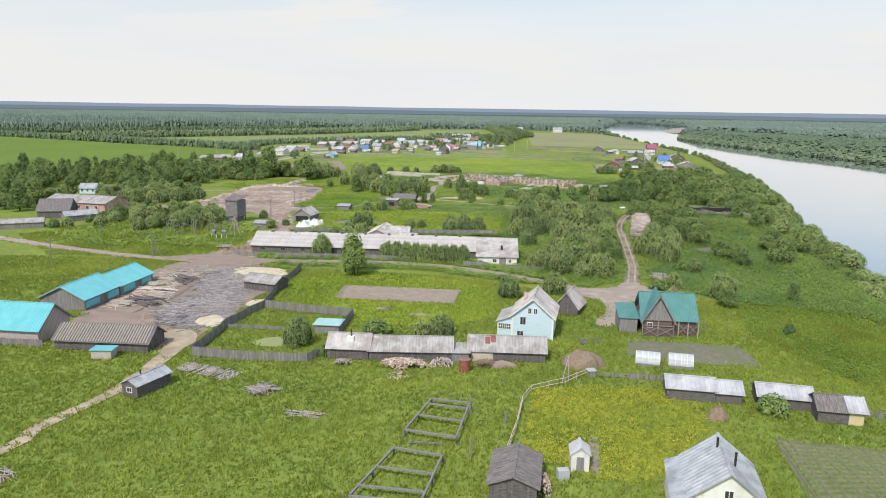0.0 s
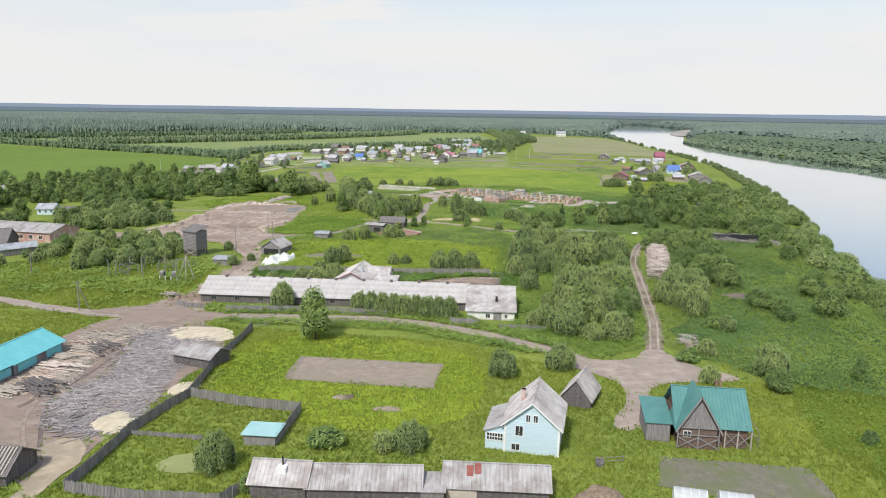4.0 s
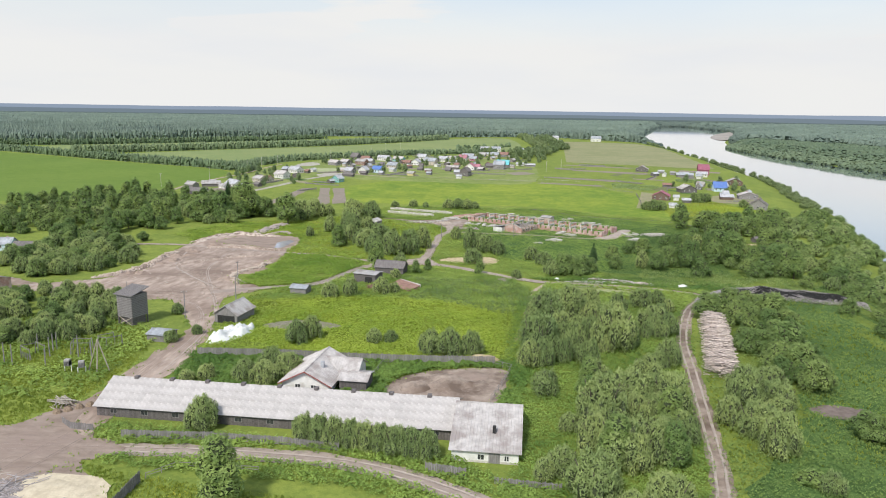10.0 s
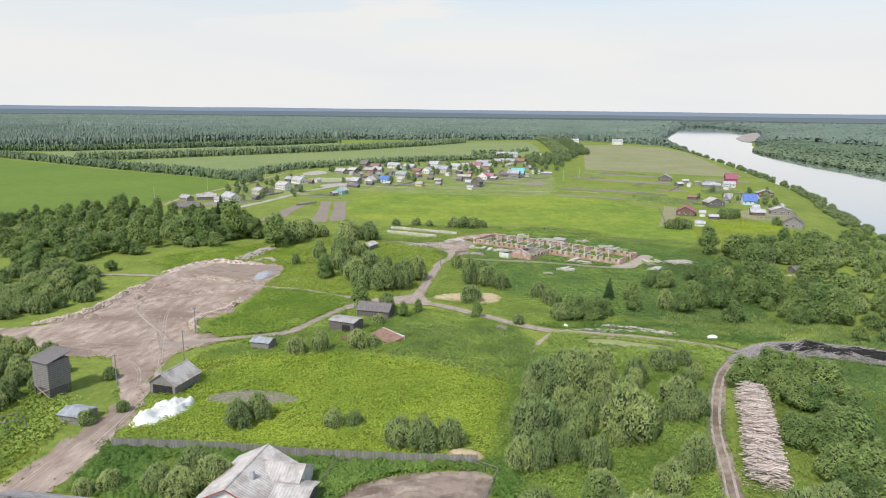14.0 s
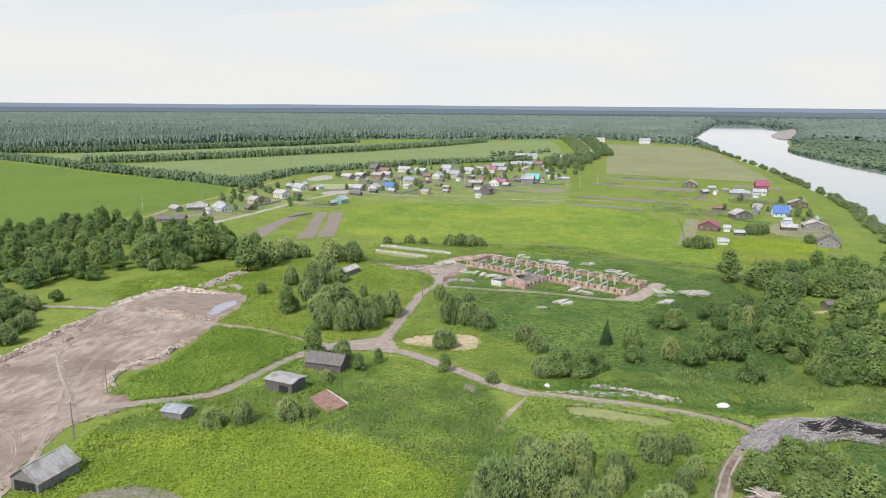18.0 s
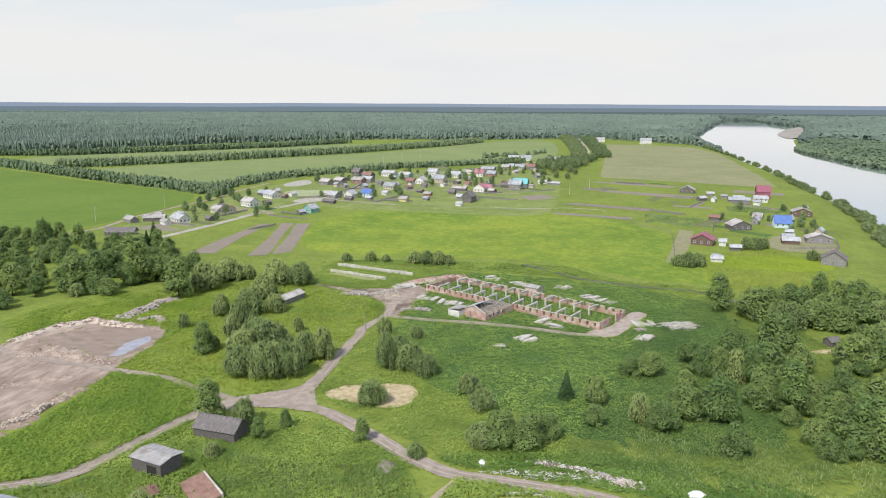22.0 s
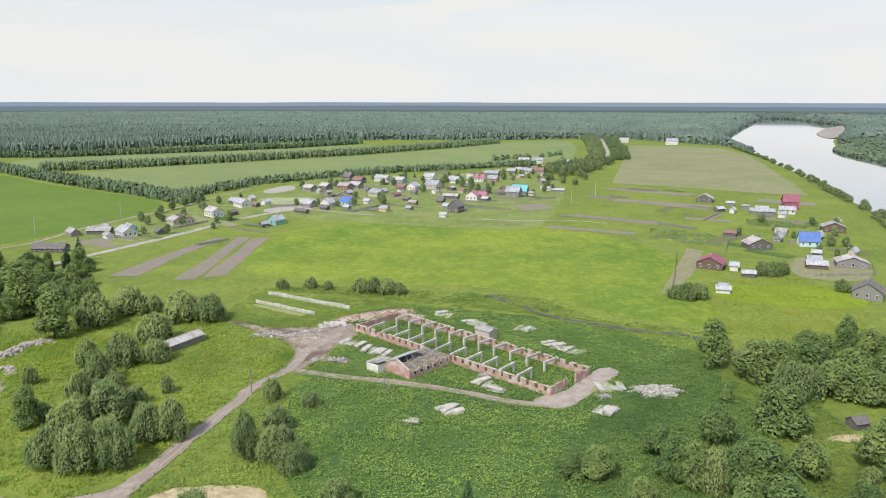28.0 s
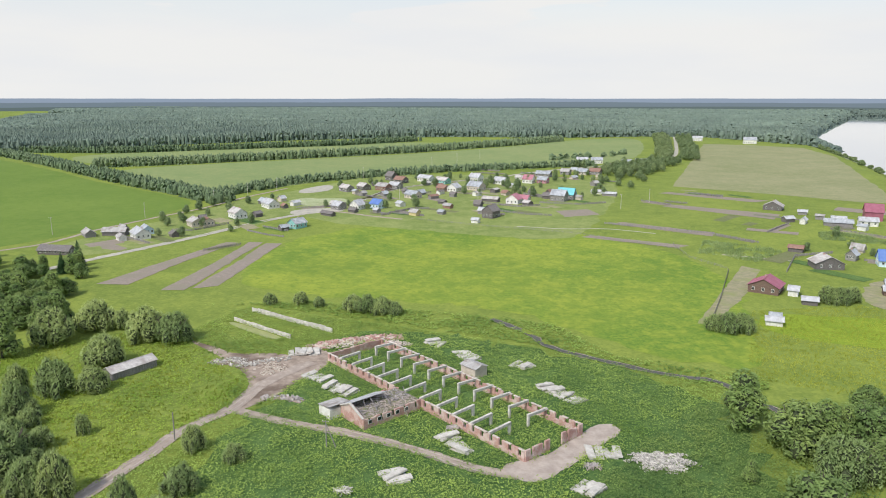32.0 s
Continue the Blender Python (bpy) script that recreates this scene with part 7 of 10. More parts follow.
def ruin_wall(x0, y0, x1, y1, h, bays, thick=0.4, gap=0.32, seed=0, sill=0.9):
    """A brick wall with window notches open at the top and a broken crest."""
    rnd = random.Random(seed)
    d = Vector((x1 - x0, y1 - y0))
    n = d.normalized()
    s = Vector((-n.y, n.x)) * thick / 2
    g = Geo()

    def seg(t0, t1, za, zb):
        p, q = Vector((x0, y0)) + d * t0, Vector((x0, y0)) + d * t1
        lowp = [p - s, q - s, q + s, p + s]
        tops = [za, zb, zb, za]
        g.solid([(v.x, v.y, -0.4) for v in lowp], [(v.x, v.y, z) for v, z in zip(lowp, tops)])

    for k in range(bays):
        a, b = k / bays, (k + 1) / bays
        g0, g1 = a + (b - a) * (0.5 - gap / 2), a + (b - a) * (0.5 + gap / 2)
        ha, hb = h * rnd.uniform(0.86, 1.03), h * rnd.uniform(0.86, 1.03)
        seg(a, g0, ha, ha * rnd.uniform(0.95, 1.0))
        if gap:
            seg(g0, g1, sill, sill)
        seg(g1, b, hb * rnd.uniform(0.95, 1.0), hb)
    return part("brick_wall", g, BRICK, ruin)


hx, hy = RL / 2, RW / 2
ruin_wall(-hx, -hy, hx - 39.5, -hy, RH, 12, seed=1)
ruin_wall(hx - 31, -hy, hx, -hy, RH, 12, seed=2)
ruin_wall(-hx, hy, hx, hy, RH, 27, seed=3, gap=0.42, sill=1.1)
ruin_wall(-hx, -hy, -hx, hy, RH, 3, seed=4, gap=0.0)
ruin_wall(hx, -hy, hx, -hy + 7.0, RH + 0.2, 2, seed=5, gap=0.2)
ruin_wall(hx, hy - 6.5, hx, hy, RH + 0.3, 2, seed=6, gap=0.2)
for s in (-1, 1):
    for k in range(40):
        a = -hx + RL * k / 40
        if random.random() < 0.75 and not (s < 0 and hx - 41 < a < hx - 31):
            g = Geo(); g.box(a, s * hy - 0.26, RH * 0.95, a + RL / 40 * random.uniform(0.6, 1), s * hy + 0.26, RH + 0.06)
            part("coping", g, MORTAR, ruin, "pale mortar crest")
colg = Geo(); colg.box(-0.26, -0.26, -0.2, 0.26, 0.26, 2.45); colm = colg.mesh("column", CONCRETE)
bmg = Geo(); bmg.solid([(-0.26, -0.3, 2.2), (0.26, -0.3, 2.2), (0.26, 5.9, 2.0), (-0.26, 5.9, 2.0)], [(-0.26, -0.3, 2.8), (0.26, -0.3, 2.8), (0.26, 5.9, 2.5), (-0.26, 5.9, 2.5)]); bmm = bmg.mesh("beam", CONCRETE)
for k in range(11):
    u = hx - 9.8 - k * 5.45
    w1 = random.uniform(-0.15, 0.15)
    part("column", colm, None, ruin, "pale concrete column", pose(u + w1, -hy + 6.0, 0, 0, 0, 0))
    part("beam", bmm, None, ruin, "pale concrete half-frame beam", pose(u + w1, -hy + 6.0, 0, 0, 0, 180))
    part("column", colm, None, ruin, "pale concrete column", pose(u - w1, hy - 5.6, 0))
    part("beam", bmm, None, ruin, "pale concrete half-frame beam", pose(u - w1, hy - 5.6, 0))
# front annexe
ax0, ax1, ay0 = hx - 40.5, hx - 31.2, -hy - 15.6
ruin_wall(ax1, ay0, ax1, -hy, 2.4, 5, seed=7, gap=0.22)
ruin_wall(ax0, ay0, ax0, -hy, 2.4, 5, seed=8, gap=0.0)
g = Geo()
lowp = [(ax0, ay0, -0.4), (ax1, ay0, -0.4), (ax1, ay0, 2.4), ((ax0 + ax1) / 2, ay0, 4.3), (ax0, ay0, 2.4)]
g.solid(lowp, [(a, b + 0.4, c) for a, b, c in lowp]); part("gable_wall", g, BRICK, ruin)
for s in (0, 1):
    g = Geo(); g.beam((ax1 if s else ax0, ay0 - 0.06, 2.45), ((ax0 + ax1) / 2, ay0 - 0.06, 4.4), 0.5, 0.22); part("gable_coping", g, CONCRETE, ruin)
g = Geo()
xm = (ax0 + ax1) / 2
g.solid([(ax0 - 0.4, ay0 + 0.4, 2.3), (xm - 0.6, ay0 + 0.4, 3.95), (xm - 0.6, -hy - 5.5, 3.95), (ax0 - 0.4, -hy - 5.5, 2.3)], [(ax0 - 0.4, ay0 + 0.4, 2.45), (xm - 0.6, ay0 + 0.4, 4.1), (xm - 0.6, -hy - 5.5, 4.1), (ax0 - 0.4, -hy - 5.5, 2.45)])
part("roof_slope", g, TINWHITE, ruin, "surviving pale roof slab")
g = Geo(); g.box(ax0 + 0.2, ay0 + 0.4, 1.95, ax1 - 0.2, -hy, 2.1); part("ceiling_slab", g, MOSS, ruin, "mossy rubble-covered ceiling")
g = Geo()
ra = random.Random(8)
for k in range(260):
    a, b = ra.uniform(ax0 + 0.5, ax1 - 0.5), ra.uniform(ay0 + 0.8, -hy - 0.4)
    l, th = ra.uniform(0.15, 0.9), ra.uniform(0, 6.28)
    g.beam((a - l * math.cos(th), b - l * math.sin(th), 2.14), (a + l * math.cos(th), b + l * math.sin(th), 2.14 + ra.uniform(0, 0.3)), ra.uniform(0.08, 0.3), 0.1)
part("ceiling_rubble", g, CHIPS, ruin, "grey rubble and broken boards")["kind"] = "stuff"
for k in range(8):
    g = Geo(); y = ay0 + 1.5 + k * 1.8
    g.beam((xm + (1.2 if k % 2 else 2.6), y, 2.2), (xm, y, 4.2 if k % 3 else 3.2), 0.12, 0.14); part("rafter", g, GREYWOOD, ruin)
    g = Geo(); g.beam((xm + random.uniform(-0.5, 2.0), y, 2.2), (xm + random.uniform(0, 3.2), y + random.uniform(-2, 2), 2.25), 0.2, 0.08); part("fallen_board", g, GREYWOOD, ruin)
g = Geo(); g.box(ax0 - 3.6, ay0 - 2.8, -0.3, ax0 + 0.8, ay0 + 2.2, 2.2); part("porch_wall", g, WHITEWALL, ruin, "white plastered porch")
g = Geo(); g.solid([(ax0 - 3.8, ay0 - 3.0, 2.2), (ax0 + 1.0, ay0 - 3.0, 3.0), (ax0 + 1.0, ay0 + 2.4, 3.0), (ax0 - 3.8, ay0 + 2.4, 2.2)], [(ax0 - 3.8, ay0 - 3.0, 2.3), (ax0 + 1.0, ay0 - 3.0, 3.1), (ax0 + 1.0, ay0 + 2.4, 3.1), (ax0 - 3.8, ay0 + 2.4, 2.3)]); part("porch_roof", g, OLDSLATE, ruin)
g = Geo()
for s in (-0.25, 0.25):
    g.beam((ax1 + 1.3, -hy - 5 + s, 0), (ax1 + 0.2, -hy - 5 + s, 2.6), 0.07, 0.07)
for k in range(6):
    g.beam((ax1 + 1.2 - k * 0.18, -hy - 5.25, 0.3 + k * 0.4), (ax1 + 1.2 - k * 0.18, -hy - 4.75, 0.3 + k * 0.4), 0.05, 0.05)
tagged(part("ladder", g, PLANKWOOD, at=pose(41.6, 409.6, H(41.6, 409.6), 0, 0, -32.5)), "pale wooden ladder leaning on a brick wall", "ladder")
sh = house("ruin_hut", 46.5, 423.0, -32.5, 5.2, 4.0, 2.6, 3.2, BEIGEWALL, OLDSLATE, "small pale block with a flat grey roof against a ruin", "hut", 0.3)
wing = Geo(); wing.box(-0.03, -0.5, 1.0, 0.03, 0.5, 1.9); wingm = wing.mesh("window", WHITE)
paneg = Geo(); paneg.box(-0.05, -0.4, 1.08, 0.05, 0.4, 1.82); panem = paneg.mesh("pane", GLASS)
for k in range(5):
    w = part("window", wingm, None, ruin, "pale window frame", pose(ax1 + 0.23, ay0 + 1.6 + k * 2.4, 0))
    part("pane", panem, None, w)
berm("rubble_bank", [(-2, 428), (4, 434), (11, 439.5), (20, 444.5)], 6.0, 1.0, 420, 0.3, (PALEDIRT, BRICK), "heap of broken pale brick by a ruin", "rubble", 41)
berm("rubble_bank", [(-22, 412), (-12, 412), (-3, 420)], 4.0, 0.4, 220, 0.28, (DIRT, RUBBLE), "strip of pale rubble on dirt", "rubble", 42)
berm("rubble_bank", [(3, 395), (8, 397), (13, 396)], 2.6, 0.5, 70, 0.4, (DIRT, CHIPS), "grey stones in the weeds", "rubble", 43)
# silage walls
for nm, a, b, h in (("long", (-35.2, 454), (-0.7, 441.9), 1.5), ("short", (-35.4, 444), (-9.8, 433.6), 1.3)):
    d = Vector(b) - Vector(a)
    e = thing("concrete_trench_wall", a[0], a[1], math.degrees(math.atan2(d.y, d.x)), nm + " wall of pale upright concrete panels", "concrete wall")
    n = int(d.length / 3)
    for k in range(n):
        g = Geo(); g.box(k * 3 + 0.04, -0.15, -0.3, k * 3 + 2.96, 0.15, h * random.uniform(0.85, 1.05)); part("panel", g, CONCRETE, e)
for x, y, rz, n in ((10.0, 409.8, -20, 4), (18.6, 404.5, -20, 5), (49.6, 388.6, -35, 3), (53.8, 385, 60, 2), (30.8, 441.5, -30, 3), (41.6, 434.8, -40, 5), (56.9, 431.8, -30, 3), (69.0, 417.0, -35, 7), (44.5, 371.5, -40, 3), (78.8, 377.3, -20, 3), (80.4, 391, 15, 4), (-1.2, 424.4, 20, 5)):
    slab_stack(x, y, rz, n, seed=int(x * 3 + 400))
stick_pile("rubble_heap", 37.5, 364.5, 10, 4, 3, 0.5, 60, 1.0, 0.16, RUBBLE, "small heap of concrete rubble", "rubble", 101, 80, "stuff")
stick_pile("rubble_heap", 91.5, 391, 10, 15, 8, 0.7, 900, 0.8, 0.15, RUBBLE, "spread heap of concrete rubble", "rubble", 102, 80, "stuff")
stick_pile("rubble_heap", 50.5, 393.5, 10, 5, 3, 0.5, 70, 0.9, 0.2, CHIPS, "heap of grey stones by a wall", "rubble", 103, 80, "stuff")
stick_pile("rubble_heap", 20.5, 437.5, 10, 10, 5, 0.7, 150, 0.9, 0.17, LOGWOOD, "heap of pale brick rubble", "rubble", 104, 80, "stuff")
stick_pile("rubble_heap", 6, 432, 30, 10, 8, 0.5, 140, 0.9, 0.2, BEIGEWALL, "heap of pale brick rubble by a broken wall", "rubble", 115, 80, "stuff")
stick_pile("rubble_heap", -4, 412, 30, 9, 10, 0.2, 110, 0.7, 0.14, BEIGEWALL, "scattered pale brick rubble on dirt", "rubble", 116, 80, "stuff")
stick_pile("rubble_heap", -16, 414, 10, 8, 5, 0.35, 90, 0.8, 0.14, RUBBLE, "scattered pale brick and concrete rubble", "rubble", 105, 80, "stuff")
stick_pile("rubble_heap", 79, 385.5, 10, 4, 2.4, 0.4, 50, 1.8, 0.1, CHIPS, "heap of grey boards by a track", "rubble", 106, 30)
pole(-3.1, 372.1, 6.2, "dark power pole beside a track", False)
pole(27.7, 378.0, 6.0, "dark braced power pole beside a track", True, True)

# ---- far village ----


def vh(x, y, rz, L, W, e, r, wallm, roofm, label, windows=True, chimney=True, category="house"):
    L, W, e, r = L * 0.78, W * 0.78, e * 0.95, r * 0.95
    ws = []
    if windows:
        n = max(2, int(L / 2.2))
        ws = [("f", -L / 2 + L * (k + 0.5) / n, 1.0, 0.8, 1.1) for k in range(n)]
        ws += [("r" if math.cos(radians(rz)) * (10 - x) + math.sin(radians(rz)) * (150 - y) > 0 else "l", W * v, 1.0, 0.8, 1.1) for v in (-0.32, 0.0, 0.32)]
    nm = "village_house" if windows else "village_shed"
    return house(nm, x, y, rz, L, W, e, r, wallm, roofm, label, category if windows else "shed", 0.45, rib=1.0, windows=ws, chimney=(L * 0.15, 0.6, 0.4) if chimney and windows else None, group="houses of the village")


vh(-164, 505, 8, 19, 7, 2.2, 4.2, DARKWOOD, DARKSLATE, "long dark derelict log house with a sagging roof", True, False)
vh(-181, 542, -36, 12, 6, 2.2, 4.0, GREYWOOD, OLDSLATE, "old grey log house at a field edge", False)
vh(-170, 548, 14, 15, 6, 2.4, 4.2, DARKWOOD, OLDSLATE, "long low grey shed behind a white house", False)
vh(-153.5, 546, -36, 14, 9, 3.0, 5.4, WHITEWALL, TINWHITE, "white house with a pale roof")
vh(-158, 556, -36, 9, 7, 2.6, 4.8, BLUEWALL, TINGREY, "pale blue house behind a white one", True, False)
vh(-146.6, 581, -36, 11, 9, 3.0, 5.0, BEIGEWALL, SLATE, "pale house with a grey and red roof")
vh(-141, 583, -36, 7, 8, 2.8, 4.8, BEIGEWALL, RUSTROOF, "pale house with a red-brown roof", True, False)
vh(-139.3, 553, -36, 6, 4.5, 2.0, 3.4, DARKWOOD, DARKSLATE, "dark wooden garden shed", False)
vh(-137.5, 607, -36, 14, 9, 3.6, 6.0, WHITEWALL, SLATE, "large pale house with a grey roof")
vh(-135.5, 640, -36, 14, 9, 3.2, 5.6, WHITEWALL, TINWHITE, "large white house with a pale roof")
vh(-146, 650, -36, 8, 6, 2.4, 4.2, DARKWOOD, TINGREY, "dark shed behind a house", False)
vh(-126, 640, -36, 5, 4, 2.0, 3.2, DARKWOOD, RUSTROOF, "small brown wooden shed", False)
vh(-91.5, 591, 70, 10, 8, 3.0, 5.4, TEALWALL, TINGREY, "teal house with a pale roof")
vh(-95, 583, 60, 6, 4, 2.0, 3.2, DARKWOOD, TINGREY, "small grey wooden shed", False)
vh(-92.5, 645, -24, 9, 8, 2.8, 5.2, GREYWOOD, TINWHITE, "small house with a bright roof")
vh(-81.5, 648, 75, 9, 8.5, 3.2, 6.0, WHITEWALL, TINWHITE, "white house with a pale gable roof")
vh(-71, 654.5, -24, 10, 9, 3.2, 5.8, BLUEWALL, BLUEROOF, "house with a bright blue metal roof")
vh(-80, 638, -24, 7, 4, 1.8, 3.0, DARKWOOD, DARKSLATE, "low dark wooden shed", False)
vh(-90, 625, -24, 12, 4, 1.8, 2.9, DARKWOOD, DARKSLATE, "row of low dark sheds", False)
vh(-63.8, 699, -24, 12, 9, 3.0, 5.4, BEIGEWALL, TINGREY, "pale house with a grey roof")
vh(-120, 718, -36, 14, 8, 3.0, 5.2, GREYWOOD, SLATE, "grey house with a pale roof")
vh(-112, 730, -36, 12, 8, 3.0, 5.2, DARKWOOD, SLATE, "dark house with a pale roof")
vh(-97, 731, -24, 13, 9, 3.4, 5.6, RUSTROOF, OLDSLATE, "brown house with a weathered roof")
vh(-92, 742, -24, 12, 8, 3.0, 5.2, GREYWOOD, TINWHITE, "grey house with a pale roof")
vh(-113, 790, -36, 12, 8, 4.0, 7.5, DARKWOOD, DARKSLATE, "tall dark house with a steep roof")
vh(-100, 776, -24, 12, 9, 3.0, 5.4, DARKWOOD, RUSTROOF, "dark house with a reddish roof")
vh(-84, 790, -24, 16, 9, 3.4, 5.6, WHITEWALL, TINWHITE, "long white house with a pale roof")
vh(-68, 782, -24, 14, 9, 3.0, 5.2, TEALWALL, SLATE, "teal house with a pale roof")
vh(-47, 740, 78, 11, 9, 3.2, 6.0, WHITEWALL, TINWHITE, "white house with a pale gable")
vh(-55, 738, -24, 9, 8, 2.8, 4.8, RUSTROOF, RUSTROOF, "red-brown house in the village", True, False)
vh(-33.5, 750, -24, 14, 10, 3.6, 6.6, BEIGEWALL, TINGREY, "large house with a grey hipped roof")
vh(-24, 790, -24, 12, 9, 3.2, 5.8, WHITEWALL, TINWHITE, "white house with a pale roof")
vh(-46, 800, -24, 12, 9, 4.0, 7.0, WHITEWALL, TINWHITE, "tall white house behind trees")
vh(4.6, 695, 80, 11, 10, 3.4, 6.4, WHITEWALL, PINKROOF, "white house with a rose-red roof")
vh(10, 701, -14, 8, 7, 2.8, 5.0, WHITEWALL, PINKROOF, "white wing with a rose-red roof", True, False)
vh(1.4, 643, 70, 10, 9, 4.4, 7.4, DARKWOOD, DARKSLATE, "tall dark log house with a steep roof")
vh(-5, 652, -14, 7, 5, 2.4, 4.0, GREYWOOD, TINWHITE, "wooden shed with a pale roof", False)
vh(-3.2, 626, -14, 5, 4, 2.0, 3.0, WHITEWALL, TINWHITE, "wooden shed with a white roof", False)
vh(-11, 698, -14, 14, 5, 2.2, 3.6, DARKWOOD, SLATE, "long shed with a pale roof", False)
vh(30.3, 714, -14, 12, 9, 4.4, 7.6, GREYWOOD, TINGREY, "tall grey house with a pale roof")
vh(34, 723, -14, 14, 7, 4.0, 7.8, GREYWOOD, TURQ, "grey house with a turquoise roof", True, False)
vh(22, 722, -14, 8, 6, 2.4, 4.2, DARKWOOD, DARKSLATE, "dark shed behind a house", False)
vh(-4.5, 803, -14, 10, 9, 3.6, 6.8, WHITEWALL, PINKROOF, "white house with a rose-red roof and gable")
vh(6, 806, -14, 10, 8, 3.0, 5.4, PINKROOF, TINGREY, "rose-red house with a pale roof")
vh(15.6, 873, -14, 10, 8, 3.0, 5.4, GREYWOOD, OLDSLATE, "grey house with a weathered roof")
vh(0, 850, -14, 16, 8, 3.0, 5.2, GREYWOOD, TINGREY, "grey house with a tin roof")
vh(29.5, 876, -14, 12, 9, 3.0, 5.6, BEIGEWALL, TINGREY, "pale house at the village end")
vh(40, 880, -14, 12, 9, 3.2, 5.8, GREYWOOD, RUSTROOF, "grey house with a red-brown roof")
vh(19, 982, 10, 14, 9, 4.0, 6.6, WHITEWALL, TINWHITE, "white house at the village end")
vh(33, 986, 10, 14, 9, 4.0, 6.6, WHITEWALL, TINGREY, "white two-storey house at the village end")
vh(63, 966, 10, 12, 9, 3.6, 6.6, GREYWOOD, TINGREY, "grey house at the village end")
vh(54, 930, 10, 12, 9, 3.2, 5.8, DARKWOOD, DARKSLATE, "dark house at the village end")
vh(76, 990, 10, 14, 8, 3.2, 5.6, BEIGEWALL, TINGREY, "pale house at the village end")
vh(51, 754, -14, 9, 4, 2.0, 3.2, WHITEWALL, TINWHITE, "wooden shed with a white roof", False)
vh(60, 746, -14, 12, 3.5, 2.0, 3.0, GREYWOOD, TINWHITE, "long shed with a pale roof", False)
vh(-42, 638, -24, 7, 5, 2.2, 3.8, YELLOWWALL, OLDSLATE, "yellowish shed in a meadow", False)
vh(-30, 665, -24, 7, 4, 2.0, 3.2, RUSTROOF, OLDSLATE, "low brown wooden shed", False)
vh(-28, 645, -24, 5, 4, 1.8, 2.8, GREYWOOD, TINGREY, "low grey wooden shed", False)
vh(-38, 680, -24, 6, 4, 1.8, 2.8, DARKWOOD, DARKSLATE, "low dark wooden shed", False)
vh(157, 714, 72, 11, 13, 2.8, 5.6, DARKWOOD, OLDSLATE, "dark log house with white windows and a pale roof")
vh(170, 699, -10, 6, 4, 2, 3, GREYWOOD, TINWHITE, "small shed with a pale roof", False)
vh(181, 666, -5, 17, 5, 2.2, 3.8, GREYWOOD, TINGREY, "long grey shed with a pale roof", False)
vh(184, 679, -5, 9, 4, 2.0, 3.2, WHITEWALL, TINWHITE, "shed with a white roof", False)
vh(196, 671, -5, 11, 8, 2.8, 4.6, WHITEWALL, TINWHITE, "white building with a pale roof", True, False)
vh(203, 690, -5, 11, 10, 5.4, 9.4, REDROOF, REDROOF, "tall barn clad in crimson sheet metal", False)
vh(156.5, 573, 100, 11, 14, 2.8, 5.6, DARKWOOD, SLATE, "dark house with a broad pale roof")
vh(170, 590, 60, 6, 5, 2.8, 4.8, GREYWOOD, TINGREY, "small grey wooden summer house")
vh(182, 583, -4, 11, 9, 3.0, 7.0, BLUEWALL, BLUEROOF, "house with a bright blue metal roof")
vh(128, 528, 70, 12, 13, 2.9, 5.6, BROWNWALL, REDROOF, "brown log house with a crimson roof and white windows")
vh(136.5, 525, -14, 4, 6, 2.4, 3.6, WHITEWALL, TINWHITE, "white porch building beside a log house", False)
vh(139.6, 514, -5, 6, 4, 1.9, 2.9, DARKWOOD, TINWHITE, "dark shed with a white roof", False)
vh(124.8, 487, -5, 6, 4, 1.9, 2.9, WHITEWALL, TINWHITE, "white shed on the meadow edge", False)
vh(126, 493, -5, 4, 3, 1.6, 2.4, GREYWOOD, TINGREY, "small grey wooden shed", False)
vh(205, 620, 80, 10, 14, 3, 5.4, BROWNWALL, OLDSLATE, "brown house near the river bank")
vh(170.6, 534, -5, 10, 5, 2.2, 3.6, BROWNWALL, TINWHITE, "brown shed with a pale roof", False)
vh(186, 540, 80, 10, 15, 2.8, 5.0, GREYWOOD, SLATE, "grey house with a broad pale roof")
vh(173, 545, -5, 7, 4, 2.0, 3.4, GREYWOOD, TINGREY, "grey shed with a pale roof", False)
vh(174, 490, 66, 11, 12, 3.2, 6.4, GREYWOOD, DARKSLATE, "grey log house near the river bank")
vh(158, 671, 30, 7, 5, 2.2, 3.4, DARKWOOD, TINWHITE, "dark shed with a pale roof", False)
vh(218, 1355, 0, 22, 12, 6, 10, WHITEWALL, TINGREY, "large white house by far woods")
vh(150, 1400, 0, 18, 10, 5, 8, WHITEWALL, TINWHITE, "white house by far woods")
vh(170, 1640, 0, 40, 14, 6, 9, WHITEWALL, TINWHITE, "long pale building behind far woods", True, False)
rvh = random.Random(19)
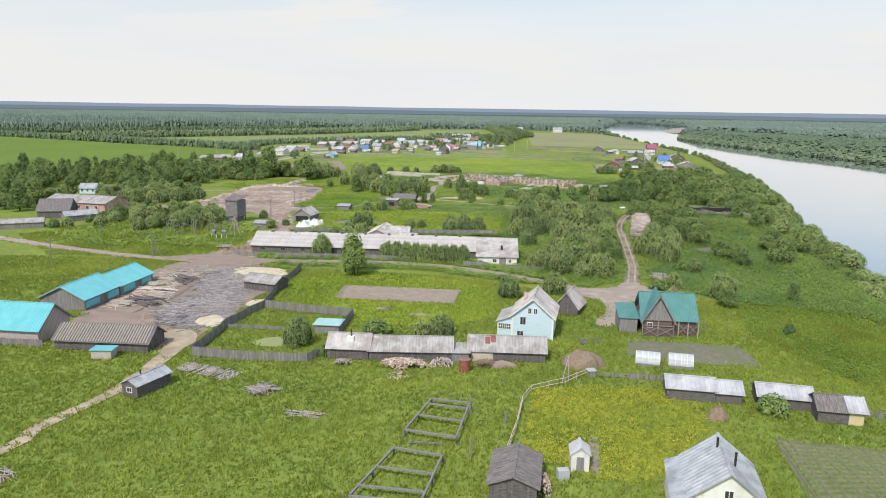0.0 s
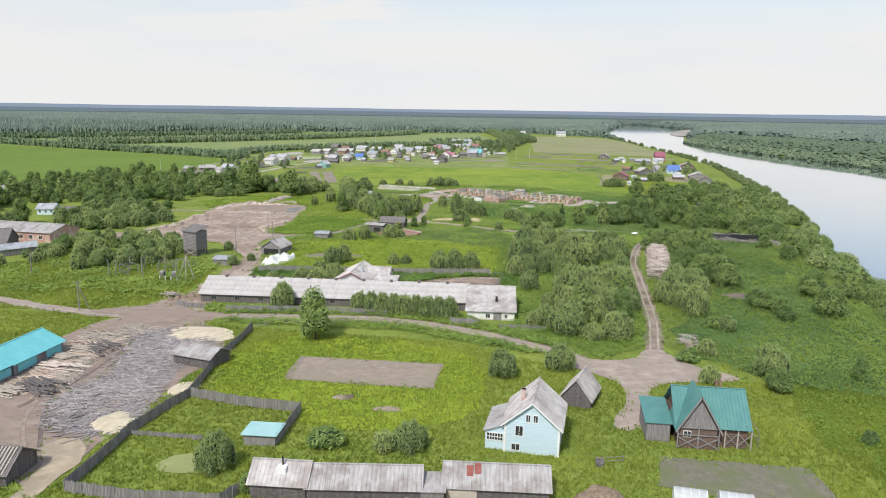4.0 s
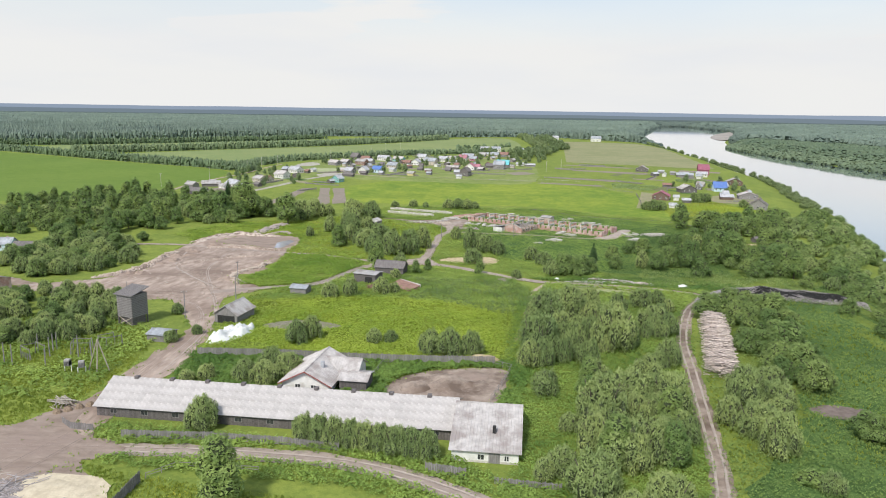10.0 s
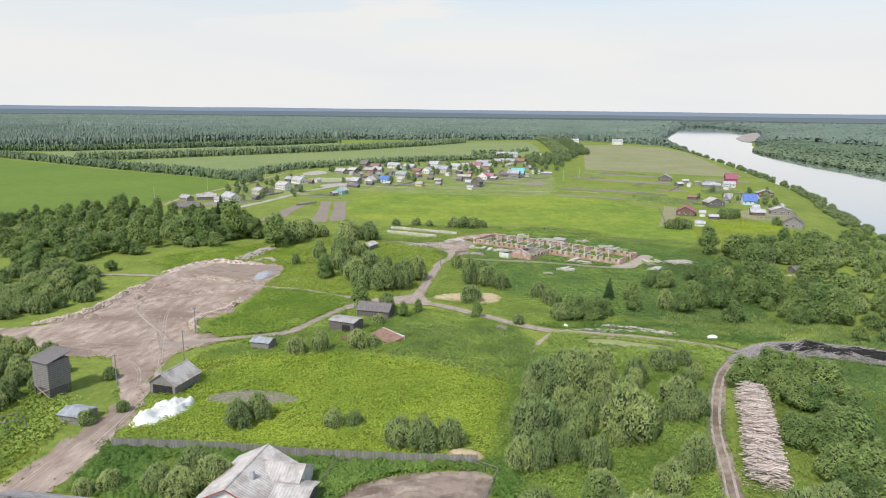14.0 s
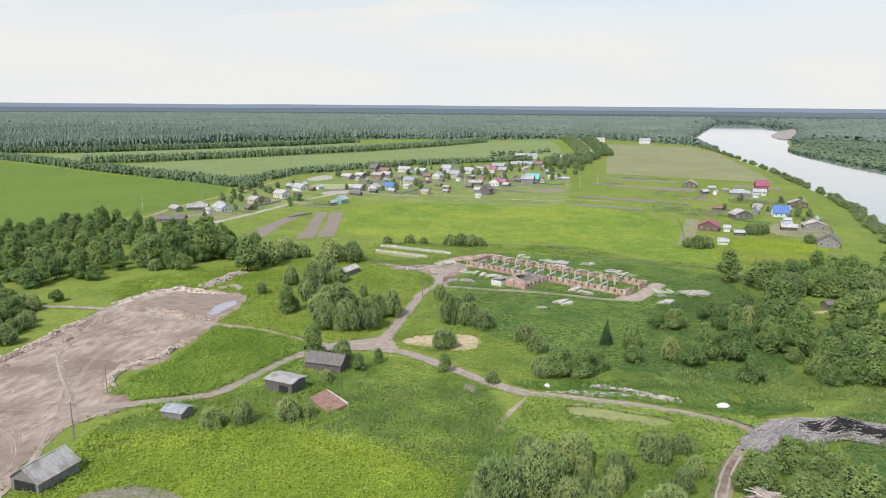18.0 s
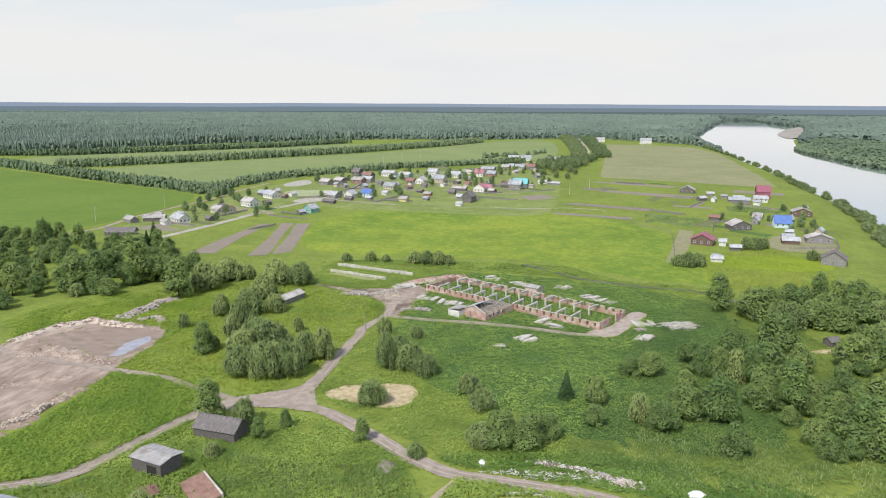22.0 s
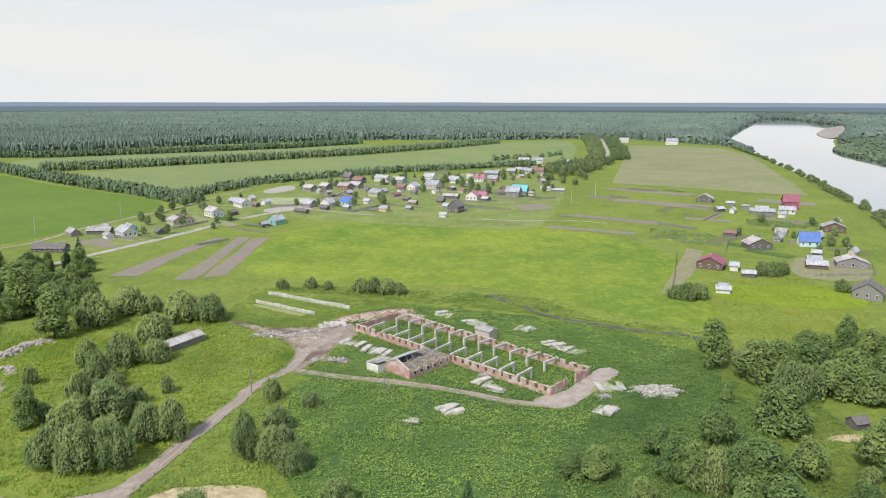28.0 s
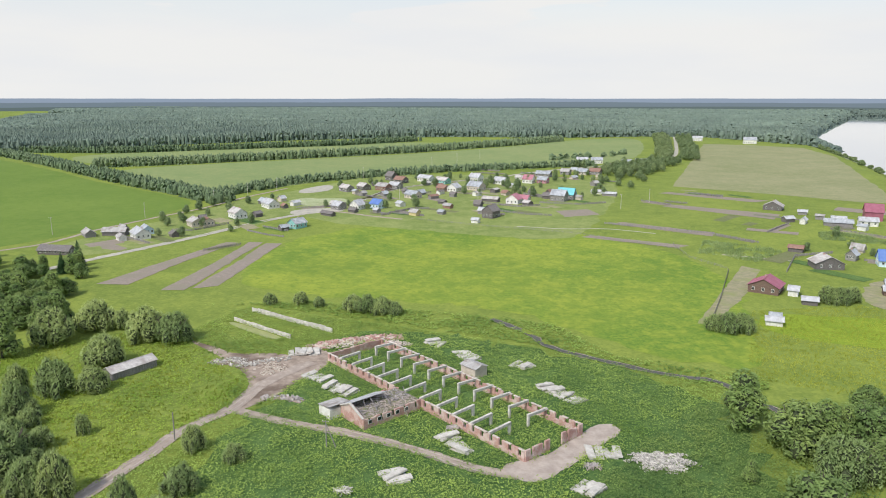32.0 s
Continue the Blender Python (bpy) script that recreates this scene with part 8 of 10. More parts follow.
for x, y in ((-158, 538), (-172, 556), (-150, 592), (-128, 612), (-124, 650), (-140, 662), (-100, 655), (-60, 664), (-66, 640), (-100, 700), (-108, 706), (-86, 704), (-76, 718), (-64, 716), (-52, 722), (-50, 700), (-40, 712), (-26, 722), (-18, 742), (-8, 730), (-62, 755), (-76, 768), (-112, 752), (-40, 776), (-12, 772), (8, 742), (20, 742), (42, 722), (14, 690), (-14, 676), (44, 860), (20, 900), (62, 905), (-16, 826), (26, 840), (46, 800), (150, 600), (176, 606), (192, 600), (196, 566), (178, 558), (165, 668), (176, 684), (190, 656), (214, 640)):
    vh(x, y, rvh.choice([-36, -20, 56, 70]), rvh.uniform(4.5, 8.5), rvh.uniform(3.5, 5.5), rvh.uniform(1.8, 2.6), rvh.uniform(3.0, 4.2), rvh.choice([DARKWOOD, GREYWOOD, GREYWOOD, BEIGEWALL, WHITEWALL]), rvh.choice([TINGREY, TINWHITE, OLDSLATE, SLATE, DARKSLATE, RUSTROOF]), "small outbuilding in a village garden", False)
for a, b, c in (((-118, 640), (-100, 650), (-96, 664)), ((-60, 632), (-50, 655), (-40, 660)), ((-20, 690), (10, 680), (22, 690)), ((20, 700), (45, 700), (60, 712)), ((140, 560), (148, 590), (165, 600)), ((166, 520), (190, 525), (196, 545)), ((-150, 566), (-140, 568), (-132, 590)), ((-5, 664), (20, 655), (34, 655))):
    far_fence([a, b, c], 1.2, "grey garden fence in the village", 0.15)
rg = random.Random(52)
for x0, x1, y0, y1, n in ((-150, -100, 530, 660, 8), (-100, -20, 632, 760, 16), (-20, 60, 640, 780, 14), (60, 150, 620, 800, 10), (140, 205, 560, 690, 10), (-60, 60, 780, 900, 8)):
    for _ in range(n):
        x, y, a = rg.uniform(x0, x1), rg.uniform(y0, y1), radians(rg.choice([-36, -24, -15, 60]) + rg.uniform(-4, 4))
        l, w = rg.uniform(5, 13), rg.uniform(2.0, 4.5)
        c, d = math.cos(a), math.sin(a)
        patch("garden_bed", [(x + c * u * l - d * v * w, y + d * u * l + c * v * w) for u, v in ((-1, -1), (1, -1), (1, 1), (-1, 1))], rg.choice([GREYSOIL, GREENPLOT, SOIL, TRODDEN, LUSH]), "small planted garden bed among village houses", "garden plot", 0.11, 0.3, 4, round_off=0)
        if rg.random() < 0.45:
            far_fence([(x - c * l * 1.2, y - d * l * 1.2), (x + c * l * 1.2, y + d * l * 1.2)], 1.1, "grey garden fence in the village", 0.2)
patch("yard_trodden", [(164, 549), (180.6, 560), (195, 548), (188, 519), (173, 511), (156, 517)], TRODDEN, "trodden dry yard among houses", "yard", 0.08, 2.0, 3)
# western farmstead
house("farm_block", -131, 258, -12, 25, 13, 3.4, 5.2, BRICK, OLDSLATE, "long low red brick farm building", "building", 0.5, rib=0.8, windows=[("f", -9 + 3.6 * k, 1.2, 1.2, 1.2) for k in range(6)])
house("farm_block", -132, 240, 10, 10, 9, 2.6, 6.0, DARKWOOD, DARKSLATE, "dark old timber house with a steep roof", "building", 0.4, boards=0.3)
house("farm_shed", -121, 233, 45, 10, 5, 2.0, 3.2, GREYWOOD, TINGREY, "grey shed in weeds", "shed", 0.3, boards=0.3)
house("farm_shed", -132, 216, 25, 15, 5, 1.8, 2.8, GREYWOOD, OLDSLATE, "low grey shed in weeds", "shed", 0.3, boards=0.3)
vh(-163, 325, 5, 9, 7, 2.8, 4.8, BLUEWALL, TINGREY, "small blue house among bushes")
vh(-153, 322, 5, 9, 6, 2.4, 4.0, DARKWOOD, DARKSLATE, "dark house among bushes", False)
vh(-217, 380, 20, 10, 8, 3.0, 6.0, WHITEWALL, TINWHITE, "white house among trees")
for x, y in ((-201.2, 539.7), (-188.4, 592.6), (-175.5, 640.7), (-175.7, 679.6), (-169.9, 708.6), (-139.6, 795), (-114.6, 903.3), (-104.5, 956.8), (-91.7, 1003), (-20, 700), (70, 690), (86, 720), (-70, 690), (-85, 720)):
    pole(x, y, 9.0, "pale concrete roadside power pole", wood=CONCRETE)
far_fence([(64, 640), (90, 634), (118, 628)], 1.1, "grey picket fence over a meadow", 0.4)
fence([(106, 480), (112, 515), (118, 555)], 1.0, "grey picket fence beside a garden", miss=0.3)
far_fence([(-112.3, 575.8), (-96.3, 568.5), (-85.8, 566.7)], 1.0, "low weathered garden fence by a teal house", 0.0)
rail_fence([(98, 600), (104, 575), (118, 558)], "pole fence over a meadow", 1.1, step=4.0)
rail_fence([(-40, 626), (0, 618), (50, 612), (100, 590)], "long pole fence at the meadow edge", 1.0, step=5.0)

# ---- trees and bushes ----


def leaves(rnd, lobes, n, size, droop=0.0, core=0.7, wide=0.5):
    """Crown of many small bent leaf clumps on several lobes, with an inner mass, mostly in a painted shade colour."""
    v, f, mi = [], [], []
    tot = sum(l[3] * l[4] for l in lobes)
    for cx, cy, cz, rx, rz in lobes:
        m = int(n * rx * rz / tot)
        for _ in range(m):
            u, a = rnd.uniform(-0.75, 1), rnd.uniform(0, 2 * math.pi)
            s = math.sqrt(max(0, 1 - u * u))
            d = Vector((s * math.cos(a), s * math.sin(a), u))
            k = rnd.uniform(0.72, 1.12) ** 0.7
            k *= 1 + 0.18 * noise.noise((d.x * 2.2 + cx, d.y * 2.2 + cy, d.z * 2.2 + cz))
            c = Vector((cx + d.x * rx * k, cy + d.y * rx * k, cz + d.z * rz * k))
            if c.z < 0.08:
                c.z = rnd.uniform(0.05, 0.5)
            nrm = (d + Vector((rnd.gauss(0, 0.36), rnd.gauss(0, 0.36), rnd.gauss(0.35, 0.34)))).normalized()
            t = nrm.orthogonal().normalized()
            t = (Matrix.Rotation(rnd.uniform(0, 6.28), 3, nrm) @ t)
            b = nrm.cross(t)
            z = size * rnd.uniform(0.6, 1.35)
            if droop:
                t = (t + Vector((0, 0, droop))).normalized()
            i = len(v)
            v += [c - t * z * 0.8 - b * z * wide, c - t * z * 0.8 + b * z * wide, c + t * z * 1.15]
            f.append((i, i + 1, i + 2))
            mi.append(0)
        # inner mass that fills the gaps, own material slot for the shade colour
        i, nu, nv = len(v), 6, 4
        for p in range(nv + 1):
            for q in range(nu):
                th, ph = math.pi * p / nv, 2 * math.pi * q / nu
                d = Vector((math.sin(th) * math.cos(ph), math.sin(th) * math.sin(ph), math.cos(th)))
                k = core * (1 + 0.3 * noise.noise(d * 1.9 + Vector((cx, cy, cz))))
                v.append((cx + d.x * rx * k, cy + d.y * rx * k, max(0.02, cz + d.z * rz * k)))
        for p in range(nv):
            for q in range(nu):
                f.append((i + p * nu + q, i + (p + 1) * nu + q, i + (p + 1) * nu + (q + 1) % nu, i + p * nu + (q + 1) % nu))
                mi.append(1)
    g = Geo()
    g.v, g.f, g.m = [tuple(p) for p in v], f, mi
    return g


def limbs(rnd, h, r, top, lean=0.25, n=5, stems=1):
    g = Geo()
    for s in range(stems):
        a = rnd.uniform(0, 6.28)
        o = Vector((math.cos(a), math.sin(a), 0)) * (0.25 * (stems > 1))
        t = Vector((math.cos(a) * lean * h * (stems > 1), math.sin(a) * lean * h * (stems > 1), h * top))
        g.tube(o + Vector((0, 0, -0.3)), o + t * 0.5, r, r * 0.7, 6)
        g.tube(o + t * 0.5, o + t, r * 0.7, r * 0.3, 6)
        for k in range(n):
            b = rnd.uniform(0, 6.28)
            p = o + t * rnd.uniform(0.35, 0.8)
            g.tube(p, p + Vector((math.cos(b), math.sin(b), rnd.uniform(0.4, 1.1))) * h * 0.22, r * 0.35, r * 0.12, 4)
    return g


LIB = {}


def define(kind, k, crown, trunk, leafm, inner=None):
    LIB.setdefault(kind, []).append((crown.mesh("crown", [leafm, inner or INNERSHADE]), trunk.mesh("trunk", TRUNK)))


rv = random.Random(5)


def ring(n, rad, lo, hi, r0, r1, z0, z1):
    a0 = rv.uniform(0, 6.28)
    return [(math.cos(a0 + 6.28 * k / n) * rad * rv.uniform(0.7, 1.15), math.sin(a0 + 6.28 * k / n) * rad * rv.uniform(0.7, 1.15), rv.uniform(lo, hi), rv.uniform(r0, r1), rv.uniform(z0, z1)) for k in range(n)]


for far in (0, 1):
    tag = "_far" if far else ""
    q = 0.66 if far else 1.0
    z = 1.2 if far else 1.0
    for k in range(5 - 2 * far):   # willow bush, 5 m wide and 4.6 m high
        lobes = [(0, 0, 2.0, 1.4, 1.9)] + ring(9, 1.55, 0.9, 1.8, 0.45, 0.75, 1.1, 1.8) + ring(8, 1.0, 2.1, 3.0, 0.4, 0.62, 0.9, 1.5) + ring(3, 0.45, 2.9, 3.5, 0.4, 0.6, 0.7, 1.1)
        define("willow_bush" + tag, k, leaves(rv, lobes, int(7400 * q), 0.145 * z, 0.9, 0.66, 0.36), limbs(rv, 4.2, 0.1, 0.8, 0.3, 2, 4), WILLOW)
    for k in range(4 - far):   # birch or aspen, 5 m wide and 9 m high
        lobes = [(0, 0, 4.0, 1.6, 2.7), (0.2, 0.1, 6.5, 1.3, 2.0)] + ring(6, 1.3, 1.2, 4.0, 0.8, 1.15, 1.1, 1.7) + ring(5, 1.0, 4.4, 6.6, 0.65, 0.95, 0.8, 1.3)
        define("birch_tree" + tag, k, leaves(rv, lobes, int(4600 * q), 0.18 * z, 0.3, 0.68), limbs(rv, 8.0, 0.14, 0.95, 0.1, 6), BIRCH)
    for k in range(4 - far):   # alder thicket tree, 5.5 m wide and 6.5 m high
        lobes = [(0, 0, 3.2, 1.6, 2.4)] + ring(7, 1.6, 0.9, 3.0, 0.85, 1.3, 1.0, 1.7) + ring(3, 0.9, 3.8, 4.8, 0.7, 1.0, 0.9, 1.3)
        define("alder_tree" + tag, k, leaves(rv, lobes, int(4600 * q), 0.18 * z, 0.3, 0.7), limbs(rv, 5.6, 0.12, 0.9, 0.2, 3, 3), ALDER)
for k in range(2):   # spruce, unit: 4 m wide, 9 m high
    g = Geo()
    for z in range(26):
        h0 = 0.5 + 8.3 * z / 26
        rr = 2.1 * (1 - z / 26) ** 0.85 + 0.12
        nb = max(5, int(13 * rr / 2))
        for q in range(nb):
            a = 6.28 * (q + rv.random() * 0.7) / nb
            d = Vector((math.cos(a), math.sin(a), 0))
            s = Vector((-d.y, d.x, 0))
            r2 = rr * rv.uniform(0.8, 1.12)
            c = Vector((0, 0, h0 + rv.uniform(-0.1, 0.1)))
            g.face([c + Vector((0, 0, 0.25)), c + d * r2 * 0.6 + s * 0.3 * rr, c + d * r2 - Vector((0, 0, 0.35)), c + d * r2 * 0.6 - s * 0.3 * rr])
    define("spruce_tree", k, g, limbs(rv, 8.6, 0.13, 1.0, 0, 0), SPRUCE)
for k in range(3):   # low shrub, unit: 2.4 m wide, 1.8 m high
    lobes = [(0, 0, 0.8, 0.9, 0.9)] + [(math.cos(a) * 0.7, math.sin(a) * 0.7, rv.uniform(0.4, 0.9), rv.uniform(0.4, 0.7), rv.uniform(0.5, 0.8)) for a in [rv.uniform(0, 6.28) for _ in range(4)]]
    define("green_shrub", k, leaves(rv, lobes, 1000, 0.16, 0.3), limbs(rv, 1.5, 0.05, 0.8, 0.3, 2, 3), BIRCH)
for k in range(3):   # far tree, few clumps, unit: 5 m wide, 8 m high
    lobes = [(0, 0, 2.6, 1.9, 2.4), (0.3, 0.3, 5.0, 1.5, 2.4), (-1.0, -0.7, 3.4, 1.1, 1.7), (0.9, -0.5, 3.9, 1.0, 1.5)]
    define("distant_tree", k, leaves(rv, lobes, 900, 0.3, 0.3, 0.75), limbs(rv, 6.5, 0.14, 0.9, 0.1, 1), GARDENLEAF, GARDENLEAF)

UNIT = {"willow_bush": (2.5, 4.5), "birch_tree": (2.5, 8.8), "alder_tree": (2.8, 6.2), "spruce_tree": (2.1, 9.0), "green_shrub": (1.2, 1.8), "distant_tree": (2.3, 7.8)}
TAGS = {"willow_bush": ("grey-green willow bush with many stems", "bush"), "birch_tree": ("leafy green birch with an uneven crown", "tree"), "alder_tree": ("dense dark green alder thicket tree", "tree"),
        "spruce_tree": ("dark pointed spruce tree standing alone", "tree"), "green_shrub": ("small green shrub in the grass", "shrub"), "distant_tree": ("green tree near the village", "tree")}
rt = random.Random(77)


def plant(kind, x, y, r, h, tall=""):
    """One tree or bush as a thing with a trunk and a crown; r: half width, h: height."""
    ur, uh = UNIT[kind]
    lib = LIB.get(kind + "_far") if (y > 352 or x < -86 or x > 118) else None
    lib = lib or LIB[kind]
    cm, tm = lib[rt.randrange(len(lib))]
    e = new(kind)
    e.matrix_basis = pose(x, y, H(x, y), 0, 0, rt.uniform(0, 360)) @ Matrix.Diagonal((r / ur, r / ur, max(h / uh, 0.78 * r / ur), 1))
    label, cat = TAGS[kind]
    tagged(e, (tall + " " if tall else "") + label, cat, group=cat + " growth")
    part("trunk", tm, None, e)
    part("crown", cm, None, e)
    return e


def grove(outline, spacing, kinds, r=(1.6, 2.8), h=(3.0, 5.0), fill=1.0):
    """Trees scattered over a piece of land."""
    x0, x1 = min(p[0] for p in outline), max(p[0] for p in outline)
    y0, y1 = min(p[1] for p in outline), max(p[1] for p in outline)
    ny = max(1, int((y1 - y0) / spacing))
    for j in range(ny + 1):
        for i in range(int((x1 - x0) / spacing) + 1):
            x = x0 + (i + 0.5 * (j % 2) + rt.uniform(-0.35, 0.35)) * spacing
            y = y0 + (j + rt.uniform(-0.35, 0.35)) * spacing
            if inside(outline, x, y) and rt.random() < fill:
                k = rt.choice(kinds)
                s = rt.uniform(0.0, 1.0)
                plant(k, x, y, r[0] + (r[1] - r[0]) * s, (h[0] + (h[1] - h[0]) * s) * (1.15 if k in ("birch_tree", "spruce_tree") else 1.0))


def thicket(name, outline, spacing, kinds, label, r, h, fill=0.8):
    """A far growth of many crowns joined in one mesh."""
    vs, fs, ms, base = [], [], [], 0
    x0, x1 = min(p[0] for p in outline), max(p[0] for p in outline)
    y0, y1 = min(p[1] for p in outline), max(p[1] for p in outline)
    for j in range(int((y1 - y0) / spacing) + 1):
        for i in range(int((x1 - x0) / spacing) + 1):
            x = x0 + (i + 0.5 * (j % 2) + rt.uniform(-0.35, 0.35)) * spacing
            y = y0 + (j + rt.uniform(-0.35, 0.35)) * spacing
            if not inside(outline, x, y) or rt.random() > fill:
                continue
            k = rt.choice(kinds)
            me = LIB[k][rt.randrange(len(LIB[k]))][0]
            co = np.empty(len(me.vertices) * 3)
            me.vertices.foreach_get("co", co)
            s = rt.uniform(0, 1)
            ur, uh = UNIT[k]
            rr, hh = (r[0] + (r[1] - r[0]) * s) / ur, (h[0] + (h[1] - h[0]) * s) / uh
            a = rt.uniform(0, 6.28)
            co = co.reshape(-1, 3) @ np.array([[math.cos(a) * rr, math.sin(a) * rr, 0], [-math.sin(a) * rr, math.cos(a) * rr, 0], [0, 0, hh]]) + (x, y, H(x, y))
            vs.append(co)
            fs += [tuple(base + q for q in f.vertices) for f in me.polygons]
            ms += [f.material_index for f in me.polygons]
            base += len(co)
    g = Geo()
    g.v, g.f = np.concatenate(vs).tolist(), fs
    g.m = ms
    return tagged(part(name, g, list(LIB[kinds[0]][0][0].materials)), label, "thicket", kind="stuff")


for k in range(2):   # light far willow, unit as the willow bush
    lobes = [(0, 0, 2.0, 1.9, 2.1), (1.2, 0.5, 1.7, 1.4, 1.6), (-1.0, -0.9, 1.6, 1.4, 1.5)]
    define("far_willow", k, leaves(rv, lobes, 900, 0.3, 0.6, 0.72), limbs(rv, 4.2, 0.1, 0.8, 0.3, 1, 2), WILLOW)
    define("far_alder", k, leaves(rv, lobes, 900, 0.3, 0.3, 0.72), limbs(rv, 4.2, 0.1, 0.8, 0.3, 1, 2), ALDER)
UNIT["far_willow"] = UNIT["far_alder"] = (2.5, 4.2)

# single bushes and trees
plant("birch_tree", -19.9, 158.6, 3.9, 8.4, "tall round")
plant("willow_bush", 14.1, 141.6, 3.3, 5.0)
plant("willow_bush", 24.2, 145.2, 3.2, 4.8)
plant("willow_bush", -23.0, 109.2, 2.9, 5.4)
plant("green_shrub", -10.8, 115.8, 2.4, 2.6)
plant("willow_bush", 0.2, 115.2, 3.0, 4.0)
plant("willow_bush", -3.2, 115.0, 2.0, 2.6)
plant("green_shrub", -17.8, 104.2, 0.9, 2.6)
plant("alder_tree", 57.5, 136.6, 2.5, 4.2)
plant("birch_tree", 73.4, 141.6, 1.6, 4.4)
plant("alder_tree", 61.4, 118.6, 1.3, 2.2)
plant("green_shrub", 43.5, 85.0, 1.9, 2.9)
plant("alder_tree", 111, 200, 3.4, 5.0)
plant("alder_tree", 93, 196.5, 2.8, 4.6)
plant("green_shrub", 47.5, 150, 2.0, 2.0)
plant("willow_bush", 48, 140, 2.2, 2.6)
plant("willow_bush", -31, 180.8, 3.4, 6.2)
for x, y in ((-14, 178), (-11.5, 177.6), (-9, 177), (-6.4, 176.6), (-4, 176), (-1.6, 175.5), (0.8, 175), (3.2, 174.5), (5.6, 174)):
    plant("willow_bush", x, y, 2.5, 5.0)
for x, y, r, h in ((-27, 200.5, 3.6, 5.0), (-23.5, 204, 3.6, 5.6), (-31, 202, 3.2, 4.4), (-27.5, 207, 3.4, 5.2), (-38.5, 201.5, 2.4, 3.2), (-41.5, 199.5, 2.0, 2.6)):
    plant("willow_bush", x, y, r, h)
for x, y, r, h in ((-27, 224, 3.2, 5.6), (-24.5, 227, 3.0, 6.0), (7, 219, 3.6, 6.4), (11.5, 220.5, 3.2, 5.4), (2.8, 219.5, 3.2, 6.0), (-10, 226, 2.4, 3.6), (-6.5, 227, 2.0, 2.4), (-62, 243, 2.0, 3.0), (-51, 228, 1.6, 2.4), (-54.5, 222, 2.2, 3.0)):
    plant("willow_bush", x, y, r, h)
for x, y, r, h in ((-28, 263.5, 3.2, 4.4), (-22.5, 265.5, 2.8, 5.8), (-14.5, 269, 3.2, 5.2), (-11, 271, 2.2, 3.2), (-13, 291, 2.0, 3.4)):
    plant("willow_bush", x, y, r, h)
for x, y, r, h in ((-7.5, 300, 1.8, 4.0), (-4, 306, 1.6, 3.0), (13.2, 302, 2.0, 3.2)):
    plant("birch_tree", x, y, r, h)
plant("spruce_tree", 54.6, 331, 2.2, 7.0)
for x, y, r, h in ((15, 344, 5.4, 6.0), (20, 341, 4.0, 4.6), (32, 330.5, 4.0, 4.4), (36, 322, 3.8, 4.2), (41, 304, 4.6, 6.6), (46, 305, 4.4, 6.4), (37, 303, 3.8, 5.4), (50, 309, 3.4, 4.6), (60, 317, 3.0, 4.0), (25, 297, 2.2, 2.4)):
    plant("alder_tree" if x > 40 else "willow_bush", x, y, r, h)
for x, y, r, h in ((13, 368.5, 2.8, 2.6), (10, 356, 4.0, 4.0)):
    plant("willow_bush", x, y, r, h)
for x, y, r, h in ((-4, 464, 4.2, 5.4), (1, 463, 4.6, 6.2), (6, 463.5, 4.4, 6.0), (10.5, 464, 3.2, 4.4), (-24, 466, 3.4, 3.6), (-34, 463, 3.0, 3.6), (-17, 465, 2.6, 2.8)):
    plant("willow_bush", x, y, r, h)
for x, y, r, h in ((111, 476, 4.6, 6.4), (115, 477, 4.4, 6.0), (107, 477, 3.8, 5.4), (146, 517, 4.6, 6.6), (150, 518, 4.4, 6.2), (154, 521, 3.8, 6.0), (168, 497, 3.6, 4.0), (100, 366, 2.6, 4.0)):
    plant("willow_bush", x, y, r, h)
# thickets
# bushes on the slope
for x, y, r, h in ((95.8, 200.5, 3.8, 6.4), (76.5, 185.1, 2.9, 4.2), (89.3, 180.1, 4.2, 6.3), (77.4, 176.1, 2.3, 3), (105.4, 201.8, 4.1, 4.9),):
    plant("alder_tree", x, y, r, h)
for x, y, r, h in ((59.6, 143.7, 4.1, 5.5), (61.9, 168.6, 2.4, 2.2), (52.2, 153.3, 2.4, 2.3), (68.2, 205.4, 3.8, 4.9),):
    plant("willow_bush", x, y, r, h)
# bushes beside the lane
for x, y, r, h in ((29.2, 240.7, 5.2, 10.2), (35.6, 246.4, 5.3, 10.4), (42.3, 227, 6.4, 11), (41.6, 257.7, 4.8, 6.6), (56.3, 261.9, 3.9, 6), (61.3, 265.1, 2.8, 4.6), (51.9, 216.5, 3.4, 6.6), (55, 242.7, 4.5, 5.7), (26.1, 221, 5.5, 10.3), (23.7, 214.1, 3.3, 5.9), (25.4, 199.7, 3.4, 5.3), (34.9, 205.1, 3.6, 6), (33.1, 186.8, 5.2, 10.2), (39.7, 194.9, 5.3, 7.6), (34.6, 174.4, 5.5, 8.2), (29.1, 165, 5, 6.9), (45.8, 192.2, 4.3, 9), (40.3, 175.9, 4, 7.6), (37.8, 162.1, 4.4, 5.5), (46.3, 181.6, 2.3, 5.3)):
    plant("willow_bush", x, y, r, h)
for x, y, r, h in ((25.2, 170.5, 3.1, 4.9), (22.5, 168.9, 2.1, 3.6), (46, 209.3, 3.7, 4.8), (60.7, 198.6, 4.3, 7.8), (66.1, 204.6, 3.7, 5.3), (66, 195.9, 3.6, 5.6), (58.2, 185.9, 4.5, 5.9), (59.1, 179.5, 3.7, 7.5), (33.1, 160.8, 2.6, 4), (27.9, 184.9, 2.5, 3)):
    plant("willow_bush", x, y, r, h)
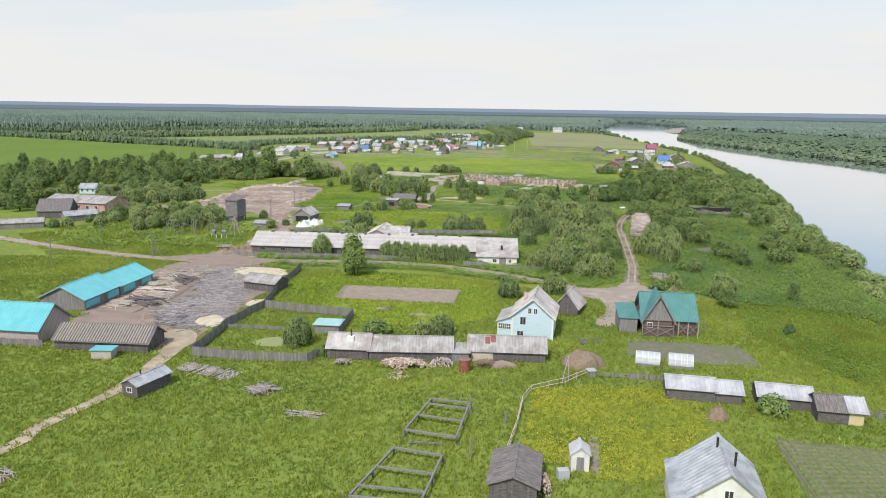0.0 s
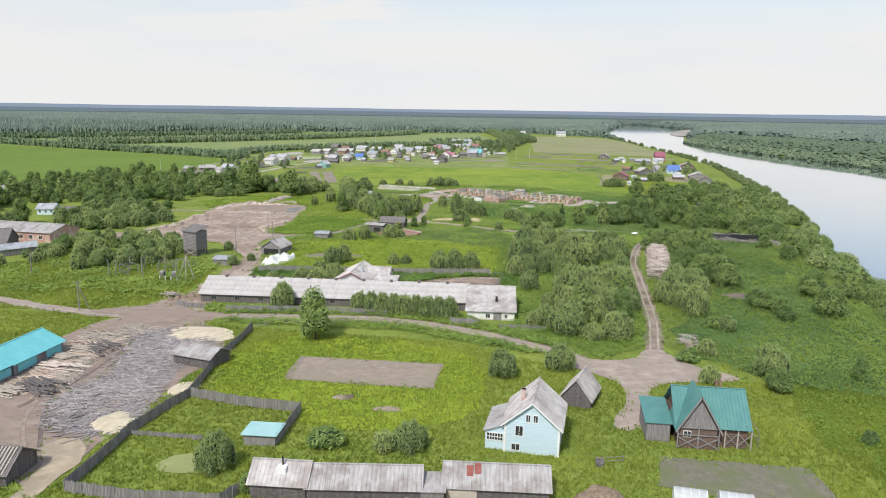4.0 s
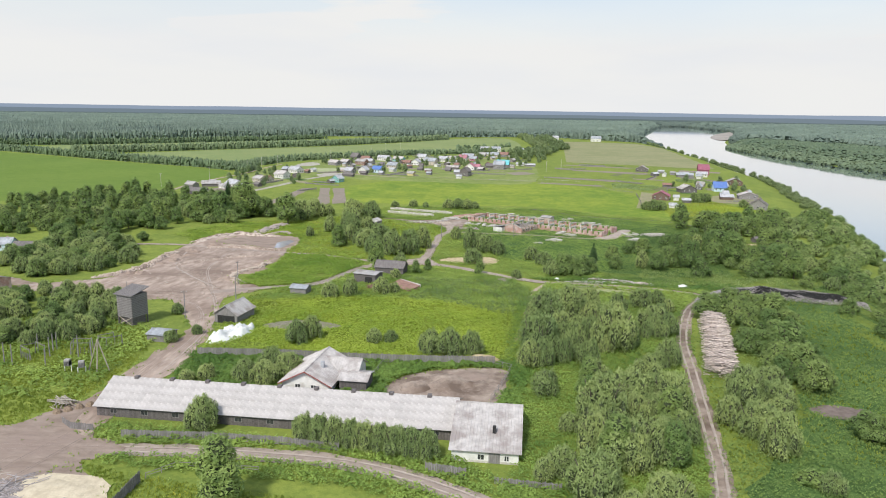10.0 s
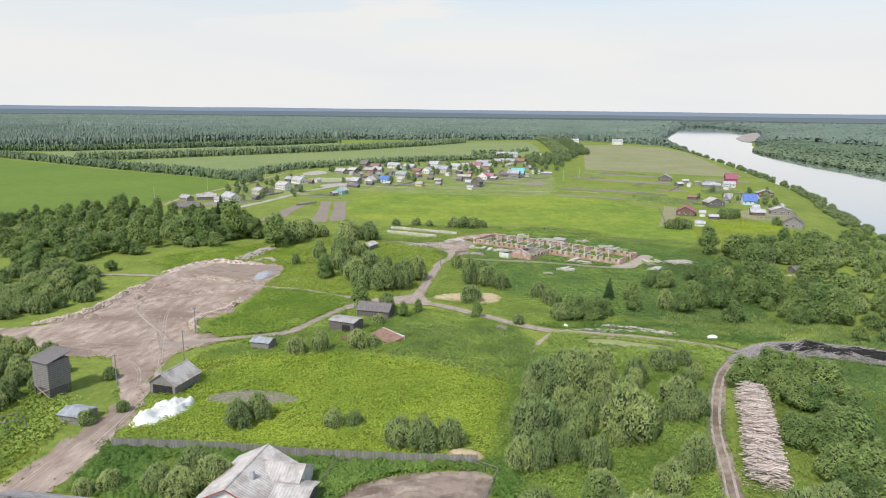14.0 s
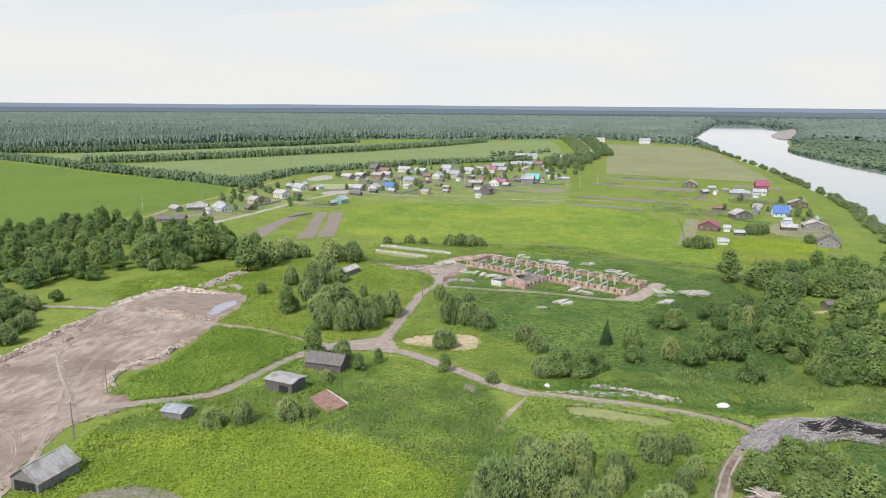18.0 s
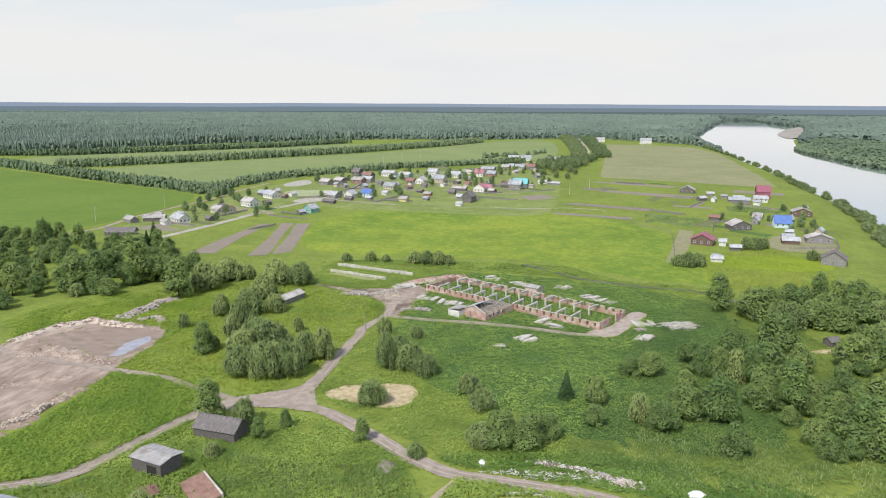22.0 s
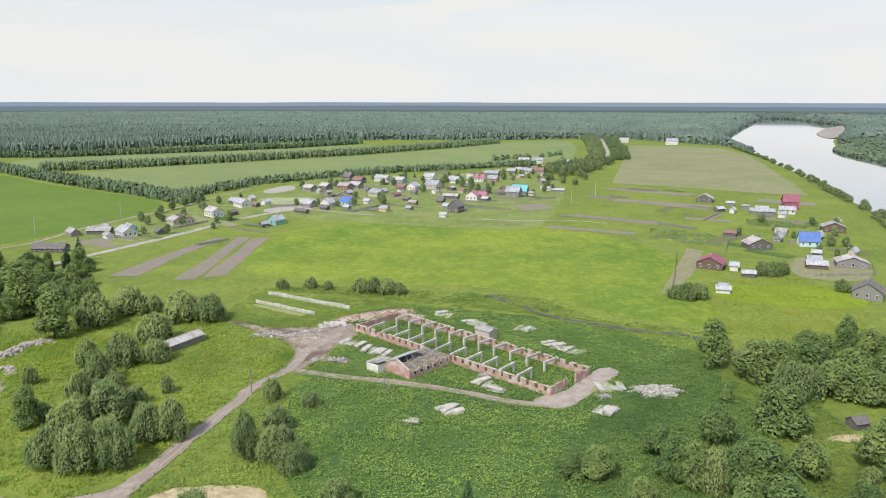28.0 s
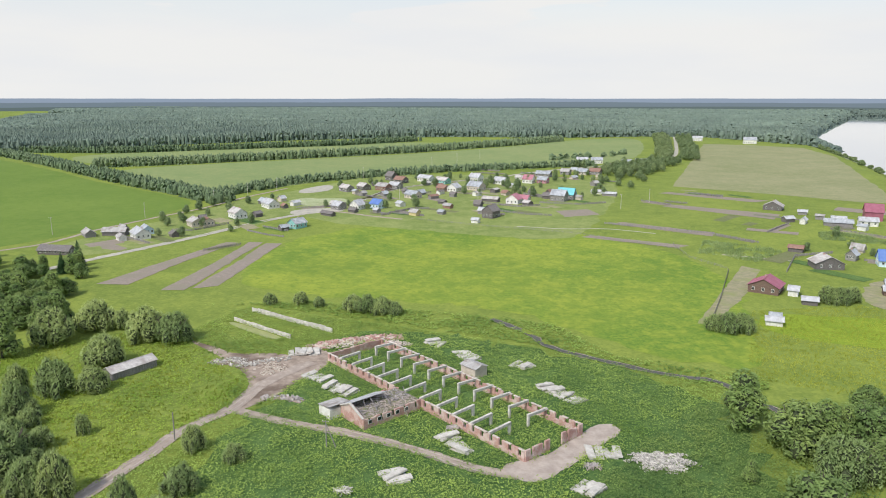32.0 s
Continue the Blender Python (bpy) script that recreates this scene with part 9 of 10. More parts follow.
for x, y, r, h in ((71.3, 252.4, 4.4, 5.9), (79.2, 260.4, 4.1, 4.6), (84.8, 247.2, 5.4, 6), (71.6, 226.2, 3.4, 6.3), (77.7, 222.3, 5.4, 6.2), (81.2, 219.1, 3, 5.4), (76.1, 212.5, 4.4, 4.8), (75.8, 186.6, 2.9, 4.1), (78.5, 179.4, 2.7, 3.9)):
    plant("alder_tree", x, y, r, h)
for x, y, r, h in ((60.2, 170.7, 2.1, 2),):
    plant("green_shrub", x, y, r, h)
# growth between the ruin and the river
for x, y, r, h in ((107.5, 410.5, 4.9, 10.1), (122.2, 406.2, 3.8, 8.8), (126.8, 410.1, 3.2, 7.6), (130.1, 413, 3, 7.2), (150.7, 424.6, 1.6, 5), (106.5, 387.9, 1.7, 4.8), (103.6, 329.7, 4.8, 8.4)):
    plant("birch_tree", x, y, r, h)
for x, y, r, h in ((116.9, 403.4, 6.6, 9.6), (131, 407.3, 6, 7.4), (123.1, 393.8, 6.6, 4.8), (115.1, 373.9, 6.6, 8.1), (96.6, 347.9, 3.9, 8.7), (76.1, 348.7, 3.8, 6.3), (71.1, 347.6, 3.3, 5.7), (83.3, 341.5, 2.9, 4.3), (73.9, 316.7, 4, 6), (69.8, 320.4, 3.1, 6.7), (98.7, 332.2, 4.9, 5.6), (112.2, 334.5, 3.2, 7.1), (122.6, 349.9, 2.5, 6.6), (61.2, 328.7, 3.3, 7.2), (113.1, 329.9, 3.3, 5.6), (114.2, 326.3, 2.7, 4.8), (112.1, 324.1, 2.5, 3.9), (153.2, 399.8, 6.6, 8.5)):
    plant("alder_tree" if int(x) % 3 else "willow_bush", x, y, r, h)
for x, y, r, h in ((131.7, 396.1, 5.6, 9), (136.3, 397.5, 6.6, 10.7), (139, 392.7, 5.1, 7.9), (145.6, 398.5, 6.3, 8.8), (100.1, 366.2, 4.2, 8.8), (87.9, 359.1, 3.6, 7), (90.3, 351.4, 4.7, 8.7), (93.3, 348.7, 3.9, 8.8), (104.1, 347.9, 6.5, 11), (100.4, 347.2, 3.9, 10.2), (114.1, 354.8, 4.1, 8.8), (87.1, 323.4, 5.3, 11), (79.8, 324, 4.9, 8.3), (109.6, 334.3, 3.7, 7.7), (119.7, 338.2, 3.8, 6.2), (129.2, 360.9, 6.1, 8.5), (139, 375.9, 4.8, 7.1), (117, 324.3, 3.6, 6.2), (113.3, 315.1, 6.6, 11), (115.1, 310.5, 5.9, 11)):
    plant("alder_tree", x, y, r, h)
for x, y, r, h in ((126.4, 333.7, 5.7, 11),):
    plant("alder_tree", x, y, r, h)
# growth west of the ruin
for x, y, r, h in ((-76.3, 398.1, 5.8, 9), (-109.6, 403.6, 5.8, 8.9), (-42.6, 347.6, 3.5, 7.3), (-21.2, 306.9, 3.7, 9.5), (-101.7, 415.9, 7.2, 11)):
    plant("birch_tree", x, y, r, h)
for x, y, r, h in ((-72.9, 412, 7.6, 9.4), (-70.6, 424.6, 7, 7), (-63.7, 427.9, 4, 6.4), (-49.9, 421.3, 7.4, 7.8), (-41.1, 422.3, 6.6, 7.9), (-46.6, 402.1, 6.2, 8.4), (-44.4, 383.4, 5.8, 9.5), (-42.8, 371.1, 4, 9.2), (-40.1, 360.7, 3.1, 7.9), (-52.6, 380.9, 3.5, 7.9), (-37.6, 387.5, 4.7, 6.6), (-58.6, 367.6, 2.2, 5), (-41.1, 350.8, 2.4, 4.4), (-26.1, 334, 5.4, 8.2), (-19.5, 334.1, 6, 9.5), (-13.8, 336, 5.3, 9.8), (-30.9, 347.2, 5.8, 5.8), (-27, 353.5, 6.8, 5.8), (-13.3, 346.3, 4.7, 8.4), (-9.2, 348.3, 4.1, 9.4)):
    plant("willow_bush", x, y, r, h)
for x, y, r, h in ((-22.9, 369.1, 2, 5), (9.3, 343.3, 3.4, 10.6), (3.1, 369.6, 2.8, 6.1), (-13.3, 306.6, 3.2, 6.1), (10.4, 321.5, 4.3, 5.5)):
    plant("willow_bush", x, y, r, h)
for x, y, r, h in ((-118.9, 403.4, 7.8, 11), (-118.6, 423.8, 6.7, 11), (-93.7, 420.1, 5.8, 11), (-85.7, 421.1, 5.2, 11)):
    plant("alder_tree", x, y, r, h)
grove([(-97, 430), (-66, 432), (-80, 424), (-104, 424), (-125, 424), (-125, 452), (-108, 457)], 6.0, ["alder_tree", "birch_tree", "alder_tree"], (2.8, 4.6), (5.0, 8.0), 0.85)
grove([(132, 424), (150, 440), (160, 410), (152, 392), (138, 400)], 7.0, ["birch_tree", "alder_tree", "alder_tree"], (2.8, 4.2), (5.0, 7.4), 0.7)
grove([(96, 320), (100, 312), (110, 306), (124, 320), (128, 330), (112, 345)], 8.0, ["alder_tree"], (1.8, 3.0), (2.4, 4.0), 0.5)
grove([(126, 330), (140, 350), (130, 290), (112, 240), (104, 240), (112, 290)], 7.4, ["alder_tree", "willow_bush"], (2.4, 4.4), (3.2, 6.0), 0.6)
for _o, _st, _r, _h in (([(150, 424), (203, 430), (190, 385), (172, 340), (158, 300), (145, 252), (132, 212), (114, 218), (126, 290), (140, 350), (150, 384)], 5.2, (1.2, 4.2), (1.6, 6.0)),
                       ([(168, 425), (202, 428), (222, 480), (236, 525), (222, 515), (195, 480)], 5.0, (1.4, 3.8), (1.8, 5.4)),
                       ([(114, 222), (137, 222), (130, 196), (118, 160), (108, 115), (98, 110), (104, 180)], 5.0, (1.0, 3.0), (1.2, 4.0))):
    thicket("bank_thicket", _o, _st, ["far_alder"], "dark green alder bushes on the river bank", _r, _h, 0.36)
    thicket("bank_thicket", _o, _st, ["far_willow"], "grey-green willow bushes on the river bank", _r, _h, 0.22)
grove([(-193, 362), (-240, 430), (-225, 458), (-205, 505), (-165, 480), (-130, 470), (-92, 424), (-100, 400), (-112, 385), (-140, 370), (-150, 345)], 8.0, ["birch_tree", "alder_tree", "alder_tree", "willow_bush"], (3.0, 4.6), (4.2, 6.8), 0.8)
grove([(-150, 340), (-122, 352), (-112, 330), (-106, 306), (-107, 286), (-121, 278), (-140, 290), (-152, 310)], 6.0, ["willow_bush", "willow_bush", "alder_tree"], (2.6, 4.2), (3.6, 6.0), 0.85)
grove([(-92, 212), (-120, 250), (-108, 262), (-84, 256), (-72, 244), (-74, 228), (-80, 214)], 4.8, ["willow_bush", "willow_bush", "willow_bush", "alder_tree"], (1.8, 3.4), (2.8, 5.4), 0.75)
grove([(-123, 214), (-110, 212), (-100, 236), (-108, 246), (-118, 236)], 5.0, ["willow_bush"], (1.8, 3.0), (2.4, 4.2), 0.55)
grove([(-145, 468), (-120, 470), (-122, 488), (-140, 492)], 7.0, ["birch_tree", "alder_tree", "spruce_tree"], (2.2, 3.4), (4.6, 7.4), 0.8)
grove([(-205, 300), (-240, 340), (-260, 430), (-235, 425), (-195, 360), (-180, 310)], 9.0, ["birch_tree", "alder_tree"], (3.0, 4.6), (5.0, 8.0), 0.7)
grove([(-170, 236), (-190, 290), (-165, 312), (-150, 285), (-150, 250)], 8.0, ["birch_tree", "willow_bush"], (2.8, 4.2), (4.0, 6.6), 0.6)
grove([(23.5, 236), (25, 214), (30, 211), (41, 216), (48, 230), (51, 252), (42, 259), (30, 257), (24.5, 246)], 4.6, ["willow_bush"], (2.2, 3.4), (4.2, 7.0), 0.8)
grove([(51, 236), (56, 246), (60, 258), (64, 262), (58, 240), (53, 214), (48.5, 211)], 4.6, ["willow_bush"], (2.0, 3.0), (3.6, 5.6), 0.7)
grove([(30, 192), (31, 174), (40, 168), (46, 182), (48, 198), (41, 203), (34, 204)], 4.6, ["willow_bush", "willow_bush", "birch_tree"], (2.2, 3.4), (4.2, 7.0), 0.75)
grove([(78, 262), (75, 246), (71.5, 230), (69.5, 213), (69, 204), (77, 204), (86, 224), (91, 243), (86, 264)], 5.4, ["alder_tree"], (2.6, 4.0), (4.5, 7.4), 0.75)
grove([(56, 200), (54.5, 188), (57, 179), (63, 184), (67, 195), (63.5, 203)], 4.6, ["willow_bush"], (2.2, 3.2), (3.6, 5.8), 0.75)
grove([(62, 305), (68, 330), (92, 342), (122, 352), (142, 372), (140, 345), (120, 305), (104, 300), (96, 312), (80, 312)], 7.2, ["alder_tree", "alder_tree", "birch_tree"], (2.2, 3.8), (3.0, 6.0), 0.3)
grove([(-30, 336), (-38, 347), (-46, 372), (-53, 392), (-44, 396), (-36, 370), (-12, 354), (-7, 343), (-14, 335)], 6.5, ["willow_bush"], (2.6, 3.8), (3.4, 5.0), 0.55)
grove([(84, 306), (92, 300), (120, 305), (138, 335), (132, 350), (110, 330), (96, 322)], 6.2, ["alder_tree", "alder_tree", "birch_tree"], (2.4, 3.8), (4.0, 7.0), 0.45)
# village gardens
grove([(-110, 640), (-95, 690), (-60, 690), (-30, 660), (-60, 640)], 13.0, ["distant_tree"], (1.6, 3.0), (3.0, 6.5), 0.55)
grove([(-30, 690), (10, 690), (60, 720), (80, 760), (30, 750), (-20, 720)], 12.0, ["distant_tree"], (1.3, 2.6), (4.0, 8.5), 0.35)
grove([(60, 850), (92, 900), (112, 1000), (92, 1010), (60, 950), (40, 900)], 9.0, ["distant_tree"], (2.6, 4.2), (6.0, 10.0), 0.85)
grove([(-150, 540), (-120, 560), (-112, 600), (-130, 610), (-150, 580)], 12.0, ["distant_tree"], (1.6, 2.6), (3.0, 5.6), 0.5)
grove([(-182, 560), (-176, 650), (-150, 690), (-140, 640), (-150, 600), (-165, 560)], 12.0, ["distant_tree"], (1.6, 2.8), (3.0, 6.0), 0.6)
grove([(-150, 700), (-130, 760), (-90, 810), (-30, 830), (0, 760), (-40, 760), (-100, 755), (-125, 705)], 10.5, ["distant_tree"], (1.6, 3.0), (3.0, 8.5), 0.42)
grove([(-60, 700), (-20, 720), (40, 740), (60, 900), (20, 960), (-10, 860), (-30, 800)], 13.0, ["distant_tree"], (1.5, 3.0), (3.0, 9.0), 0.4)
thicket("tree_growth", [(40, 760), (80, 800), (90, 960), (60, 1000), (50, 900)], 16.0, ["distant_tree"], "garden trees at the village end", (2.2, 4.0), (5.0, 8.0), 0.6)
grove([(150, 560), (205, 560), (215, 640), (180, 655), (165, 620), (150, 600)], 13.0, ["distant_tree"], (1.5, 2.8), (2.6, 5.5), 0.5)
thicket("tree_growth", [(205, 510), (232, 515), (256, 620), (270, 690), (248, 690), (232, 600)], 8.0, ["distant_tree"], "bushes and trees on the river bank", (2.2, 3.8), (3.2, 6.0), 0.7)
thicket("tree_growth", [(250, 690), (272, 690), (296, 900), (316, 1160), (322, 1330), (296, 1330), (296, 1160), (276, 900)], 10.0, ["distant_tree"], "trees along the river bank", (2.6, 4.2), (4.0, 7.0), 0.6)
thicket("tree_growth", [(92, 1000), (100, 1000), (108, 1120), (108, 1480), (86, 1480)], 6.5, ["distant_tree"], "avenue of trees along a road", (2.0, 4.6), (4.5, 11.0), 0.75)
thicket("tree_growth", [(116, 1040), (134, 1045), (138, 1240), (140, 1480), (122, 1480)], 6.5, ["distant_tree"], "avenue of trees along a road", (2.0, 4.6), (4.5, 11.0), 0.75)

# tree rows and woods: joined far foliage


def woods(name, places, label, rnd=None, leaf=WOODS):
    """Many far trees joined in one mesh: each a tapered, lopsided clump."""
    rnd = rnd or random.Random(9)
    v, f = [], []
    for x, y, r, h, conif in places:
        i = len(v)
        z0 = H(x, y)
        n = 4
        for lev, (rr, zz) in enumerate(((1.0, 0.0), (1.15, 0.4), (0.75, 0.78))) if not conif else enumerate(((0.9, 0.05), (0.62, 0.5))):
            a0 = rnd.uniform(0, 6.28)
            for q in range(n):
                a = a0 + 6.283 * q / n
                k = r * rr * rnd.uniform(0.75, 1.2)
                v.append((x + math.cos(a) * k, y + math.sin(a) * k, z0 + h * zz * rnd.uniform(0.9, 1.1)))
        v.append((x + rnd.uniform(-0.2, 0.2) * r, y, z0 + h))
        top = len(v) - 1
        levels = (top - i) // n
        for lev in range(levels - 1):
            for q in range(n):
                f.append((i + lev * n + q, i + lev * n + (q + 1) % n, i + (lev + 1) * n + (q + 1) % n, i + (lev + 1) * n + q))
        for q in range(n):
            f.append((i + (levels - 1) * n + q, i + (levels - 1) * n + (q + 1) % n, top))
    g = Geo()
    g.v, g.f, g.m = v, f, [0] * len(f)
    return tagged(part(name, g, leaf), label, "woods", kind="stuff")


rw = random.Random(31)


def row(line, width, step, r, h, conif=0.1):
    out = []
    for (x0, y0), (x1, y1) in zip(line, line[1:]):
        d = math.hypot(x1 - x0, y1 - y0)
        nx, ny = -(y1 - y0) / d, (x1 - x0) / d
        for k in range(int(d / step)):
            for m in range(max(1, int(width / 6))):
                o, t = rw.uniform(-width / 2, width / 2), rw.random()
                s = rw.uniform(0.7, 1.25)
                out.append((x0 + (x1 - x0) * (k + t) * step / d + nx * o, y0 + (y1 - y0) * (k + t) * step / d + ny * o, r * s, h * s, rw.random() < conif))
    return out


woods("tree_row", row([(-700, 935), (-460, 808), (-325, 728), (-237, 682), (-172, 648)], 18, 1.1, 1.5, 6.0), "long row of young trees along a field", leaf=ROWLEAF)
woods("tree_row", row([(-640, 930), (-522, 958), (-431, 1048), (-325, 1156), (-253, 1282)], 14, 1.2, 1.6, 7.4), "row of trees between field strips", leaf=ROWLEAF)
woods("tree_row", row([(-420, 808), (-368, 856), (-293, 945), (-204, 1050), (-103, 1222), (-49, 1342)], 18, 1.2, 1.7, 7.8), "dense row of trees between field strips", leaf=ROWLEAF)
woods("tree_row", row([(-195, 668), (-178, 752), (-143, 803), (-93, 865), (-40, 906), (30, 960)], 14, 1.3, 1.5, 5.6), "row of trees behind the village", leaf=ROWLEAF)
woods("tree_row", row([(-20, 1010), (30, 1060), (60, 1120)], 10, 6, 3.0, 6.0), "loose row of shrubs in a field", leaf=ROWLEAF)
WEST_EDGE = [(-3000, 1000), (-1400, 900), (-900, 905), (-640, 920), (-613, 975), (-547, 1095), (-449, 1228), (-311, 1345), (-233, 1400), (-60, 1420), (80, 1500), (170, 1500), (240, 1400), (300, 1330), (320, 1450), (330, 1600), (345, 1740), (390, 1900), (555, 2500), (840, 3500), (900, 3740), (1300, 4800), (-5200, 4800), (-5200, 1000)]
woods("bank_growth", row([(505, 300), (500, 600), (486, 756), (481, 900), (476, 1040), (475, 1230), (478, 1370), (490, 1442), (520, 1520)], 24, 2.4, 3.0, 4.5, 0.0), "light green bushes on the far river bank", leaf=PLAINLEAF)

EAST_EDGE = [(700, 500), (690, 1000), (655, 1355), (610, 1485), (575, 1560), (570, 1640), (600, 1740), (690, 1960), (815, 2300), (950, 2719), (975, 3000), (1030, 3600), (900, 3760), (1250, 4800), (5200, 4800), (5200, 500), (2000, 380)]
FLOOD_PLAIN = [(510, 500), (488, 900), (486, 1370), (525, 1500), (560, 1630), (600, 1740), (640, 1800), (612, 1480), (657, 1350), (692, 1000), (702, 500)]


def forest(edge, boxes, label, hh, leaf=WOODS, conif=0.6):
    out = []
    for x0, x1, y0, y1, st in boxes:
        for i in range(int((x1 - x0) / st)):
            for j in range(int((y1 - y0) / st)):
                x, y = x0 + (i + rw.uniform(0, 1)) * st, y0 + (j + rw.uniform(0, 1)) * st
                if inside(edge, x, y) and abs(x - 90) < 0.85 * y + 150:
                    s = rw.uniform(0.82, 1.12) * (0.95 + 0.3 * noise.noise((x * 0.006, y * 0.006, 1.0)))
                    out.append((x, y, st * 0.62 * (0.8 + 0.4 * rw.random()), hh * (max(0.5, s) if st < 12 else 0.85 + 0.15 * s), rw.random() < conif))
    return woods("forest", out, label, leaf=leaf)


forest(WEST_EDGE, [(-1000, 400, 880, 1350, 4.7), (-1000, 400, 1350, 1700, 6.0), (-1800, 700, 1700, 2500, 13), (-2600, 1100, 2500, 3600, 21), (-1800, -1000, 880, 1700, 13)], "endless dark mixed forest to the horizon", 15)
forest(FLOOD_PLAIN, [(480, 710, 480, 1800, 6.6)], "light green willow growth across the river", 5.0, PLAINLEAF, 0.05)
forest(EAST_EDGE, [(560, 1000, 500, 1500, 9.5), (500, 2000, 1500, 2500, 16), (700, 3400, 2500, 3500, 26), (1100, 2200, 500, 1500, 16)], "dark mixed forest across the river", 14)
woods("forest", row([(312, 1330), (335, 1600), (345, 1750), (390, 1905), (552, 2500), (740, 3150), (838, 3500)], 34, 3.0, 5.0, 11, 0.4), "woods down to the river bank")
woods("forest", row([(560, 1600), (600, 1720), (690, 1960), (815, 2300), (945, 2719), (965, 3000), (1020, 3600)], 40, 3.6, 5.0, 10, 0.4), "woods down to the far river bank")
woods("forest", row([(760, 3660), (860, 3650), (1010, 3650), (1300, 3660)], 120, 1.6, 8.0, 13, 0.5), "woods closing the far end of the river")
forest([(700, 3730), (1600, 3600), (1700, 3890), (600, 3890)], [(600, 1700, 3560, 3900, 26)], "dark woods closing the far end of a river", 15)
# hills on the horizon, far behind everything; glowing bands in haze colours


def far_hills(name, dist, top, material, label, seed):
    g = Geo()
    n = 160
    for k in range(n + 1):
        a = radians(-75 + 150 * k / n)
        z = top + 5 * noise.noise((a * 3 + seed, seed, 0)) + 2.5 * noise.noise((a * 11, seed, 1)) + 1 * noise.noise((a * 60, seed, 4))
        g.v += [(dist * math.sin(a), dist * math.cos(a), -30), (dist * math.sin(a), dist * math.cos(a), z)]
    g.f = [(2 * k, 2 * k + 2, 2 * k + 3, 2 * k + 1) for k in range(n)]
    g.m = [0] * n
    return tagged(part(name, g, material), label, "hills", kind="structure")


far_hills("backdrop", 4950, 53, FARHILL, "low wooded hills in painted blue haze along the horizon", 3.0)
far_hills("backdrop", 4500, 33, MIDHILL, "wooded land in painted blue haze towards the horizon", 5.0)
far_hills("backdrop", 3900, 17, NEARHILL, "darker wooded land in painted haze towards the horizon", 8.0)

# ---- grass, weeds and flowers ----
rs = np.random.RandomState(4)


def in_poly(poly, x, y):
    c = np.zeros(len(x), bool)
    for i in range(len(poly)):
        (x0, y0), (x1, y1) = poly[i], poly[i - 1]
        if y0 == y1:
            continue
        c ^= ((y0 > y) != (y1 > y)) & (x < (x1 - x0) * (y - y0) / (y1 - y0) + x0)
    return c


def open_land(x, y):
    """True where neither road nor bare soil lies."""
    ok = np.ones(len(x), bool)
    for poly in BARE:
        a = np.array(poly)
        box = (x > a[:, 0].min() - 1) & (x < a[:, 0].max() + 1) & (y > a[:, 1].min() - 1) & (y < a[:, 1].max() + 1)
        if box.any():
            ok[box] &= ~in_poly(poly, x[box], y[box])
    for line, w in LINES:
        a = np.array(line)
        box = (x > a[:, 0].min() - 4) & (x < a[:, 0].max() + 4) & (y > a[:, 1].min() - 4) & (y < a[:, 1].max() + 4)
        idx = np.where(box)[0]
        if len(idx) == 0:
            continue
        near = np.full(len(idx), 99.0)
        for p in a[::1]:
            near = np.minimum(near, np.hypot(x[idx] - p[0], y[idx] - p[1]))
        ok[idx] &= near > w - 0.2
    return ok


def clumpy(x, y, s):
    """Uneven growth between -1 and 1, the same everywhere it is asked."""
    u, v = x + 0.9 / s * np.sin(y * s * 0.61 + 1.3), y + 0.9 / s * np.sin(x * s * 0.53 + 4.1)
    out = 0.0
    for a, k, p in ((0.4, 1.0, 0.3), (1.9, 1.27, 2.2), (2.8, 1.71, 4.0), (1.2, 2.3, 5.1), (0.1, 2.9, 1.1)):
        out = out + np.sin(s * k * (u * math.cos(a) + v * math.sin(a)) + p) / k ** 0.5
    return out / 2.6


def places(poly, n, keep=0.0, s=0.35):
    a = np.array(poly)
    x = rs.uniform(a[:, 0].min(), a[:, 0].max(), n)
    y = rs.uniform(a[:, 1].min(), a[:, 1].max(), n)
    ok = in_poly(poly, x, y)
    x, y = x[ok], y[ok]
    ok = open_land(x, y) & (clumpy(x, y, s) > keep + rs.normal(0, 0.25, len(x)))
    x, y = x[ok], y[ok]
    return x, y, np.array([H(p, q) for p, q in zip(x, y)])


def mesh_of(name, v, quads, material, label, category):
    me = bpy.data.meshes.new(name)
    n = len(v) // (4 if quads else 3)
    k = 4 if quads else 3
    me.vertices.add(len(v))
    me.vertices.foreach_set("co", v.astype(np.float32).ravel())
    me.loops.add(n * k)
    me.loops.foreach_set("vertex_index", np.arange(n * k, dtype=np.int32))
    me.polygons.add(n)
    me.polygons.foreach_set("loop_start", np.arange(0, n * k, k, dtype=np.int32))
    me.polygons.foreach_set("loop_total", np.full(n, k, dtype=np.int32))
    me.materials.append(material)
    me.update(calc_edges=True)
    return tagged(new(name, me), label, category, kind="stuff")


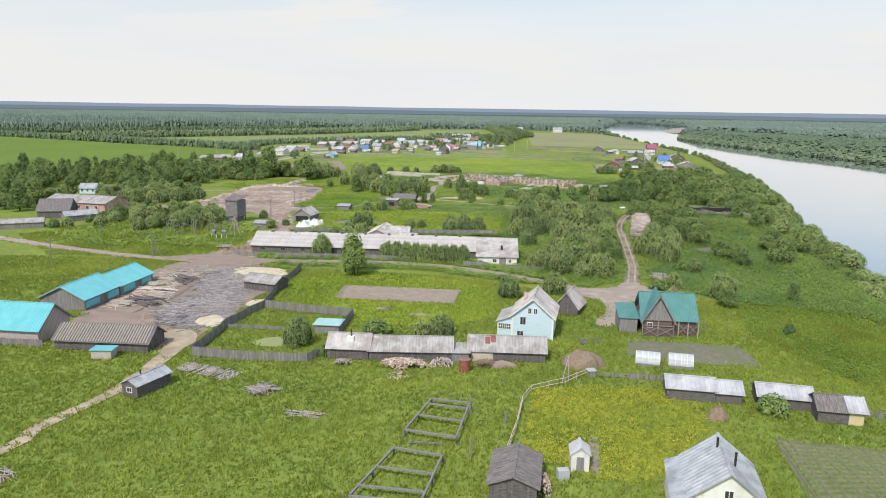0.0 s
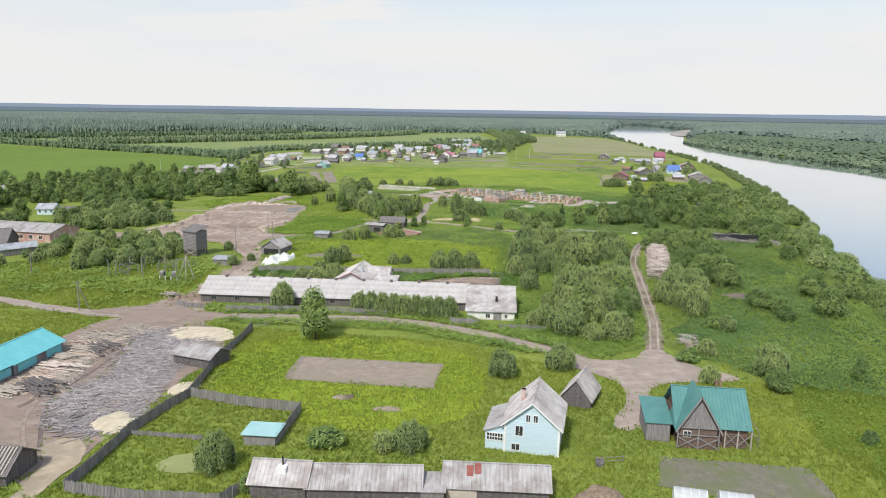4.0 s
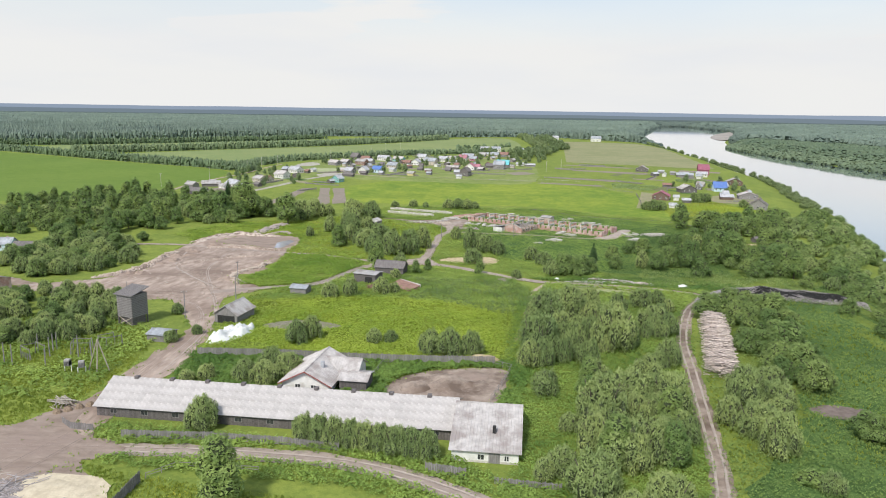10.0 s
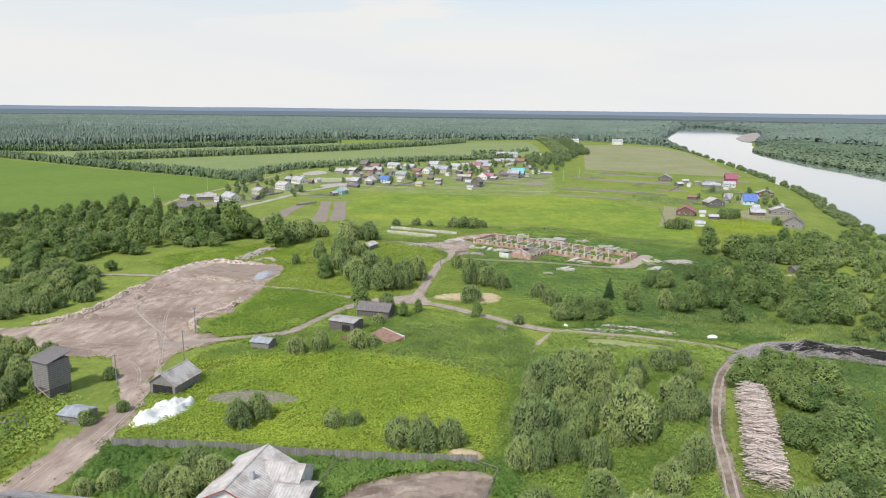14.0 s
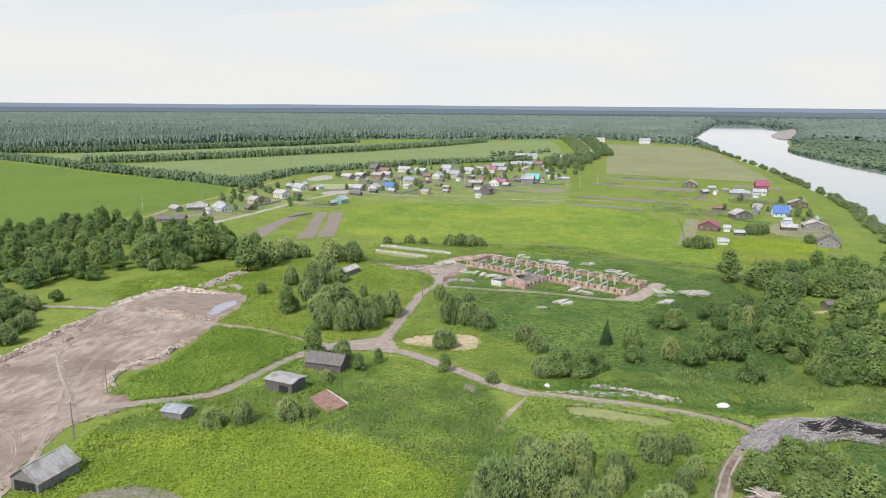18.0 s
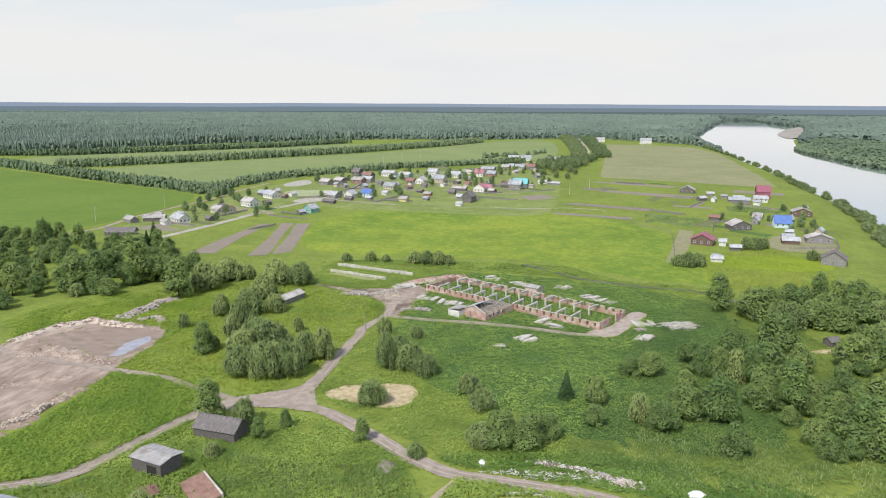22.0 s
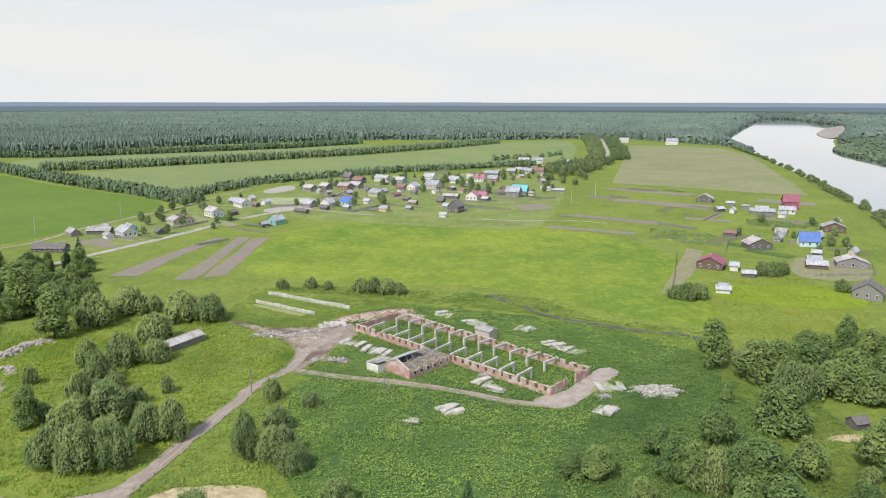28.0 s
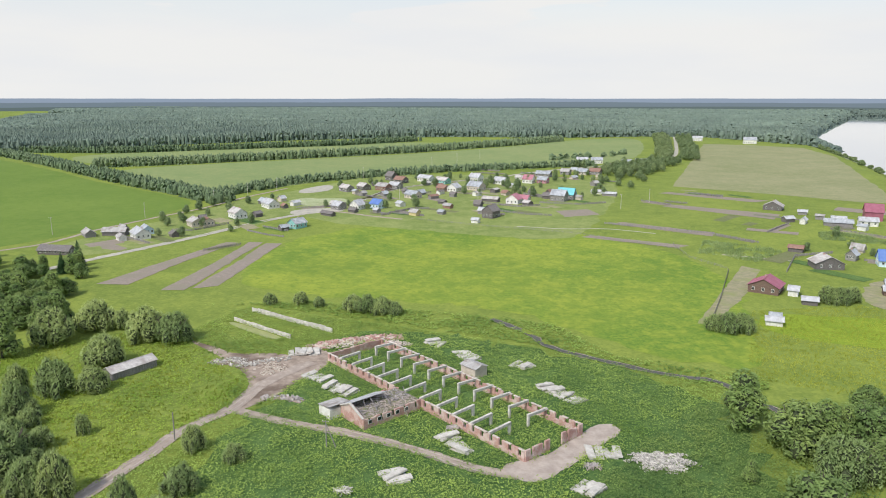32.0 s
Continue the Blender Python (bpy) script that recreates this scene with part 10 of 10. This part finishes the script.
def blades(name, poly, n, h, w, material, label, category="grass", keep=-0.3, s=0.35, per=3, lean=0.35):
    """Tufts of upright blades, a few to each tuft."""
    x, y, z = places(poly, n, keep, s)
    x, y, z = np.repeat(x, per), np.repeat(y, per), np.repeat(z, per)
    m = len(x)
    x, y = x + rs.normal(0, w, m), y + rs.normal(0, w, m)
    a = rs.uniform(0, 6.283, m)
    hh = rs.uniform(h[0], h[1], m)
    dx, dy = np.cos(a) * w * 0.6, np.sin(a) * w * 0.6
    tx, ty = rs.normal(0, lean, m) * hh, rs.normal(0, lean, m) * hh
    v = np.empty((m, 3, 3))
    v[:, 0] = np.stack([x - dx, y - dy, z], 1)
    v[:, 1] = np.stack([x + dx, y + dy, z], 1)
    v[:, 2] = np.stack([x + tx, y + ty, z + hh], 1)
    return mesh_of(name, v.reshape(-1, 3), False, material, label, category)


def verge(name, lines, per_metre, h, w, material, label, away=0.5):
    """Tufts that break up the edges of roads and bare ground."""
    px, py = [], []
    for line, half, closed in lines:
        pts = np.array(line, float)
        nxt = np.roll(pts, -1, 0) if closed else pts[1:]
        for (x0, y0), (x1, y1) in zip(pts, nxt):
            l = math.hypot(x1 - x0, y1 - y0)
            k = int(l * per_metre + rs.uniform(0, 1))
            if k == 0 or y0 > 430:
                continue
            t, o = rs.uniform(0, 1, k), rs.normal(0, away, k) + half * rs.choice([-1, 1], k)
            keep = clumpy(x0 + t * (x1 - x0) + o, y0 + t * (y1 - y0), 0.6) > -0.25
            t, o = t[keep], o[keep]
            px.append(x0 + t * (x1 - x0) - o * (y1 - y0) / l)
            py.append(y0 + t * (y1 - y0) + o * (x1 - x0) / l)
    x, y = np.concatenate(px), np.concatenate(py)
    covers = np.zeros(len(x), int)
    for poly in BARE:
        covers += in_poly(poly, x, y)
    keep = covers <= (1 if lines[0][2] else 0)
    if lines[0][2]:
        for line, half in LINES:
            if half > 1.0:
                for p, q in line:
                    keep &= np.hypot(x - p, y - q) > half - 0.1
    x, y = np.repeat(x[keep], 4), np.repeat(y[keep], 4)
    m = len(x)
    x, y = x + rs.normal(0, 0.16, m), y + rs.normal(0, 0.16, m)
    z = np.array([H(p, q) for p, q in zip(x[::4], y[::4])]).repeat(4)
    a, hh = rs.uniform(0, 6.283, m), rs.uniform(h[0], h[1], m)
    v = np.empty((m, 3, 3))
    v[:, 0] = np.stack([x - np.cos(a) * w, y - np.sin(a) * w, z], 1)
    v[:, 1] = np.stack([x + np.cos(a) * w, y + np.sin(a) * w, z], 1)
    v[:, 2] = np.stack([x + rs.normal(0, 0.4, m) * hh, y + rs.normal(0, 0.4, m) * hh, z + hh], 1)
    return mesh_of(name, v.reshape(-1, 3), False, material, label, "grass")


def broad(name, poly, n, h, size, material, label, category="weeds", keep=-0.25, s=0.3, per=4, spread=0.45):
    """Broad-leaved weeds: tilted leaf blades at several heights."""
    x, y, z = places(poly, n, keep, s)
    x, y, z = np.repeat(x, per), np.repeat(y, per), np.repeat(z, per)
    m = len(x)
    x, y = x + rs.normal(0, spread, m), y + rs.normal(0, spread, m)
    top = lambda p, q: (h[1] - h[0]) * (0.4 + 0.6 * np.clip(0.5 + 0.85 * clumpy(p, q, 1.9) + 0.55 * clumpy(p + 9, q - 4, 0.7), 0, 1.3))
    sx, sy = (top(x + 0.3, y) - top(x - 0.3, y)) / 0.6, (top(x, y + 0.3) - top(x, y - 0.3)) / 0.6
    z = z + h[0] + top(x, y) * (0.5 + 0.5 * rs.uniform(0.0, 1.0, m) ** 0.6)
    a = rs.uniform(0, 6.283, m)
    k = size * rs.uniform(0.6, 1.4, m)
    ca, sa = np.cos(a), np.sin(a)
    ux, uy, uz = ca * k, sa * k, (rs.normal(0, 0.16, m) + 0.6 * (sx * ca + sy * sa)) * k
    wx, wy, wz = -sa * k * 0.7, ca * k * 0.7, (rs.normal(0, 0.22, m) + (sy * ca - sx * sa) * 0.42) * k
    c = np.stack([x, y, z], 1)
    u, w = np.stack([ux, uy, uz], 1), np.stack([wx, wy, wz], 1)
    v = np.stack([c - u, c + w, c + u, c - w], 1)
    return mesh_of(name, v.reshape(-1, 3), True, material, label, category)


NEAR = [(-80, 55), (-100, 130), (-112, 175), (-60, 174), (-36, 166), (8, 158), (32, 140), (60, 140), (90, 130), (66, 55)]
blades("meadow_grass", NEAR, 140000, (0.2, 0.5), 0.16, BLADES, "knee-high meadow grass", keep=-1.2)
broad("meadow_weeds", NEAR, 5000, (0.1, 0.4), 0.11, WEEDLEAF, "broad-leaved weeds in the grass", keep=0.35, s=0.2)
broad("slope_weeds", [(60, 138), (74, 133), (90, 126), (108, 128), (122, 170), (146, 240), (160, 300), (112, 302), (74, 268), (59, 220), (51, 182), (45, 158)], 66000, (0.06, 1.1), 0.14, SLOPELEAF, "rank broad-leaved weeds on the slope", keep=-1)
broad("slope_weeds", [(60, 138), (70, 150), (108, 205), (118, 200), (122, 170), (108, 128), (90, 126), (74, 133)], 14000, (0.06, 1.2), 0.13, WEEDLEAF, "lighter leafy weeds on the slope", keep=-0.7)
broad("slope_weeds", [(55, 118), (62, 92), (92, 90), (108, 128), (90, 126), (74, 133), (60, 138)], 16000, (0.05, 0.6), 0.12, LIMELEAF, "low bright weeds in slope grass", keep=-0.2, s=0.2)
blades("meadow_grass", [(55, 118), (62, 92), (92, 90), (112, 132), (90, 128), (74, 135), (60, 140)], 24000, (0.2, 0.5), 0.17, BLADES, "knee-high grass on a slope", keep=-1.0)
broad("lane_weeds", [(12, 158), (30, 148), (46, 160), (52, 190), (68, 262), (24, 264), (18, 215), (20, 190), (18, 168)], 36000, (0.06, 0.91), 0.15, WEEDLEAF, "rank broad-leaved weeds between bushes", keep=-1.3)
broad("yard_weeds", [(-50, 174), (-48, 182), (10, 174), (28, 158), (20, 152), (-5, 165), (-40, 168)], 14000, (0.06, 0.9), 0.17, WEEDLEAF, "broad-leaved weeds along the road", keep=-1)
broad("barn_weeds", [(-46, 186), (-46, 200), (-20, 196), (20, 192), (24, 215), (-48, 216)], 30000, (0.06, 0.9), 0.18, WEEDLEAF, "broad-leaved weeds round a barn", keep=-0.7)
broad("meadow_weeds", [(-46, 216), (-50, 258), (-20, 266), (12, 262), (30, 252), (24, 216)], 22000, (0.06, 0.61), 0.16, LIMELEAF, "leafy weeds in a bright meadow", keep=-0.85)
broad("meadow_weeds", [(-50, 256), (-46, 268), (-20, 290), (24, 292), (34, 270), (30, 250), (12, 260), (-20, 264)], 18000, (0.06, 0.75), 0.16, WEEDLEAF, "rank weeds at the top of a meadow", keep=-0.85)
blades("reeds", [(-6, 264), (-10, 292), (24, 290), (30, 268), (22, 250), (8, 258)], 11000, (0.5, 1.1), 0.12, REEDS, "pale tall reed-like grass", keep=-0.2, per=2)
blades("reeds", [(60, 292), (70, 318), (108, 312), (120, 296), (108, 284), (90, 290)], 5000, (0.4, 0.95), 0.16, REEDS, "pale tall reed-like grass", keep=-0.2, per=2)
broad("crossroad_weeds", [(-62, 270), (-56, 300), (-58, 330), (-30, 328), (-24, 300), (-40, 270)], 18000, (0.06, 0.8), 0.18, LIMELEAF, "leafy weeds beside a track", keep=-0.7)
broad("ruin_weeds", [(52, 300), (80, 292), (112, 300), (135, 345), (125, 400), (112, 425), (100, 420), (78, 380), (66, 340)], 40000, (0.06, 0.77), 0.16, SLOPELEAF, "dark rank weeds between bushes", keep=-0.8)
broad("ruin_weeds", [(-4, 325), (34, 294), (52, 300), (66, 340), (78, 380), (100, 420), (112, 425), (92, 438), (60, 446), (20, 452), (-40, 458), (-42, 430), (-8, 405), (-2, 380)], 80000, (0.06, 0.77), 0.155, WEEDLEAF, "rank green weeds round a brick ruin", keep=-0.8)
broad("west_weeds", [(-60, 330), (-56, 400), (-100, 400), (-120, 370), (-105, 352), (-88, 372), (-60, 365)], 11250, (0.06, 0.7), 0.18, LIMELEAF, "leafy weeds and grass", keep=-0.5)
broad("meadow_edge_weeds", [(-60, 452), (-20, 470), (30, 470), (60, 468), (80, 445), (118, 440), (112, 425), (92, 438), (60, 448), (20, 454), (-40, 460)], 11250, (0.06, 0.77), 0.256, WEEDLEAF, "leafy weeds at a meadow edge", keep=-0.8)
blades("garden_rows", [(108, 585), (112, 612), (140, 604), (150, 588), (130, 575)], 5000, (0.6, 1.3), 0.22, REEDS, "pale green garden rows", "crop", keep=-0.3, per=2)
blades("garden_rows", [(165, 628), (168, 648), (205, 640), (200, 622)], 4000, (0.6, 1.3), 0.22, REEDS, "pale green garden rows", "crop", keep=-0.3, per=2)
broad("flower_heads", [(21.5, 95.5), (33, 91), (35, 86), (32.5, 80), (26, 70), (20, 66), (8.6, 73), (12, 88), (14, 92)], 4500, (0.3, 0.5), 0.06, FLOWERS, "yellow meadow flowers", "flowers", keep=-0.1, per=3, spread=0.3)
broad("flower_heads", [(-33, 131), (-33, 163), (8, 157), (12, 140), (8, 122), (-14, 120)], 2500, (0.3, 0.5), 0.06, FLOWERS, "yellow meadow flowers", "flowers", keep=0.1, per=3, spread=0.4)
blades("meadow_grass", [(-58, 330), (-100, 400), (-60, 425), (-40, 425), (0, 398), (-6, 345), (-12, 322)], 14000, (0.25, 0.6), 0.22, BLADES, "knee-high wild grass", keep=-0.2)
broad("west_weeds", [(-58, 330), (-80, 398), (-60, 425), (-40, 425), (0, 398), (-6, 345), (-12, 322)], 15000, (0.06, 0.69), 0.17, LIMELEAF, "leafy weeds in wild grass", keep=-0.55)
blades("meadow_grass", [(-46, 216), (-50, 262), (-20, 290), (24, 292), (34, 262), (24, 216)], 14000, (0.3, 0.7), 0.2, BLADES, "tall yellow-green grass", keep=-0.3)
broad("ditch_weeds", [(26, 262), (34, 290), (80, 284), (80, 266), (66, 262)], 11250, (0.06, 0.77), 0.2, WEEDLEAF, "leafy weeds by a ditch", keep=-1)
blades("meadow_grass", [(34, 270), (36, 290), (76, 284), (78, 272)], 5000, (0.3, 0.7), 0.2, BLADES, "tall green grass by a ditch", keep=-0.3)
broad("barn_weeds", [(-100, 190), (-58, 190), (-58, 232), (-100, 240), (-120, 210)], 7000, (0.06, 0.86), 0.216, WEEDLEAF, "broad-leaved weeds in a derelict yard", keep=-0.3)
blades("meadow_grass", [(-100, 176), (-58, 176), (-56, 205), (-56, 215), (-66, 232), (-100, 240), (-125, 205)], 24000, (0.2, 0.5), 0.18, BLADES, "knee-high wild grass", keep=-0.8)
blades("meadow_grass", [(46, 95), (66, 88), (92, 95), (118, 170), (132, 240), (112, 302), (84, 268), (60, 220), (48, 165)], 16000, (0.3, 0.7), 0.2, BLADES, "tall grass on a slope", keep=-0.1, s=0.15)
blades("meadow_grass", [(112, 440), (150, 432), (168, 470), (160, 520), (120, 500)], 9000, (0.2, 0.5), 0.25, BLADES, "yard grass by the river houses", keep=-0.8, per=2)

verge("verge_grass", [(l, w, False) for l, w in LINES if w > 1.0], 2.2, (0.2, 0.5), 0.12, WEEDLEAF, "ragged grass along dirt roads")
verge("verge_grass", [(q, 0.0, True) for q in BARE], 2.6, (0.2, 0.5), 0.13, WEEDLEAF, "ragged grass at the edges of bare ground", 0.7)
broad("crossroad_weeds", [(-36, 280), (-24, 305), (-14, 313), (2, 311), (16, 301), (26, 292), (10, 291), (-18, 289)], 13000, (0.06, 0.5), 0.17, WEEDLEAF, "leafy weeds round old sheds", keep=-0.8)
broad("verge_weeds", [(28, 297), (34, 294), (52, 291), (66, 288), (80, 284), (96, 292), (80, 300), (52, 304)], 7000, (0.06, 0.5), 0.22, WEEDLEAF, "leafy weeds along a dirt road", keep=-0.7)
broad("west_weeds", [(-104, 352), (-112, 372), (-90, 396), (-72, 398), (-60, 380), (-88, 374)], 7000, (0.06, 0.4), 0.24, LIMELEAF, "bright weeds in open grass", keep=-0.6)
